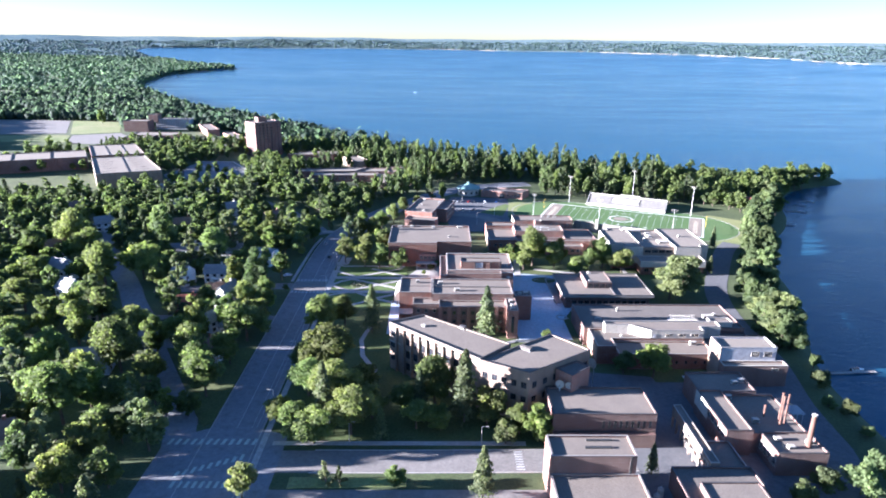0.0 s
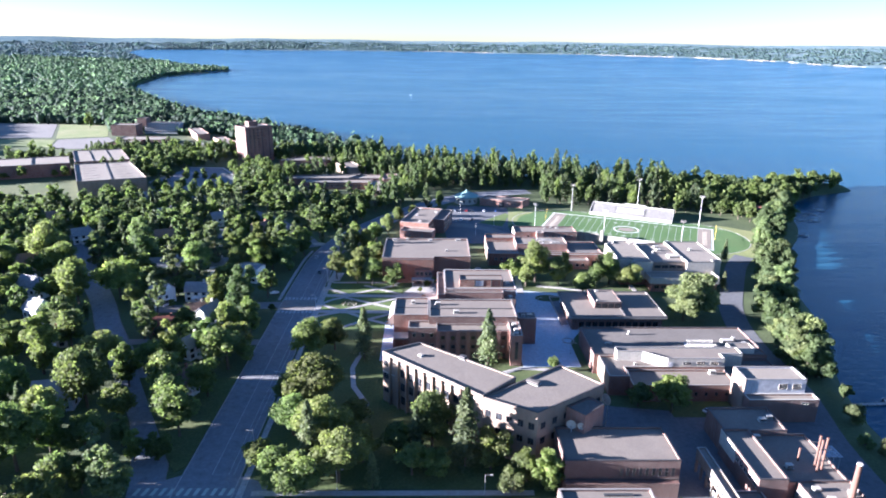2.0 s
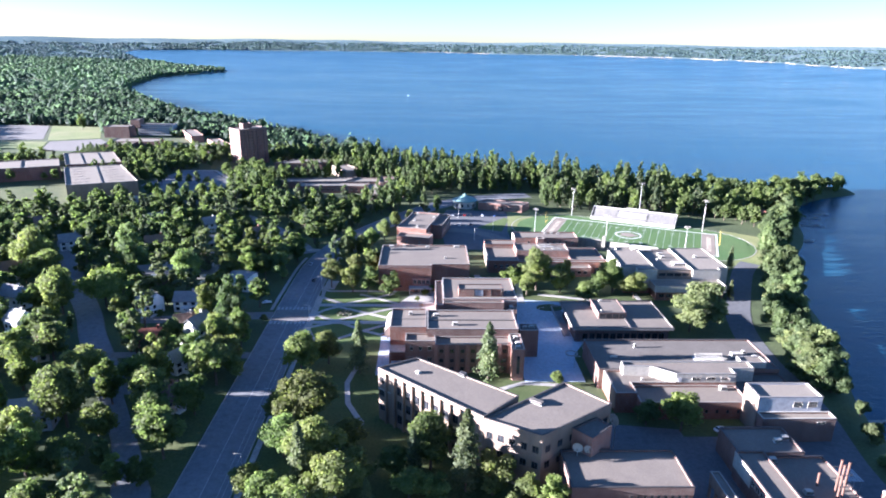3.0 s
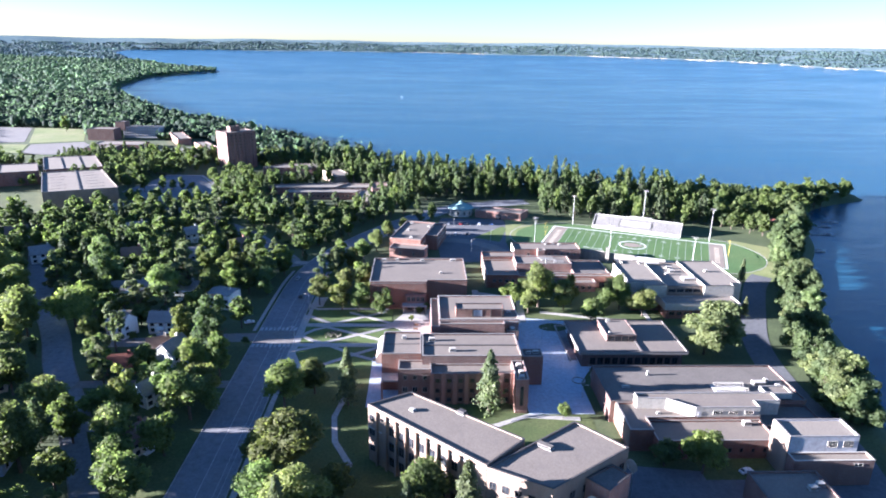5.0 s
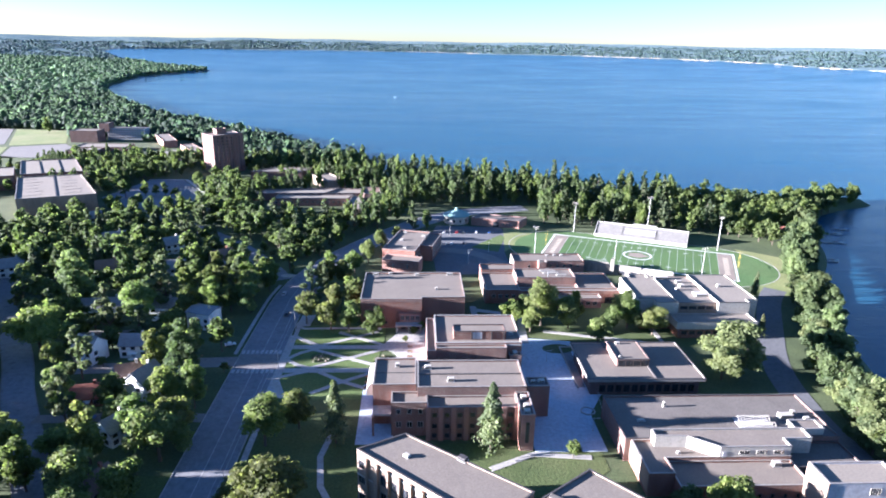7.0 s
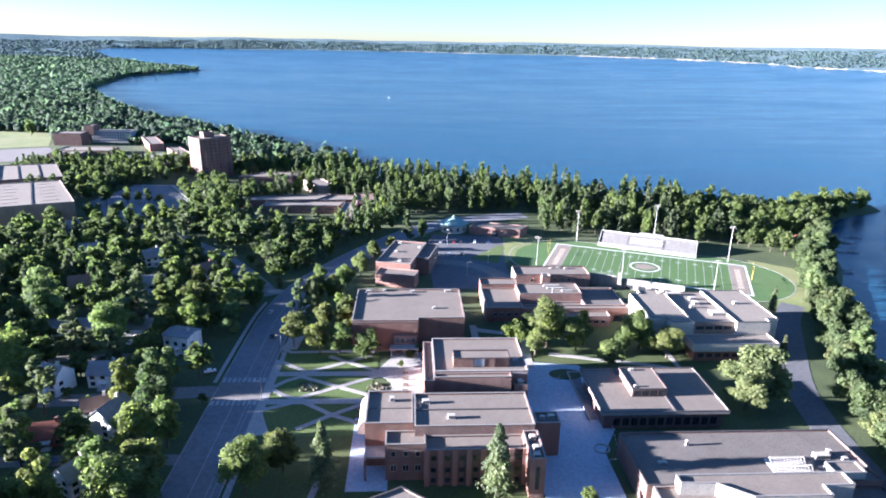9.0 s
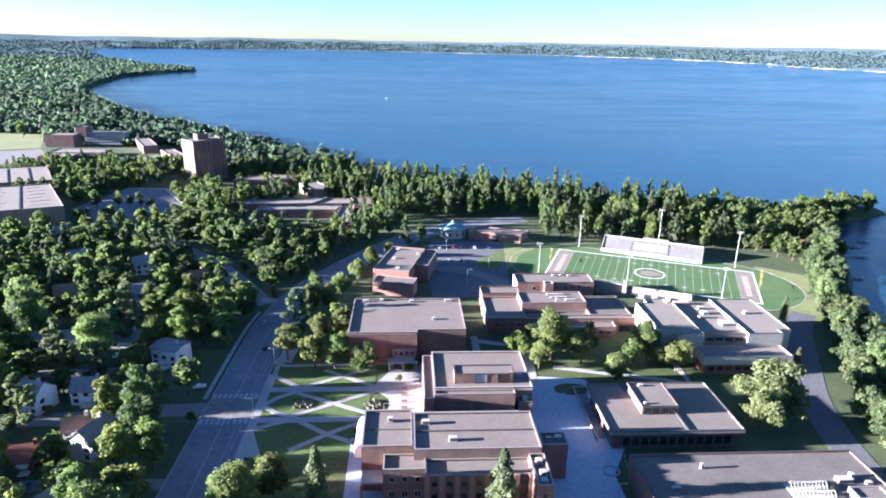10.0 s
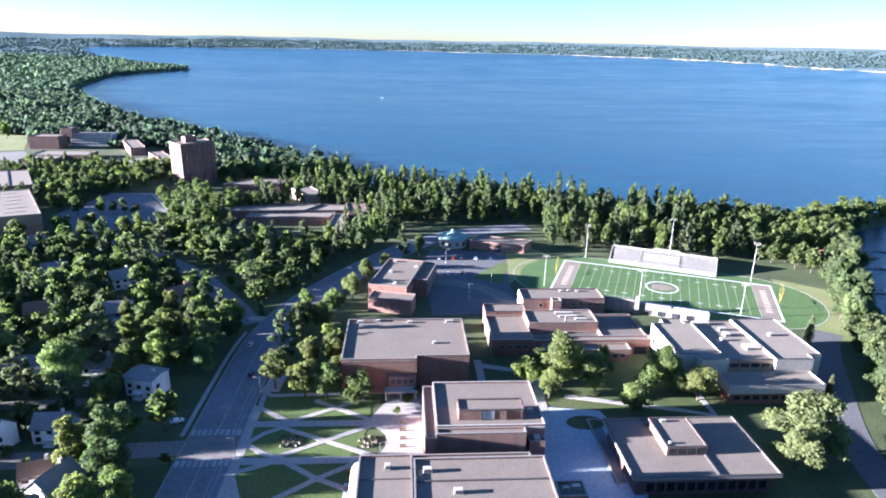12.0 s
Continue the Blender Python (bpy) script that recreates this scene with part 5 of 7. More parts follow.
def far_campus():
    r = campus("gymnasium", -265, 555, "large tan brick gymnasium with a ribbed flat roof")
    G = [(-270.6, 509.8), (-224.4, 528.4), (-269.2, 597.4), (-310.6, 581.4)]
    block(r, G, -1, 14.2, "brick_tan", "roof_pale", "coping")
    p0, p1, p2, p3 = (Vector(p) for p in G)
    ang = math.degrees(math.atan2((p3 - p0).y, (p3 - p0).x))
    long = (p3 - p0).length
    for s, wd in ((0.5, 0.9),):
        a, c = p0.lerp(p1, s), p3.lerp(p2, s)
        bm = bmesh.new()
        box(bm, 0.6, long - 0.6, -wd / 2, wd / 2, 13.66, 13.95)
        part("roof_seam", bm, "coping_dark", r, "", (a.x + 265, a.y - 555, 0), ang)
    for k in range(1, 7):
        for s in (0.2, 0.72):
            q = p0.lerp(p1, s).lerp(p3.lerp(p2, s), k / 7)
            bm = bmesh.new()
            box(bm, -0.12, 0.12, -4.5 - 1.6 * (k % 3), 3.5 + 1.8 * (k % 2), 13.66, 13.8)
            part("roof_rib", bm, "coping_dark", r, "", (q.x + 265, q.y - 555, 0), ang)
    r = campus("sports_hall", -372, 615, "long low sports hall with a pale roof")
    h0, u, w = Vector((-324.8, 600)), Vector((0.925, 0.38)), Vector((-0.5, 0.866))
    q = lambda a, c: tuple(h0 + u * a + w * c)
    block(r, [q(-115, 0), q(0, 0), q(0, 42), q(-115, 42)], -1, 12, "brick_brown", "roof_pale", "coping")
    block(r, [(-323.4, 606.6), (-281, 623.6), (-316, 681.6), (-358.6, 668.4)], -1, 11.5, "brick_brown", "roof_pale", "coping")
    rz = math.degrees(math.atan2(w.y, w.x))
    for a in (-30, -62, -94):
        bm = bmesh.new()
        box(bm, 0.5, 41.5, -0.4, 0.4, 11.46, 11.9)
        p = q(a, 0)
        part("roof_rib", bm, "coping_dark", r, "", (p[0] + 372, p[1] - 615, 0), rz)
    for k in range(1, 3):
        bm = bmesh.new()
        box(bm, 0.6, 66, -0.35, 0.35, 10.96, 11.3)
        part("roof_rib", bm, "coping_dark", r, "", (-323.4 + 14.2 * k + 372, 606.6 + 5.7 * k - 615, 0), 120.5)
    # residence tower
    r = campus("residence_tower", -172, 685, "tall brown brick residence tower with rows of windows")
    c0, u, w = Vector((-182.5, 669.3)), Vector((0.752, 0.659)), Vector((-0.659, 0.752))
    q = lambda a, c: tuple(c0 + u * a + w * c)
    block(r, [q(0, 0), q(30, 0), q(30, 23), q(0, 23)], -1, 36, "brick_brown", "roof_gravel", "coping_dark")
    block(r, [q(9, 10), q(19, 10), q(19, 18), q(9, 18)], 35, 40.4, "brick_brown", "roof_grey", "coping_dark")
    for j in range(11):
        wall_windows(r, q(2.5, 0), q(20.5, 0), 2.2 + j * 3.0, 4, 1.7, 1.6, frame_mat="coping_dark", bars=0)
        wall_windows(r, q(23, 0), q(29, 0), 2.2 + j * 3.0, 1, 1.4, 1.6, frame_mat="coping_dark", bars=0)
    rz = math.degrees(math.atan2(u.y, u.x))
    for a in (0.9, 5.9, 10.4, 14.9, 19.9, 23.0):
        bm = bmesh.new()
        box(bm, -0.35, 0.35, -0.3, -0.004, -1, 35.4)
        p = q(a + 0.6, 0)
        part("pier", bm, "brick_brown", r, "", (p[0] + 172, p[1] - 685, 0), rz)
    for a in (5.5, 11.5, 17.5):
        wall_windows(r, q(0, a + 1.5), q(0, a - 1.5), 32.2, 1, 1.2, 1.6, frame_mat="coping_dark", bars=0)
    r = campus("residence_hall", -370, 870, "residence hall with long window bands")
    block(r, rect(-408, -376, 852, 872), -1, 14, "brick_brown", "roof_gravel", "coping_dark")
    block(r, rect(-375.9, -330, 878, 894), -1, 13.5, "panel_grey", "roof_gravel", "coping")
    block(r, rect(-384, -372, 876, 890), 10, 20, "brick_brown", "roof_grey", "coping_dark")
    for i in range(14):
        for j in range(4):
            window(r, -373.5 + i * 3.15, 878, 1.6 + j * 3.0, 1.8, 1.7, bars=0)
    r = campus("dining_hall", -345, 802, "low dining hall with pale flat roof")
    block(r, rect(-374, -318, 790, 816), -1, 5, "brick_brown", "roof_pale", "coping")
    block(r, rect(-372, -340, 770, 789.9), -1, 4.4, "brick_brown", "roof_pale", "coping")
    for x, y, rz, w, d in ((-293, 846, -61, 62, 15), (-236, 771, -57, 58, 13)):
        r = root("residence_block", x, y, 0, rz, "low pink brick residence block with a flat roof", "building", "campus buildings")
        bm = bmesh.new()
        ring(bm, rect(-w / 2, w / 2, -d / 2, d / 2), inset(rect(-w / 2, w / 2, -d / 2, d / 2), 0.4), -1, 8.4)
        part("wall", bm, "brick_pink", r)
        bm = bmesh.new()
        slab(bm, inset(rect(-w / 2, w / 2, -d / 2, d / 2), 0.404), 7.4, 7.9)
        part("roof", bm, "roof_gravel", r)
        for i in range(9):
            for z in (1.2, 4.6):
                ob = link("window", WIN[(1.8, 1.7, "panel_white", 0)][0], r, (-w / 2 + (i + 0.5) * w / 9, -d / 2, z))
                link("pane", WIN[(1.8, 1.7, "panel_white", 0)][1], ob)
    r = campus("lodge", -115, 662, "long low lodge behind clipped conifers")
    block(r, [(-144.4, 647.6), (-98.6, 647.6), (-84, 668.4), (-126, 668.4)], -1, 7.4, "brick_brown", "roof_gravel", "coping")
    r = campus("chapel", -70, 620, "brick hall with a shallow flat roof")
    block(r, [(-69, 603), (-54.6, 609), (-72.4, 638), (-86, 631.5)], -1, 8.2, "brick_tan", "roof_gravel", "coping")
    wall_windows(r, (-86, 631.5), (-69, 603), 3, 6, 1.6, 2.2)
    r = campus("health_centre", -65, 560, "long low brick building with a pale roof")
    block(r, [(-103.8, 550.5), (-47.4, 551.6), (-44.4, 564.8), (-102.4, 564.2)], -1, 6, "brick_brown", "roof_pale", "coping")
    block(r, [(-124.5, 567), (-66.9, 570.4), (-57.4, 588.4), (-116.2, 580.6)], -1, 6, "brick_brown", "roof_pale", "coping")
    block(r, [(-46.4, 520), (-35.6, 519.6), (-35.8, 560), (-44.2, 560)], -1, 6.2, "brick_tan", "roof_pale", "coping")
    block(r, [(-35.4, 563.4), (-22.4, 563.4), (-24.6, 587), (-39, 587)], -1, 7, "brick_brown", "shingle_brown", "coping")
    block(r, [(-66.4, 570.6), (-39.4, 572), (-39.4, 587), (-57, 587.6)], -1, 5.6, "brick_brown", "roof_pale", "coping")
    wall_windows(r, (-103.8, 550.5), (-48, 551.6), 2.2, 14, 1.9, 1.7)
    wall_windows(r, (-46.4, 560), (-46.4, 522), 2.0, 7, 1.9, 1.8)
    wall_windows(r, (-35.2, 563.4), (-22.6, 563.4), 2.0, 3, 2.2, 2.0)


auditorium(), north_hall(), library(), library_annex(), education_hall(), service_hall(), theatre_block(), workshop(), gallery(), heating_plant()
arts_centre(), student_union(), science_building(), field_house(), bleachers(), humanities_block(), pavilion(), far_campus()
dish(62.6, 193.6, 0, 14.5, 1.9, -60), dish(51.5, 181.6, 10.6, 13.0, 1.2, -20), dish(48.6, 181.8, 10.6, 13.4, 1.5, -20)

# ---- houses ----
HOUSE_ART = ("siding_white", "shingle_grey"), ("siding_tan", "shingle_brown"), ("siding_blue", "shingle_grey"), ("siding_white", "shingle_brown"), ("brick_red", "shingle_red")


def house(x, y, w, d, h, rz, art=0, chimney=True, pitch=0.42):
    wall, roof = HOUSE_ART[art]
    tone = {"siding_white": "white clapboard", "siding_tan": "tan clapboard", "siding_blue": "blue-grey clapboard", "brick_red": "red brick"}[wall]
    r = root("house", x, y, 0, rz, f"{tone} family house with a {roof.split('_')[1]} shingle gable roof among trees", "house", "houses")
    rh = d * pitch
    bm = bmesh.new()
    vs = [bm.verts.new((sx * w / 2, yy, zz)) for sx in (-1, 1) for yy, zz in ((-d / 2, 0), (d / 2, 0), (d / 2, h), (0, h + rh - 0.12), (-d / 2, h))]
    bm.faces.new(vs[:5][::-1]), bm.faces.new(vs[5:])
    for i in range(5):
        bm.faces.new((vs[i], vs[(i + 1) % 5], vs[5 + (i + 1) % 5], vs[5 + i]))
    part("wall", bm, wall, r)
    for s in (-1, 1):
        bm = bmesh.new()
        e = 0.5
        zz = h - e * rh / (d / 2)
        vs = [bm.verts.new((sx * (w / 2 + 0.4), s * yy, z2)) for sx in (-1, 1) for yy, z2 in ((d / 2 + e, zz), (0.002, h + rh), (0.002, h + rh + 0.22), (d / 2 + e, zz + 0.22))]
        for f in ((0, 1, 2, 3), (7, 6, 5, 4), (0, 4, 5, 1), (1, 5, 6, 2), (2, 6, 7, 3), (3, 7, 4, 0)):
            bm.faces.new([vs[i] for i in f])
        part("roof", bm, roof, r)
    if chimney:
        bm = bmesh.new()
        box(bm, w * 0.22, w * 0.22 + 0.9, -0.45, 0.45, h * 0.5, h + rh + 1.3)
        part("chimney", bm, "brick_red" if wall != "siding_white" else "panel_white", r)
    fm, pm, _ = WIN[(1.8, 1.7, "panel_white", 0)]
    rows = (0.9, 3.5) if h > 4.5 else (0.9,)
    for z in rows:
        for i in range(3):
            for s in (-1, 1):
                ob = link("window", fm, r, (-w / 2 + (i + 0.5) * w / 3, s * d / 2, z), 0 if s < 0 else 180)
                link("pane", pm, ob)
        for s in (-1, 1):
            ob = link("window", fm, r, (s * w / 2, -d * 0.2, z), 90 if s > 0 else -90)
            link("pane", pm, ob)
    bm = bmesh.new()
    box(bm, -0.5, 0.5, -d / 2 - 0.12, -d / 2 - 0.004, 0.1, 2.2)
    part("door", bm, "panel_grey", r)
    bm = bmesh.new()
    box(bm, -1.6, 1.6, -d / 2 - 2.0, -d / 2 - 0.13, 0, 0.35), box(bm, -1.7, 1.7, -d / 2 - 2.1, -d / 2 - 0.13, 2.6, 2.8)
    for s in (-1.5, 1.5):
        box(bm, s - 0.08, s + 0.08, -d / 2 - 2.0, -d / 2 - 1.84, 0.35, 2.6)
    part("porch", bm, "siding_white", r)
    return r


HOUSES = [(-88.6, 335.6, 11.6, 8.8, 7.6, -19, 0, True, 0.1), (-123, 304, 8.5, 9, 6.8, -18, 0), (-107, 309, 11, 8, 5.5, 0, 0), (-92, 279, 11, 9.5, 6.4, 70, 0), (-90, 251, 9, 8, 5.4, 60, 0),
          (-83, 223, 9, 8, 5.4, 65, 1), (-123, 214, 13, 10, 5.6, 10, 2), (-188, 311, 12, 9, 7.2, -20, 0), (-169, 283, 9, 9, 7.2, -25, 0), (-150, 258, 11, 8, 5, 30, 1),
          (-109, 273, 10, 8, 3.6, 10, 4), (-139, 352, 22, 8, 3.2, 5, 0)]
HOUSES_B = [(-112, 352, 12, 8, 3.2, 0, 0), (-214, 350, 11, 9, 5.5, 30, 1), (-150, 190, 11, 9, 5.5, 30, 3), (-128, 166, 11, 9, 5.5, 20, 1), (-171, 228, 12, 9, 5.5, 30, 0),
            (-205, 258, 11, 9, 5.4, 30, 2), (-232, 300, 11, 9, 5.4, 30, 1), (-100, 286, 9, 7, 5.0, 20, 3), (-210, 400, 12, 9, 5.5, 30, 0), (-158, 398, 12, 9, 5.5, 20, 1), (-124, 398, 12, 9, 5.5, 10, 2)]
HOUSES_C = [(-178, 450, 12, 9, 5.5, 20, 0), (-214, 497, 12, 9, 5.5, 30, 2), (-248, 440, 12, 9, 5.5, 30, 3), (-104, 417, 12, 9, 5.2, 40, 1), (-140, 440, 11, 9, 5.4, 40, 0), (-260, 360, 12, 9, 5.4, 30, 0)]
for spec in HOUSES + HOUSES_B + HOUSES_C:
    house(*spec)

# ---- trees ----
rng = np.random.default_rng(7)


def ico(sub):
    bm = bmesh.new()
    bmesh.ops.create_icosphere(bm, subdivisions=sub, radius=1.0)
    v = np.array([x.co[:] for x in bm.verts])
    f = np.array([[x.index for x in y.verts] for y in bm.faces])
    bm.free()
    return v, f


ICO0 = ico(1)


def lobes_for(kind, rg):
    """Rounded masses (centre, radii) that make up a crown of unit radius, its foot at z 0."""
    out = []
    lean = rg.normal(size=2) * 0.05

    def lobe(rad, a, z, s, flat):
        out.append((rad * math.cos(a) + lean[0] * z, rad * math.sin(a) + lean[1] * z, z, s, s * rg.uniform(0.8, 1.15), s * flat))
    if kind == "round":
        for k in range(17):
            up = rg.uniform(0.0, 1.0)
            lobe((1 - abs(up - 0.4) ** 1.5 * 1.6) * rg.uniform(0.3, 0.78), rg.uniform(0, 2 * math.pi), 0.35 + up * 1.4, rg.uniform(0.2, 0.4), rg.uniform(0.7, 1.05))
        lobe(0, 0, 0.95, 0.5, 1.2)
    elif kind == "wide":
        for k in range(19):
            up = rg.uniform(0.0, 1.0)
            lobe(rg.uniform(0.3, 0.85) * (1 - 0.5 * up), rg.uniform(0, 2 * math.pi), 0.3 + up * 0.95, rg.uniform(0.2, 0.36), 0.78)
        lobe(0, 0, 0.7, 0.5, 0.85)
    elif kind == "tall":
        for k in range(18):
            up = k / 17
            lobe((0.58 - 0.5 * abs(up - 0.35) ** 1.2) * rg.uniform(0.4, 1.15), rg.uniform(0, 2 * math.pi), 0.35 + up * 2.0, rg.uniform(0.2, 0.38) * (1.05 - 0.4 * up), 1.05)
        lobe(0, 0, 1.1, 0.32, 2.4)
    elif kind == "tufted":
        for k in range(20):
            up = k / 19
            lobe((0.72 - 0.62 * up ** 1.5) * rg.uniform(0.45, 1.1), rg.uniform(0, 2 * math.pi), 0.1 + up * 2.55, rg.uniform(0.16, 0.3) * (1.05 - 0.4 * up), 0.55)
        lobe(0, 0, 1.3, 0.15, 7.0)
    return out


def crown_mesh(name, kind, seed, leaves, size, mat):
    """Leaf clumps spread over the lobes of a crown, with a thin inner mass behind them."""
    rg = np.random.default_rng(seed)
    V, F, base = [], [], 0
    if kind == "conifer":
        tiers = 11
        pts, nrm = [], []
        for k in range(leaves):
            t = rg.uniform(0, 1) ** 0.8
            tier = (t * tiers) % 1
            a = rg.uniform(0, 2 * math.pi)
            rad = (1 - t) ** 0.7 * (0.55 + 0.45 * (1 - tier)) * rg.uniform(0.6, 1.08) * (0.85 + 0.2 * math.sin(3 * a + 17 * int(t * tiers))) + 0.03
            pts.append((rad * math.cos(a), rad * math.sin(a), t * 3.1 - 0.14 * rad))
            nrm.append((math.cos(a) * 0.5, math.sin(a) * 0.5, 0.8))
        pts, nrm = np.array(pts), np.array(nrm)
        lob = [(0, 0, 0.9 + 0.25 * k, max((0.62 - 0.085 * k) * 0.7, 0.06), max((0.62 - 0.085 * k) * 0.7, 0.06), 0.5) for k in range(-2, 6)]
    else:
        lob = lobes_for(kind, rg)
        w = np.array([q[3] ** 1.7 for q in lob])
        pick = rg.choice(len(lob), size=leaves, p=w / w.sum())
        d = rg.normal(size=(leaves, 3)) + np.array([0, 0, 0.2])
        d /= np.linalg.norm(d, axis=1)[:, None]
        L = np.array(lob)[pick]
        pts = L[:, :3] + d * L[:, 3:] * rg.uniform(0.66 if leaves > 1000 else 0.5, 1.16, (leaves, 1))
        nrm = d + np.array([0, 0, 0.25])
    for q in sorted(lob, key=lambda k: -k[3])[:9 if leaves < 1000 else 40]:
        v, f = ICO0
        jit = 1 + 0.15 * rg.normal(size=(len(v), 1))
        V.append(v * jit * np.array(q[3:]) * (0.7 if leaves > 1000 else 0.58) + np.array(q[:3]))
        F.append(f + base)
        base += len(v)
    tri = np.concatenate(F).tolist()
    nrm = nrm + rg.normal(size=nrm.shape) * 0.6
    nrm /= np.linalg.norm(nrm, axis=1)[:, None]
    t1 = np.cross(nrm, rg.normal(size=nrm.shape))
    t1 /= np.linalg.norm(t1, axis=1)[:, None] + 1e-9
    t2 = np.cross(nrm, t1)
    sz = size * rg.uniform(0.45, 1.4, (leaves, 1))
    k = rg.uniform(0.55, 1.1, (leaves, 3, 1))
    leaf = np.stack([pts + t1 * sz * k[:, 0], pts + (t2 * 0.9 - t1 * 0.5) * sz * k[:, 1], pts - (t2 * 0.9 + t1 * 0.5) * sz * k[:, 2]], 1)
    V.append(leaf.reshape(-1, 3))
    qf = (np.arange(leaves * 3).reshape(-1, 3) + base).tolist()
    me = bpy.data.meshes.new(name)
    me.from_pydata(np.concatenate(V).tolist(), [], tri + qf)
    me.materials.append(MATS[mat])
    return me


def trunk_mesh(kind, seed):
    rg = np.random.default_rng(seed)
    bm = bmesh.new()
    top = 2.6 if kind in ("conifer", "tufted") else 0.95
    cyl(bm, 0, 0, -0.62, 0.35, 0.06, 0.042, 7), cyl(bm, 0, 0, 0.35, top, 0.042, 0.012, 6)
    if kind != "conifer":
        for k in range(4):
            a = k * 1.6 + rg.uniform(-0.3, 0.3)
            n0 = len(bm.verts)
            cyl(bm, 0, 0, 0, 0.75, 0.03, 0.012, 5)
            bm.verts.ensure_lookup_table()
            mt = Matrix.Translation((0, 0, 0.25 + 0.06 * k)) @ Matrix.Rotation(a, 4, "Z") @ Matrix.Rotation(0.75, 4, "X")
            for vv in bm.verts[n0:]:
                vv.co = mt @ vv.co
    bmesh.ops.triangulate(bm, faces=[f for f in bm.faces if len(f.verts) > 4])
    return mesh_from("trunk", bm, "bark")


SPECIES = {   # kind, leaf material, words
    "maple": ("round", "leaf_green", "full green broadleaf tree with a rounded crown"),
    "oak": ("wide", "leaf_green", "broad spreading green shade tree"),
    "ash": ("tall", "leaf_fresh", "tall fresh green broadleaf tree"),
    "linden": ("round", "leaf_fresh", "bright yellow-green broadleaf tree"),
    "willow": ("wide", "leaf_pale", "pale grey-green lakeside willow"),
    "white_pine": ("tufted", "needle", "tall ragged grey-green pine with open branches"),
    "poplar": ("tall", "leaf_pale", "tall pale grey-green broadleaf tree"),
    "spruce": ("conifer", "needle", "dark green pointed spruce tree"),
    "pine": ("conifer", "needle", "dark green pointed conifer tree"),
}
PROTO = {}


def tree_proto(sp, fine, var):
    key = sp, fine, var
    if key not in PROTO:
        kind, mat, words = SPECIES[sp]
        seed = sum(map(ord, sp)) * 10 + var
        lv, size = (6400, 0.06) if fine == 3 else (3200, 0.084) if fine == 2 else (500, 0.182)
        if kind == "conifer":
            lv, size = int(lv * 0.8), size * 1.15
        PROTO[key] = trunk_mesh(kind, seed), crown_mesh("crown", kind, seed, lv, size, mat)
    return PROTO[key]


TREES = []       # places taken, for spacing
WOODS = []       # trees that stand too close together to be told apart


def tree(sp, x, y, rad, stretch=1.0, fine=1, group="trees", z=0.0, single=True):
    """One tree. rad: the crown's radius in metres."""
    var, turn = int(rng.integers(0, 3)), float(rng.uniform(0, 360))
    TREES.append((x, y, rad))
    foot = z + 0.4 * rad * stretch
    if not single:
        WOODS.append((sp, fine, var, x, y, foot, turn, rad, stretch))
        return
    tm, cm = tree_proto(sp, fine, var)
    r = root("conifer_tree" if sp in ("pine", "spruce", "white_pine") else "tree", x, y, foot, turn, SPECIES[sp][2], "tree", group)
    r.scale = (rad, rad, rad * stretch)
    link("trunk", tm, r), link("crown", cm, r)


def join_woods(name, rows, label):
    """The trees of WOODS as one mass."""
    V, F4, F3, M4, M3, base, mats = [], [], [], [], [], 0, []
    flat = {}
    for sp, fine, var, x, y, z, turn, rad, stretch in rows:
        for me in tree_proto(sp, fine, var):
            if me.name not in flat:
                co = np.empty(len(me.vertices) * 3)
                me.vertices.foreach_get("co", co)
                fs = [tuple(p.vertices) for p in me.polygons]
                flat[me.name] = co.reshape(-1, 3), np.array([f for f in fs if len(f) == 3]).reshape(-1, 3), np.array([f for f in fs if len(f) == 4]).reshape(-1, 4)
            co, f3, f4 = flat[me.name]
            mat = me.materials[0]
            if mat not in mats:
                mats.append(mat)
            c, s = math.cos(radians(turn)), math.sin(radians(turn))
            p = co * (rad, rad, rad * stretch)
            V.append(np.column_stack([p[:, 0] * c - p[:, 1] * s + x, p[:, 0] * s + p[:, 1] * c + y, p[:, 2] + z]))
            F3.append(f3 + base), F4.append(f4 + base)
            M3.append(np.full(len(f3), mats.index(mat))), M4.append(np.full(len(f4), mats.index(mat)))
            base += len(co)
    me = bpy.data.meshes.new(name)
    f3, f4 = np.concatenate(F3).astype(np.int32), np.concatenate(F4).astype(np.int32)
    me.vertices.add(base)
    me.vertices.foreach_set("co", np.concatenate(V).ravel())
    me.loops.add(f3.size + f4.size)
    me.loops.foreach_set("vertex_index", np.concatenate([f3.ravel(), f4.ravel()]))
    me.polygons.add(len(f3) + len(f4))
    me.polygons.foreach_set("loop_start", np.concatenate([np.arange(len(f3)) * 3, f3.size + np.arange(len(f4)) * 4]).astype(np.int32))
    me.polygons.foreach_set("material_index", np.concatenate(M3 + M4).astype(np.int32))
    for k in mats:
        me.materials.append(k)
    me.update(calc_edges=True)
    return tagged(new(name, me), label, "woods", kind="stuff")


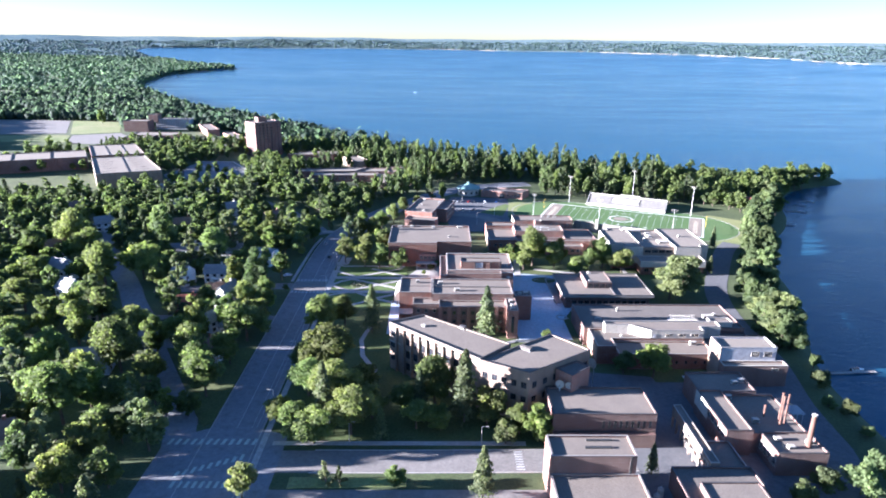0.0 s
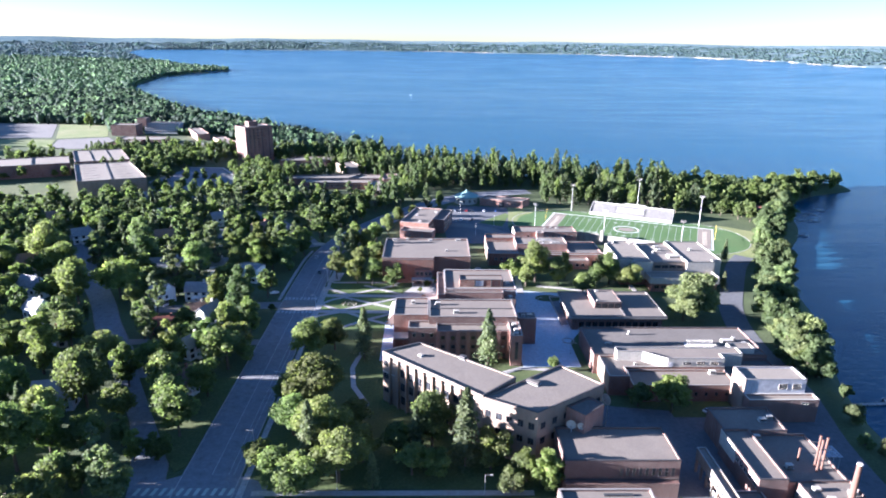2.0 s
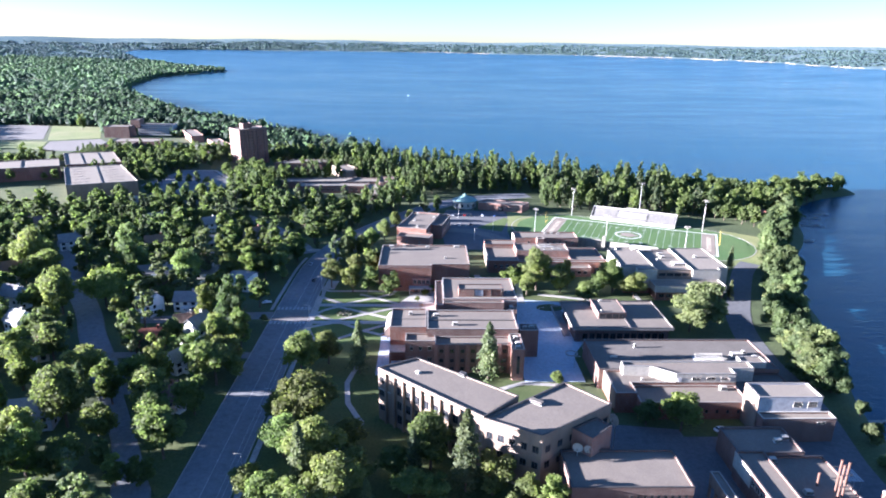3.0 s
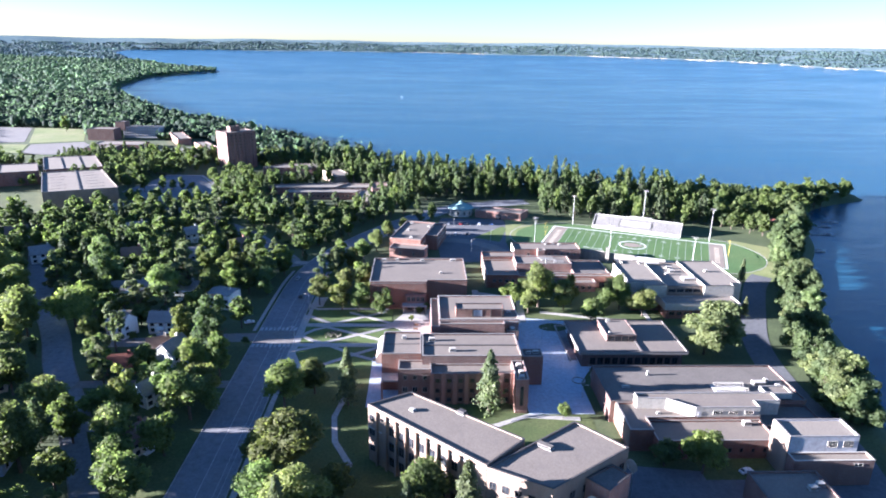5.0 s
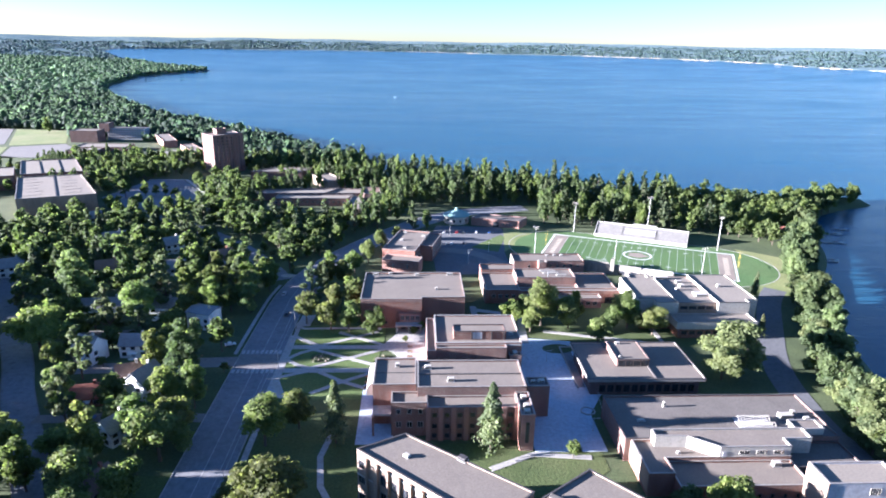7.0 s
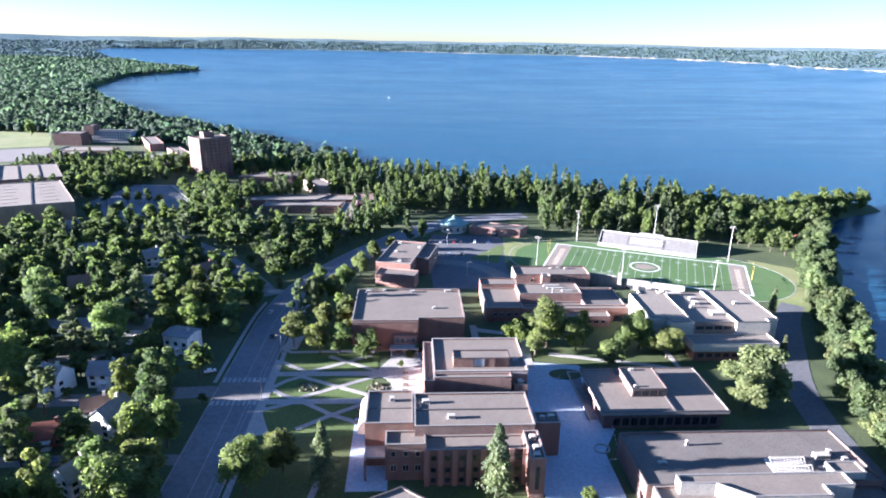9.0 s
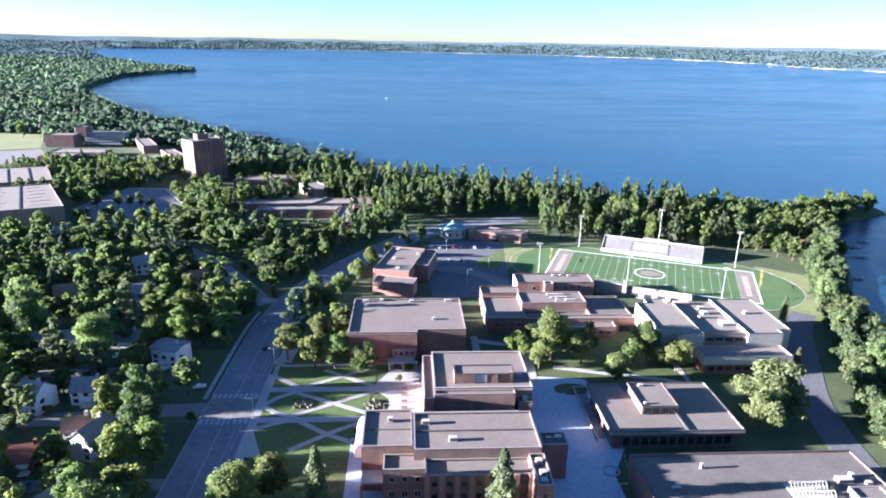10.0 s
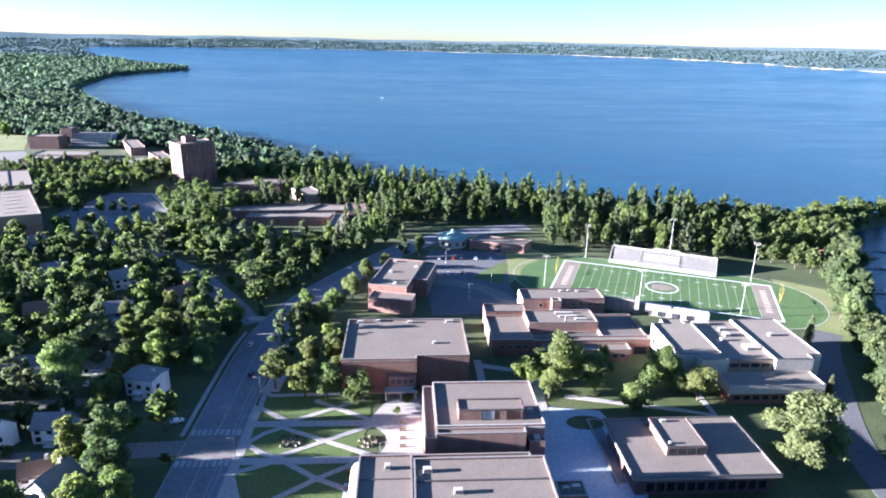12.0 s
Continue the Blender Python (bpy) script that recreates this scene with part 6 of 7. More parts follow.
# trees that stand alone on the campus
LAWN_TREES = [("maple", -34, 209, 9.4, 0.95), ("maple", -44, 215, 5.0, 1.0), ("maple", -26, 188, 7.8, 1.0), ("oak", -31, 168, 7.0, 1.0), ("maple", -20, 173, 7.2, 1.0), ("maple", -4, 186, 4.6, 1.1), ("maple", 7, 190, 7.0, 1.2), ("spruce", 17, 180, 5.2, 1.15),
              ("oak", 24.5, 178.5, 5.6, 1.3), ("willow", 29.5, 168, 3.9, 1.15), ("ash", 40, 169.5, 5.0, 1.0), ("oak", 1, 176, 5.0, 1.1), ("oak", 9, 175, 4.4, 1.2), ("maple", 34.5, 173, 4.0, 1.2), ("maple", -38, 196, 6.6, 0.95)]
LAWN_TREES_B = [("spruce", -20, 247, 4.4, 1.15), ("linden", -42, 246, 6.6, 0.85), ("maple", -33, 255, 5.4, 0.9), ("spruce", 29, 243, 4.9, 1.08), ("maple", -44, 179, 4.6, 0.95), ("maple", -38, 173, 5.0, 1.0), ("maple", -14, 182, 5.4, 1.0), ("spruce", -30, 182, 4.0, 1.2),
                ("maple", -18, 200, 5.0, 0.9), ("oak", -42, 228, 4.6, 0.8), ("pine", -10, 170, 3.0, 1.2), ("spruce", 2, 186, 3.4, 1.2)]
LAWN_TREES_C = [("maple", -24, 353, 6.4, 0.9), ("linden", -32, 330, 6.0, 1.02), ("maple", -24, 328, 5.4, 1.05), ("oak", -13, 325, 5.2, 1.15), ("maple", -33, 352, 5.0, 0.95), ("linden", 49, 336, 5.4, 0.95), ("maple", 62, 334, 8.6, 1.0),
                ("maple", 74, 331, 6.4, 0.9), ("oak", 84, 318, 6.4, 0.85), ("maple", 101, 331, 7.4, 0.9), ("oak", 110, 324, 6.6, 1.0), ("willow", 131, 291, 11.8, 0.82), ("willow", 123, 285, 7.5, 0.9), ("maple", 56, 327, 5.6, 0.85), ("maple", 92, 327, 5.6, 0.9), ("linden", 90, 209, 5.4, 1.4)]
LAWN_TREES_D = [("willow", 79.5, 212.6, 4.2, 1.2), ("linden", 54, 238, 2.8, 1.0), ("oak", 56, 344, 5.0, 1.0), ("pine", 158, 322, 2.6, 1.2), ("white_pine", -24, 148, 2.8, 0.9), ("white_pine", -20, 147.6, 2.4, 0.9), ("oak", -4, 148, 3.2, 0.95), ("pine", 20.5, 142, 3.6, 1.1),
                ("maple", -46, 142, 3.8, 1.0), ("pine", 71, 153, 2.6, 1.2), ("oak", 5, 325, 2.2, 1.0), ("maple", 8, 329, 2.0, 1.0), ("linden", 1, 318, 1.6, 1.0), ("pine", 178, 366, 3.0, 1.4)]
LAWN_TREES_E = [("maple", -22, 420, 5.0, 1.0), ("maple", -16, 446, 4.6, 1.0), ("oak", -6, 466, 4.0, 1.0), ("pine", -40, 372, 3.4, 1.3), ("maple", -32, 384, 5.4, 1.0), ("maple", -28, 400, 5.0, 1.0), ("ash", 79, 337, 4.4, 1.1),
                ("linden", -27, 366, 4.6, 1.0), ("oak", -21, 344, 4.4, 1.0)]
for group in (LAWN_TREES, LAWN_TREES_B, LAWN_TREES_C, LAWN_TREES_D, LAWN_TREES_E):
    for spec in group:
        sp, x, y, rad, up = spec
        tree(sp, x, y, rad * (1.28 if y < 260 and rad > 3.5 else 1.15 if rad > 3 else 1.0), up * (0.76 if 160 < y < 235 and sp not in ("spruce", "pine") else 1.0), fine=3 if rad > 6.5 else 2, group="campus trees")
# large crowns between the houses
HOUSE_TREES = [(-216, 332, 9.4), (-196, 297, 8.4), (-162, 302, 8.6), (-182, 268, 8.4), (-160, 253, 5.6), (-140, 235, 8.8), (-148, 266, 7.2), (-120, 238, 8.8), (-108, 256, 6.4), (-112, 212, 9.0), (-97, 203, 5.6), (-89, 222, 7.0), (-72, 239, 9.4),
               (-74, 195, 7.4), (-92, 238, 6.2), (-77, 283, 8.8), (-99, 325, 5.6), (-124, 323, 8.0), (-116, 332, 8.8), (-146, 310, 9.8), (-205, 353, 9.4), (-130, 192, 7.0), (-115, 178, 8.8), (-109, 185, 6.0), (-81, 164, 6.8)]
HOUSE_TREES_B = [(-97, 159, 6.9), (-107, 156, 6.0), (-85, 147, 5.2), (-97, 145, 6.2), (-152, 215, 7.2), (-126, 176, 5.6), (-91, 168, 4.0), (-83, 183, 4.0), (-113, 154, 5.0), (-100, 188, 6.0), (-139, 194, 6.8), (-98, 170, 5.2), (-164, 232, 7.0),
                 (-99, 268, 6.0), (-70, 251, 7.4), (-140, 255, 7.4), (-71, 268, 5.6), (-152, 355, 9.4), (-188, 338, 9.4), (-113, 357, 8.8), (-76, 362, 7.6), (-73, 219, 6.4), (-81, 205, 6.4), (-76, 183, 4.6), (-84, 213, 5.6), (-104, 226, 5.8), (-90, 190, 3.6)]
for i, (x, y, rad) in enumerate(HOUSE_TREES + HOUSE_TREES_B):
    tree(("maple", "linden", "maple", "oak", "maple", "ash", "poplar", "oak", "white_pine")[i % 9], x, y, rad * 1.14, float(rng.uniform(0.8, 1.02)), 3 if rad > 8 else 2, "neighbourhood trees")

KEEP = [rect(-20, 28, 330, 367), rect(-16, 18, 396, 456), rect(-11, 43, 240, 284), rect(9, 47, 286, 318), [(-12, 217), (22, 186), (38, 177), (64, 195), (50, 211), (34, 201), (2, 226)],
        rect(43, 77, 166, 185), rect(37, 65, 122, 155), rect(62, 137, 120, 262), rect(43, 113, 240, 304), rect(104, 162, 318, 368), rect(38, 108, 352, 414), rect(15, 110, 395, 500),
        [(58, 425), (90, 500), (190, 478), (240, 440), (222, 375), (165, 372)], [(-285, 478), (-205, 510), (-262, 608), (-330, 584)], [(-436, 552), (-322, 596), (-276, 620), (-316, 686), (-362, 674), (-460, 592)], rect(-194, -152, 660, 702),
        rect(-380, -314, 768, 818), rect(-410, -328, 850, 896), [(-150, 642), (-84, 660), (-86, 684), (-150, 668)], [(-126, 545), (-50, 530), (-48, 512), (-30, 512), (-18, 562), (-20, 590), (-118, 586)], rect(-10, 10, 286, 345), rect(-48, 10, 272, 335)]
KEEP2 = [rect(-152, -80, 612, 650), [(-208, 692), (-182, 655), (-166, 618), (-196, 612), (-226, 665)], rect(-110, -50, 530, 556), [(-240, 560), (-165, 535), (-150, 560), (-228, 592)], rect(-190, -150, 640, 665), rect(60, 84, 312, 330), rect(246, 262, 468, 492), rect(-97, -68, 312, 347), [(-480, 690), (-365, 684), (-372, 796), (-405, 850), (-462, 952), (-535, 965), (-660, 970), (-560, 810), (-530, 760)], [(-400, 480), (-276, 480), (-284, 512), (-330, 590), (-450, 545)], [(-300, 790), (-268, 775), (-205, 720), (-190, 730), (-216, 762), (-262, 816)],
         [(-66, 170), (-66, 120), (-80, 120), (-80, 170)], [(-226, 587), (-160, 556), (-152, 562), (-195, 623), (-217, 611)], [(-69, 600), (-52, 609), (-72, 641), (-89, 631)], [(-290, 760), (-225, 735), (-205, 775), (-270, 805)], rect(-1, 100, 520, 552), rect(20, 92, 486, 522), rect(-108, -28, 508, 530), rect(-95, -45, 576, 603), [(-244, 575), (-204, 516), (-195, 542), (-144, 538), (-161, 575), (-202, 641), (-232, 641)]]


def in_poly(x, y, poly):
    hit = False
    for (ax, ay), (bx, by) in zip(poly, poly[1:] + poly[:1]):
        if (ay > y) != (by > y) and x < (bx - ax) * (y - ay) / (by - ay) + ax:
            hit = not hit
    return hit


def near_line(x, y, pts, d):
    for (ax, ay), (bx, by) in zip(pts, pts[1:]):
        dx, dy = bx - ax, by - ay
        s = max(0, min(1, ((x - ax) * dx + (y - ay) * dy) / (dx * dx + dy * dy)))
        if math.hypot(x - ax - s * dx, y - ay - s * dy) < d:
            return True
    return False


NWROAD = [(-66, 392), (-72, 404), (-82, 420), (-98, 443), (-118, 466), (-160, 505), (-230, 560)]


def free(x, y, rad):
    if any(in_poly(x, y, p) for p in KEEP) or any(in_poly(x, y, p) for p in KEEP2):
        return False
    if near_line(x, y, AVENUE, 10 + rad * 0.2) or near_line(x, y, SIDE_STREET, 5.5 + rad * 0.3) or near_line(x, y, NWROAD, 6 + rad * 0.4) or near_line(x, y, EAST, 9 + rad * 0.4):
        return False
    if near_line(x, y, [(-66, 301), (-104, 297)], 4.5 + rad * 0.4) or near_line(x, y, CROSS, 8):
        return False
    for h in HOUSES + HOUSES_B + HOUSES_C:
        if math.hypot(x - h[0], y - h[1]) < max(h[2], h[3]) * 0.5 + rad * 0.45 or (abs(x - h[0]) < 5 and -16 < y - h[1] < 0):
            return False
    return True


CELL = {}


def spaced(x, y, rad, tight):
    """True, and the place is taken, if no other crown is too close."""
    ci, cj = int(x // 16), int(y // 16)
    for a in (-1, 0, 1):
        for c in (-1, 0, 1):
            for px, py, pr in CELL.get((ci + a, cj + c), ()):
                if math.hypot(x - px, y - py) < (rad + pr) * tight:
                    return False
    CELL.setdefault((ci, cj), []).append((x, y, rad))
    return True


for x, y, rad in TREES:
    CELL.setdefault((int(x // 16), int(y // 16)), []).append((x, y, rad))


def scatter(x0, x1, y0, y1, tries, sizes, kinds, tight, fine, group, test=None, tall=(0.9, 1.15), single=lambda x, y: False):
    made = 0
    for _ in range(tries):
        x, y = rng.uniform(x0, x1), rng.uniform(y0, y1)
        rad = rng.uniform(*sizes)
        if (test and not test(x, y)) or not free(x, y, rad):
            continue
        sd = float(shore_distance(np.array([x]), np.array([y]))[0])
        if sd < 0.6 or not spaced(x, y, rad, tight):
            continue
        sp = kinds[int(rng.integers(0, len(kinds)))]
        alone = single(x, y)
        tree(sp, x, y, rad if sp != "pine" else rad * 0.75, float(rng.uniform(*tall)), 2 if alone else fine, group, 0.0 if sd > 8 else -2.0 if sd > 3 else -3.6, alone)
        made += 1
    return made


WEST = [(-224, 572, 6.5), (-272, 630, 7), (-203, 545, 6), (-212, 580, 4.5), (-204, 581, 4.2), (-196, 580, 4.4), (-188, 580, 4.2), (-271, 694, 6), (-282, 735, 7), (-210, 658, 5), (-243, 677, 5), (-163, 600, 5), (-164, 645, 6), (-138, 549, 7), (-153, 516, 7), (-165, 525, 6), (-231, 512, 6.5), (-181, 512, 6), (-201, 506, 6), (-472, 923, 8), (-258, 660, 5), (-250, 642, 5.5)]
for i, (x, y, rad) in enumerate(WEST):
    tree(("maple", "poplar", "oak", "ash")[i % 4], x, y, rad, 0.95, 1, "trees by the car park", 0.0, False)
    CELL.setdefault((int(x // 16), int(y // 16)), []).append((x, y, rad))
MIX = ["maple", "maple", "oak", "oak", "ash", "linden", "poplar", "maple", "white_pine", "pine", "maple"]
seen_or_shading = lambda x, y: -x < 0.80 * (y - 2) + 62       # runs past the view: unseen trees added there shade it, beyond is left bare
scatter(-330, -66, 100, 330, 1700, (5.4, 8.2), MIX, 0.74, 1, "neighbourhood trees", seen_or_shading, (0.72, 0.98), single=lambda x, y: x > -175 and y < 300)
scatter(-330, -40, 330, 530, 4200, (4.8, 7.8), MIX, 0.64, 1, "neighbourhood trees", seen_or_shading, (0.75, 1.0), single=lambda x, y: x > -120 and y < 400)
scatter(-330, -66, 118, 330, 500, (1.6, 3.4), MIX, 0.8, 1, "neighbourhood trees", seen_or_shading)
scatter(-330, -40, 330, 530, 700, (2.0, 4.0), MIX, 0.8, 1, "neighbourhood trees", seen_or_shading)
# shore rows
SHORE_ROW = smooth_line([(148, 186), (158, 236), (166, 256), (172, 284), (186, 318), (202, 350), (218, 386), (242, 432), (262, 462), (284, 500)], 4)
for i, (x, y) in enumerate(SHORE_ROW):
    if i < 11:
        continue
    for off in ((0.0, -8.0) if y < 330 else (1.0, -7.0)):
        rad = rng.uniform(5.0, 7.8)
        tree("willow" if rng.random() < 0.8 else "poplar", x + off + rng.uniform(-2.5, 2.5), y + rng.uniform(-2.5, 2.5), rad, float(rng.uniform(0.85, 1.1)), 2, "shore trees", -1.0 if off == 0 else 0.0, i % 2 == 0)
for x, y, rad in ((150.2, 203, 4.8), (149.6, 184.5, 4.0), (146, 190, 3.0), (118.5, 146.5, 5.2), (128, 144.5, 6.4), (137.5, 152, 5.6), (110, 141.5, 4.6), (148, 172, 3.0), (158, 220, 3.4)):
    tree("willow", x, y, rad, 0.9, 2, "shore trees", -1.0)
NORTH = ["white_pine", "white_pine", "ash", "poplar", "poplar", "white_pine", "ash", "poplar", "maple"]
scatter(-110, 215, 478, 690, 5200, (3.4, 5.6), NORTH, 0.66, 1, "lakeside trees", lambda x, y: not (in_poly(x, y, rect(84, 300, 380, 478))), (0.85, 1.75))
scatter(205, 400, 440, 605, 3000, (4.2, 7.2), ["maple", "maple", "willow", "linden", "oak", "ash"], 0.6, 1, "lakeside trees", lambda x, y: x + y > 690, (0.85, 1.1))
scatter(-420, -40, 530, 740, 4200, (3.8, 6.8), MIX, 0.64, 1, "neighbourhood trees", seen_or_shading, (0.85, 1.1))
join_woods("woods", WOODS, "thick green broadleaf and pine woods round the campus")


# ---- far woods: one mass of clumps ----
def far_woods(name, count, x0, x1, y0, y1, size, test, label, seed, leaves, mat="leaf_far_hazed", low=1.0):
    """Crowns far off: an uneven core and a few leaf clumps each, with haze put into the leaf colour."""
    rg = np.random.default_rng(seed)
    v, f = ICO0
    V, F, base = [], [], 0
    xs, ys = rg.uniform(x0, x1, count), rg.uniform(y0, y1, count)
    sd = shore_distance(xs, ys)
    zs = land_height(xs, ys)
    for x, y, s, z in zip(xs, ys, sd, zs):
        glade = math.sin(x * 0.021 + 1.7 * math.sin(y * 0.013)) * math.sin(y * 0.017 + 1.3 * math.sin(x * 0.011))
        if s < 2 or not test(x, y) or (s > 60 and glade > 0.62):
            continue
        rad = rg.uniform(*size) * (1.0 if rg.random() > 0.12 else 1.35)
        hgt = rad * rg.uniform(0.8, 1.45) * low
        core = v * (1 + 0.14 * rg.normal(size=(len(v), 1))) * (rad * 0.86, rad * 0.86, hgt * 0.9)
        V.append(core + (x, y, z + hgt * 0.75))
        F.append(f + base)
        base += len(v)
        if leaves:
            d = rg.normal(size=(leaves, 3)) + (0, -0.3, 0.5)
            d /= np.linalg.norm(d, axis=1)[:, None]
            c = d * (rad, rad, hgt) * rg.uniform(0.75, 1.15, (leaves, 1)) + (x, y, z + hgt * 0.75)
            t = rg.normal(size=(leaves, 3, 3)) * rad * 0.24
            V.append((c[:, None, :] + t).reshape(-1, 3))
            F.append(np.arange(leaves * 3).reshape(-1, 3) + base)
            base += leaves * 3
    me = bpy.data.meshes.new(name)
    me.from_pydata(np.concatenate(V).tolist(), [], np.concatenate(F).tolist())
    me.materials.append(MATS[mat])
    me.polygons.foreach_set("use_smooth", np.ones(len(me.polygons), bool))
    return tagged(new(name, me), label, "woods", kind="stuff")


def clear(x, y):
    return not any(in_poly(x, y, p) for p in KEEP) and not any(in_poly(x, y, p) for p in KEEP2)


far_woods("far_woods", 15000, -900, -60, 700, 1500, (3.6, 6.6), lambda x, y: clear(x, y) and not in_poly(x, y, [(-420, 700), (-150, 660), (-190, 760), (-280, 880), (-330, 850), (-420, 850)]) and -x < 0.78 * y + 20 and (y > 715 or x < -420), "green woods along the far shore, tinted for haze", 3, 11)
far_woods("far_woods", 21000, -2300, -350, 1500, 3000, (4.2, 8.4), lambda x, y: -x < 0.78 * y + 20, "distant green woods on a headland, tinted for haze", 4, 3, low=0.72)
far_woods("far_woods", 12000, -3400, -700, 2900, 4600, (5.0, 9.0), lambda x, y: -x < 0.78 * y + 20 and math.hypot(x, y) < 4500, "distant woods beyond the headland, coloured as if hazed", 5, 0, "leaf_distant_hazed", 0.36)
far_woods("far_woods", 24000, -1500, 3400, 3000, 4800, (5.0, 9.0), lambda x, y: abs(x) < 0.8 * y and math.hypot(x, y) < 4640, "woods along the far shore of the lake, coloured as if hazed", 6, 0, "leaf_distant_hazed", 0.34)


def far_beach():
    """A pale strip of sand, docks and cabins where the far woods meet the water."""
    rg = np.random.default_rng(12)
    pts = []
    for (ax, ay), (bx, by) in zip(SHORE, SHORE[1:]):
        if math.hypot(ax, ay) > 2400 and ay > 1500:
            k = max(1, int(math.hypot(bx - ax, by - ay) / 18))
            pts += [(ax + (bx - ax) * i / k, ay + (by - ay) * i / k) for i in range(k)]
    bm, prev = bmesh.new(), None
    for x, y in pts:
        d = math.hypot(x - CX, y - CY)
        z = -5 + (EYE_Z + 5) * float(rise(np.array(d)))
        hgt = rg.uniform(0.5, 2.0) * (1.0 if x > 300 else 0.4) * (0.25 if rg.random() < 0.25 else 1.0)
        ux, uy = (x - CX) / d, (y - CY) / d
        row = [bm.verts.new((x + ux * o, y + uy * o, z + e)) for o, e in ((-6, -1.0), (-3, hgt), (8, hgt + 0.3), (8, -3.0))]
        if prev:
            for i in range(3):
                bm.faces.new((prev[i], prev[i + 1], row[i + 1], row[i]))
        prev = row
    tagged(part("beach", bm, "sand", None), "pale sandy strip along the far lake shore", "beach", kind="structure")


far_beach()

# ---- vehicles, lamps, benches, docks ----
def car(x, y, rz, paint="car_white", words="white"):
    r = root("car", x, y, 0.1, rz, f"{words} parked saloon car on asphalt", "car", "cars")
    bm = bmesh.new()
    prof = [(-2.2, 0.35), (2.15, 0.35), (2.2, 0.75), (1.2, 0.92), (0.55, 1.42), (-1.0, 1.45), (-1.75, 0.98), (-2.2, 0.9)]
    cols = [[bm.verts.new((px, sy * (0.88 if pz < 1.0 else 0.7), pz)) for px, pz in prof] for sy in (-1, 1)]
    bm.faces.new(cols[0]), bm.faces.new(cols[1][::-1])
    for k in range(len(prof)):
        q = (k + 1) % len(prof)
        bm.faces.new((cols[0][k], cols[0][q], cols[1][q], cols[1][k]))
    bmesh.ops.bevel(bm, geom=bm.edges[:], offset=0.06, segments=1, affect="EDGES")
    part("body", bm, paint, r)
    for name, x0, z0, x1, z1 in (("windscreen", 1.13, 0.97, 0.6, 1.38), ("rear_window", -1.68, 1.03, -1.06, 1.4)):
        bm = bmesh.new()
        o = 0.035 if name == "windscreen" else -0.035
        vs = [bm.verts.new((xx + o + dx, sy * w, zz + 0.03)) for dx in (0, -0.012) for xx, zz, w in ((x0, z0, 0.74), (x1, z1, 0.6)) for sy in (-1, 1)]
        for f in ((0, 1, 3, 2), (6, 7, 5, 4), (0, 4, 5, 1), (2, 3, 7, 6), (0, 2, 6, 4), (1, 5, 7, 3)):
            bm.faces.new([vs[i] for i in f])
        part(name, bm, "glass_dark", r)
    for wx in (-1.35, 1.35):
        for wy in (-0.82, 0.82):
            bm = bmesh.new()
            cyl(bm, 0, 0, -0.1, 0.1, 0.33, seg=12)
            for vv in bm.verts:
                vv.co = (vv.co.x, vv.co.z, vv.co.y)
            w = part("wheel", bm, "rubber", r, loc=(wx, wy, 0.33))
            bm = bmesh.new()
            cyl(bm, 0, 0, -0.115, 0.115, 0.18, seg=10)
            for vv in bm.verts:
                vv.co = (vv.co.x, vv.co.z, vv.co.y)
            part("rim", bm, "steel", w)
    return r


CARS = [(-60.5, 371, 88, "car_silver", "silver grey"), (103.4, 209.2, 20, "car_white", "white"), (110.6, 207.2, 15, "car_silver", "silver grey"), (107, 204, 10, "car_blue", "dark blue"), (114, 201, 0, "car_dark", "black"),
        (28, 455, 80, "car_white", "white"), (36, 456, 80, "car_dark", "black"), (24.4, 480.5, 83, "car_silver", "silver grey"), (33, 480.5, 83, "car_red", "red"), (37.5, 480.5, 83, "car_dark", "black"), (46.2, 480.5, 83, "car_white", "white"), (55, 480.5, 83, "car_blue", "dark blue"), (-54.5, 346, 90, "car_dark", "black"), (-72, 315.6, 20, "car_white", "white"), (270, 488, 30, "car_white", "white"),
        (263, 480, 30, "car_silver", "silver grey"), (-128, 196, 40, "car_white", "white"), (-104, 262, 0, "car_blue", "dark blue"), (-112, 341, 80, "car_white", "white")]
for spec in CARS:
    car(*spec)


def street_lamp(x, y, h=7.5, rz=0.0):
    r = root("street_lamp", x, y, 0.05, rz, "slim grey street lamp with a single arm", "street lamp", "street lamps")
    bm = bmesh.new()
    cyl(bm, 0, 0, 0, 0.4, 0.22, 0.2, 8)
    part("base", bm, "concrete", r)
    bm = bmesh.new()
    cyl(bm, 0, 0, 0.4, h, 0.11, 0.07, 8)
    part("post", bm, "steel", r)
    bm = bmesh.new()
    box(bm, 0, 1.6, -0.05, 0.05, h - 0.1, h)
    part("arm", bm, "steel", r)
    bm = bmesh.new()
    box(bm, 1.3, 2.1, -0.18, 0.18, h - 0.14, h + 0.06)
    part("lamp_head", bm, "panel_white", r)


for i, y in enumerate((186, 222, 258, 294, 330, 366)):
    street_lamp(-47.6, y, 8.5, 180)
for x, y, h in ((21.8, 166.9, 7), (-20, 169.4, 7), (47, 262, 5), (47.4, 284, 5), (64, 252, 5), (58, 300, 5), (-4, 296, 4.5), (36, 420, 8), (50, 440, 8), (28, 474, 8)):
    street_lamp(x, y, h, 0)


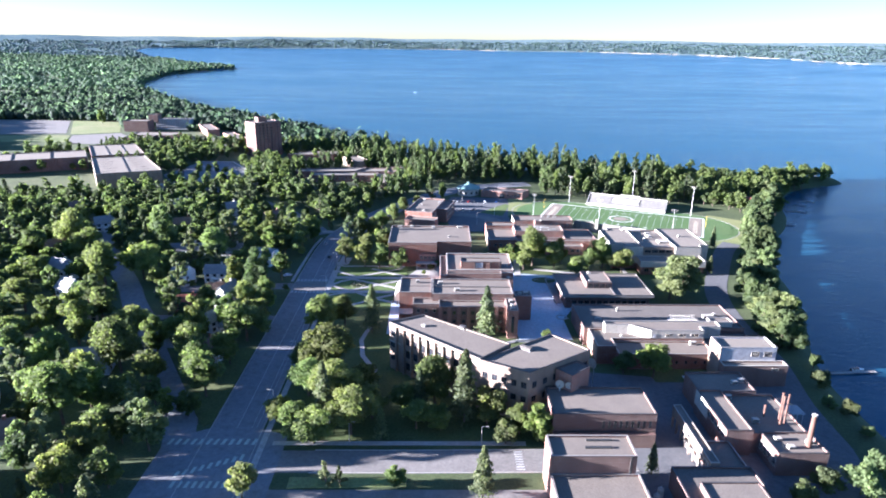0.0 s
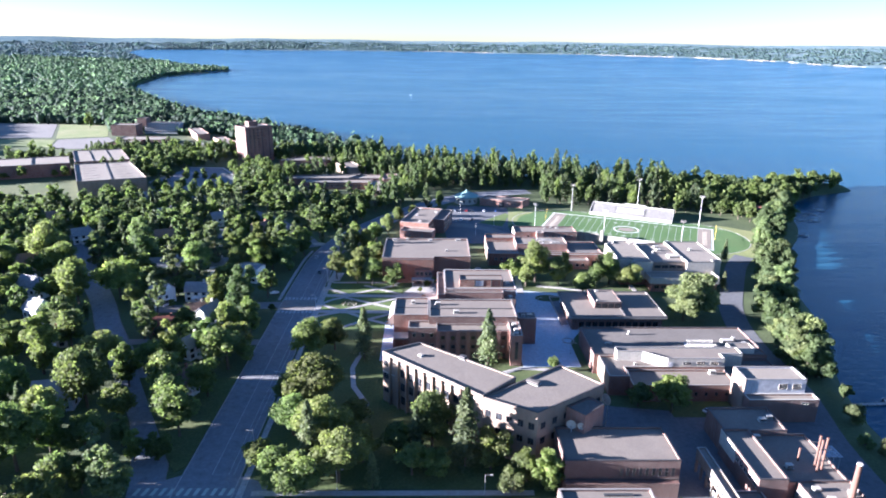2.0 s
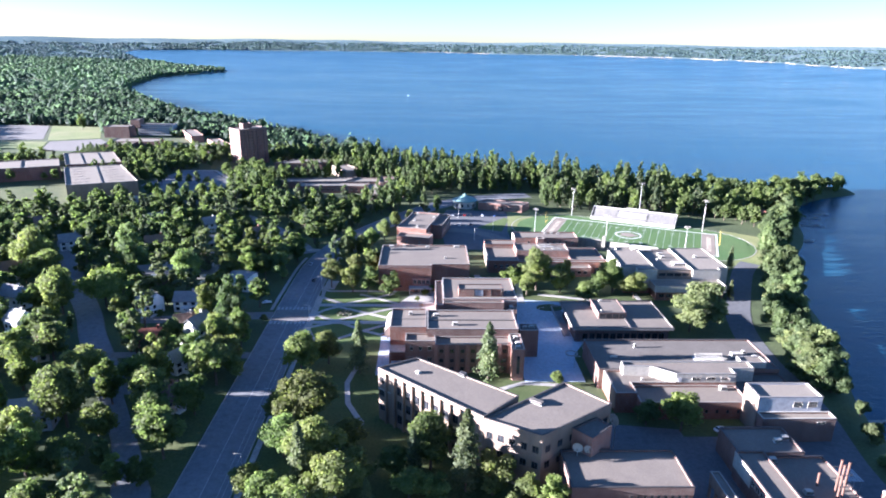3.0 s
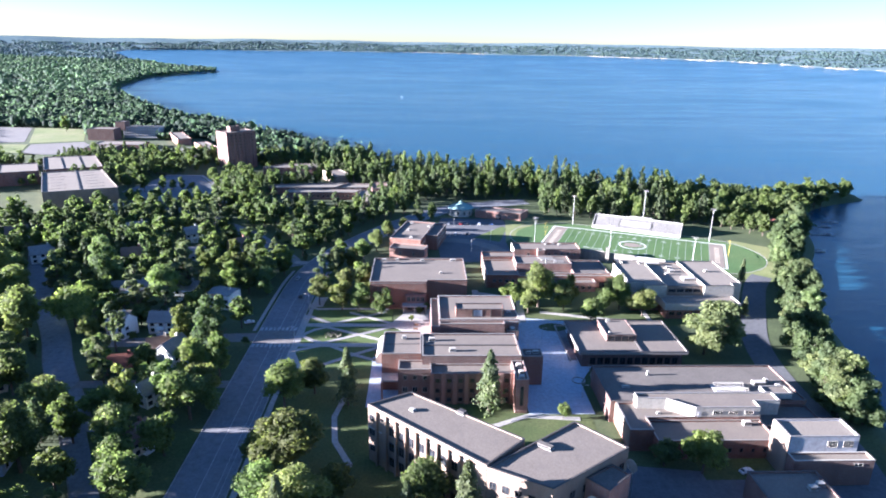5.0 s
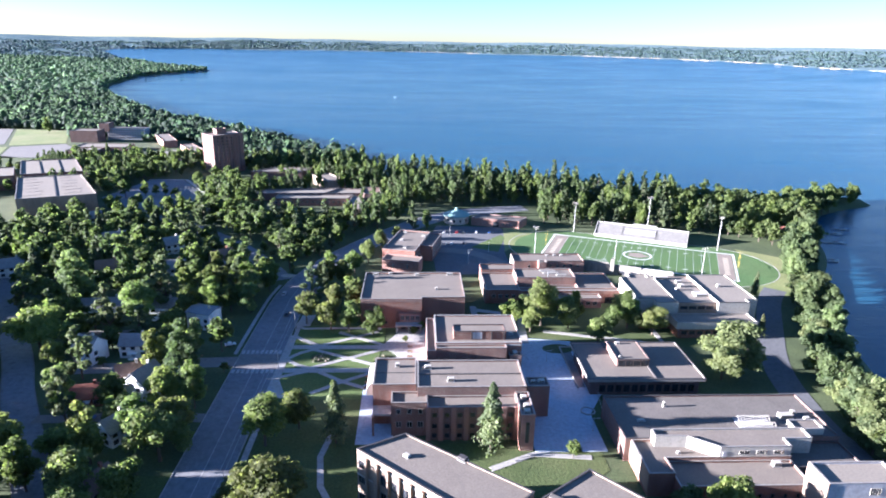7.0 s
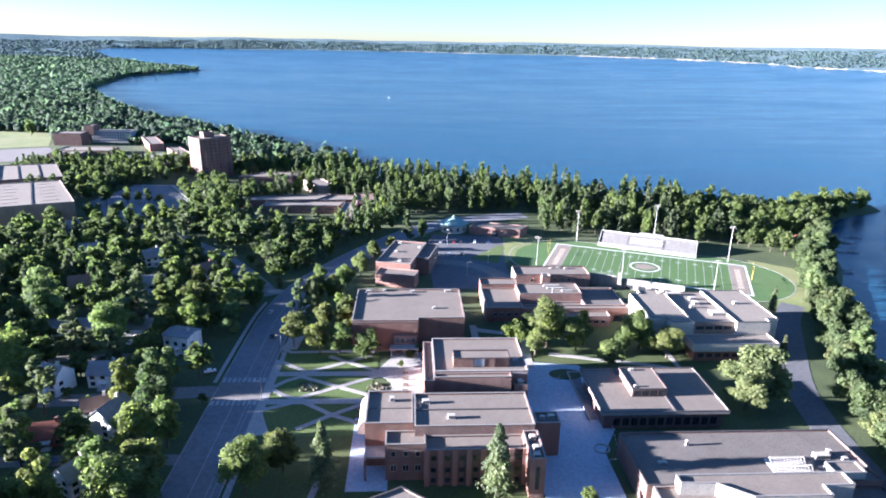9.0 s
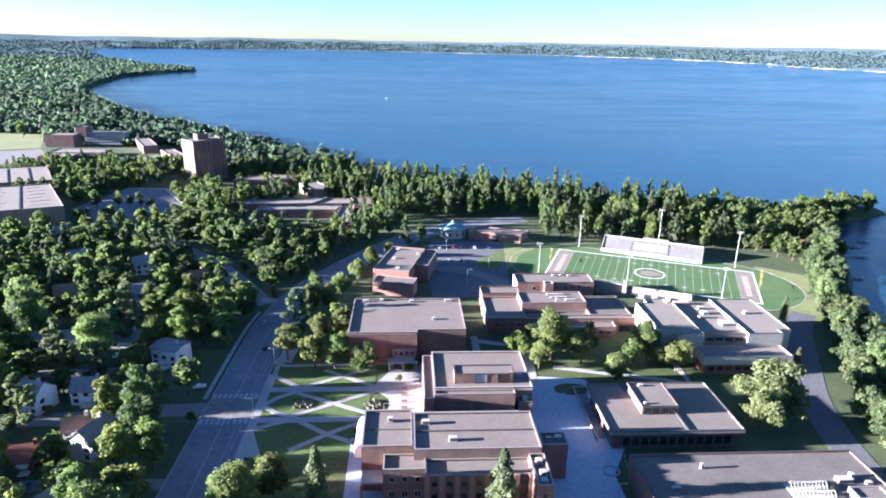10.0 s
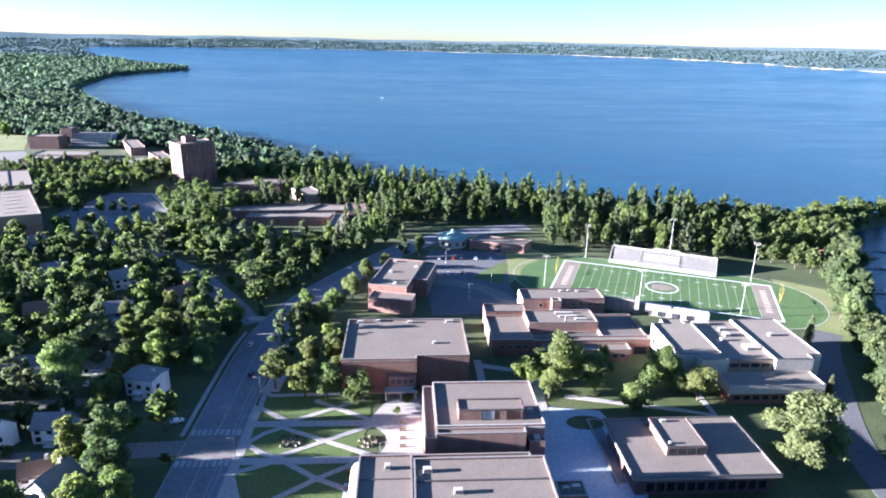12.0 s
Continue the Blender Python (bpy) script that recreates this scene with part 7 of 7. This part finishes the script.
def bench(x, y, rz):
    r = root("bench", x, y, 0.16, rz, "dark wooden bench on a paved terrace", "bench", "benches")
    for k in range(3):
        bm = bmesh.new()
        box(bm, -1.0, 1.0, -0.25 + k * 0.17, -0.11 + k * 0.17, 0.42, 0.47)
        part("seat_slat", bm, "wood_bench", r)
    bm = bmesh.new()
    box(bm, -1.0, 1.0, 0.26, 0.31, 0.5, 0.9)
    part("backrest", bm, "wood_bench", r)
    for s in (-0.8, 0.8):
        bm = bmesh.new()
        box(bm, s - 0.05, s + 0.05, -0.25, 0.3, 0, 0.42)
        part("leg", bm, "steel_dark", r)


for y in (312.5, 308.3, 303.7, 299.5):
    bench(3, y, 0)
for i in range(6):
    bench(-13 + (i % 2) * 2.2, 288 - i * 2.0, 60)


def bollard(x, y):
    r = root("bollard", x, y, 0.12, 0, "short white bollard at the edge of the plaza", "bollard", "bollards")
    bm = bmesh.new()
    cyl(bm, 0, 0, 0, 0.9, 0.16, 0.14, 10)
    part("post", bm, "panel_white", r)
    bm = bmesh.new()
    cyl(bm, 0, 0, 0.9, 1.0, 0.17, 0.1, 10)
    part("cap", bm, "steel", r)


bm = bmesh.new()
box(bm, 65.6, 66.0, 279, 312, -0.2, 0.95), box(bm, 66.004, 70.4, 311.6, 312, -0.2, 0.95)
tagged(part("retaining_wall", bm, "concrete", None), "low concrete retaining wall beside the plaza", "wall", kind="structure")
strip("walkway", [(68.2, 311), (68.0, 296), (67.0, 280)], 3.6, 0.17, "asphalt", "dark paved ramp between plaza and union", "footpath")
for i in range(8):
    bollard(73.2 - i * 0.35, 281 - i * 2.2)


def motor_boat(x, y, rz, words):
    r = root("motor_boat", x, y, -5.0, rz, words, "boat", "boats")
    bm = bmesh.new()
    hull = [(-2.6, 0.95), (1.2, 1.0), (2.4, 0.55), (3.0, 0.0), (2.4, -0.55), (1.2, -1.0), (-2.6, -0.95)]
    lo = [bm.verts.new((px * 0.9, py * 0.7, -0.2)) for px, py in hull]
    hi = [bm.verts.new((px, py, 0.7)) for px, py in hull]
    bm.faces.new(lo), bm.faces.new(hi)
    for k in range(len(hull)):
        q = (k + 1) % len(hull)
        bm.faces.new((lo[k], lo[q], hi[q], hi[k]))
    part("hull", bm, "siding_white", r)
    bm = bmesh.new()
    box(bm, 0.2, 0.35, -0.7, 0.7, 0.703, 1.25)
    part("windscreen", bm, "glass_dark", r)
    for px in (-0.6, -1.7):
        bm = bmesh.new()
        box(bm, px - 0.25, px + 0.25, -0.7, 0.7, 0.703, 0.95)
        part("seat", bm, "wood_bench", r)
    bm = bmesh.new()
    box(bm, -3.0, -2.62, -0.25, 0.25, 0.1, 1.05)
    part("outboard_motor", bm, "steel_dark", r)


def dock(x, y, length, rz, boat=True):
    r = root("dock", x, y, -4.6, rz, "narrow wooden boat dock on posts in the lake", "dock", "docks")
    for k in range(int(length / 0.5)):
        bm = bmesh.new()
        box(bm, k * 0.5, k * 0.5 + 0.46, -0.8, 0.8, 0, 0.08)
        part("plank", bm, "concrete", r)
    for k in range(int(length / 4) + 1):
        for s in (-0.7, 0.7):
            bm = bmesh.new()
            cyl(bm, min(k * 4 + 0.2, length - 0.2), s, -2.5, 0.4, 0.09, seg=6)
            part("post", bm, "bark", r)
    if boat:
        a = radians(rz)
        motor_boat(x + math.cos(a) * length * 0.75 - math.sin(a) * 2.2, y + math.sin(a) * length * 0.75 + math.cos(a) * 2.2, rz, "small white motor boat moored at a dock")


motor_boat(-44, 1617, 176, "small white motor boat out on the open lake")
dock(160, 221, 26, 4), dock(284, 477, 16, -12), dock(262, 437, 7, -10), dock(312, 510, 12, -20), dock(300, 497, 10, -15)


def boat_house():
    r = root("boat_house", 254, 482, 0, -20, "low boat house with a reddish roof among trees", "building", "campus buildings")
    bm = bmesh.new()
    box(bm, -8, 8, -5, 5, -0.5, 3.4)
    part("wall", bm, "siding_tan", r)
    for s in (-1, 1):
        bm = bmesh.new()
        vs = [bm.verts.new((sx * 8.6, s * yy, zz)) for sx in (-1, 1) for yy, zz in ((5.7, 3.2), (0.002, 5.6), (0.002, 5.85), (5.7, 3.45))]
        for f in ((0, 1, 2, 3), (7, 6, 5, 4), (0, 4, 5, 1), (1, 5, 6, 2), (2, 6, 7, 3), (3, 7, 4, 0)):
            bm.faces.new([vs[i] for i in f])
        part("roof", bm, "shingle_red", r)
    bm = bmesh.new()
    box(bm, -2, 2, -5.12, -5.004, 0, 2.8)
    part("door", bm, "panel_white", r)


boat_house()
for i in range(9):      # clipped conifers before the lodge
    tree("pine", -120.5 + i * 3.3, 609.5 + i * 0.6, 1.9, 1.25, 1, "clipped conifers")


def sign_board(x, y, rz, w=2.6):
    r = root("sign_board", x, y, 0.1, rz, "pale campus sign board between two posts", "sign", "signs")
    for s in (-w / 2 - 0.1, w / 2 + 0.1):
        bm = bmesh.new()
        box(bm, s - 0.1, s + 0.1, -0.1, 0.1, 0, 2.0)
        part("post", bm, "concrete_light", r)
    bm = bmesh.new()
    box(bm, -w / 2, w / 2, -0.06, 0.06, 0.5, 1.9)
    b2 = part("board", bm, "panel_white", r)
    for k in range(2):
        bm = bmesh.new()
        box(bm, -w / 2 + 0.3, w / 2 - 0.3, -0.075, -0.063, 0.9 + k * 0.5, 1.1 + k * 0.5)
        part("text_bar", bm, "brick_red", b2)


patch("terrace", [(-49, 334), (-42, 334), (-41, 346), (-46, 346)], 0.15, "concrete_light", "pale concrete bus stop pad", "terrace")
sign_board(-44.5, 340, 90), sign_board(-38, 173, 30)
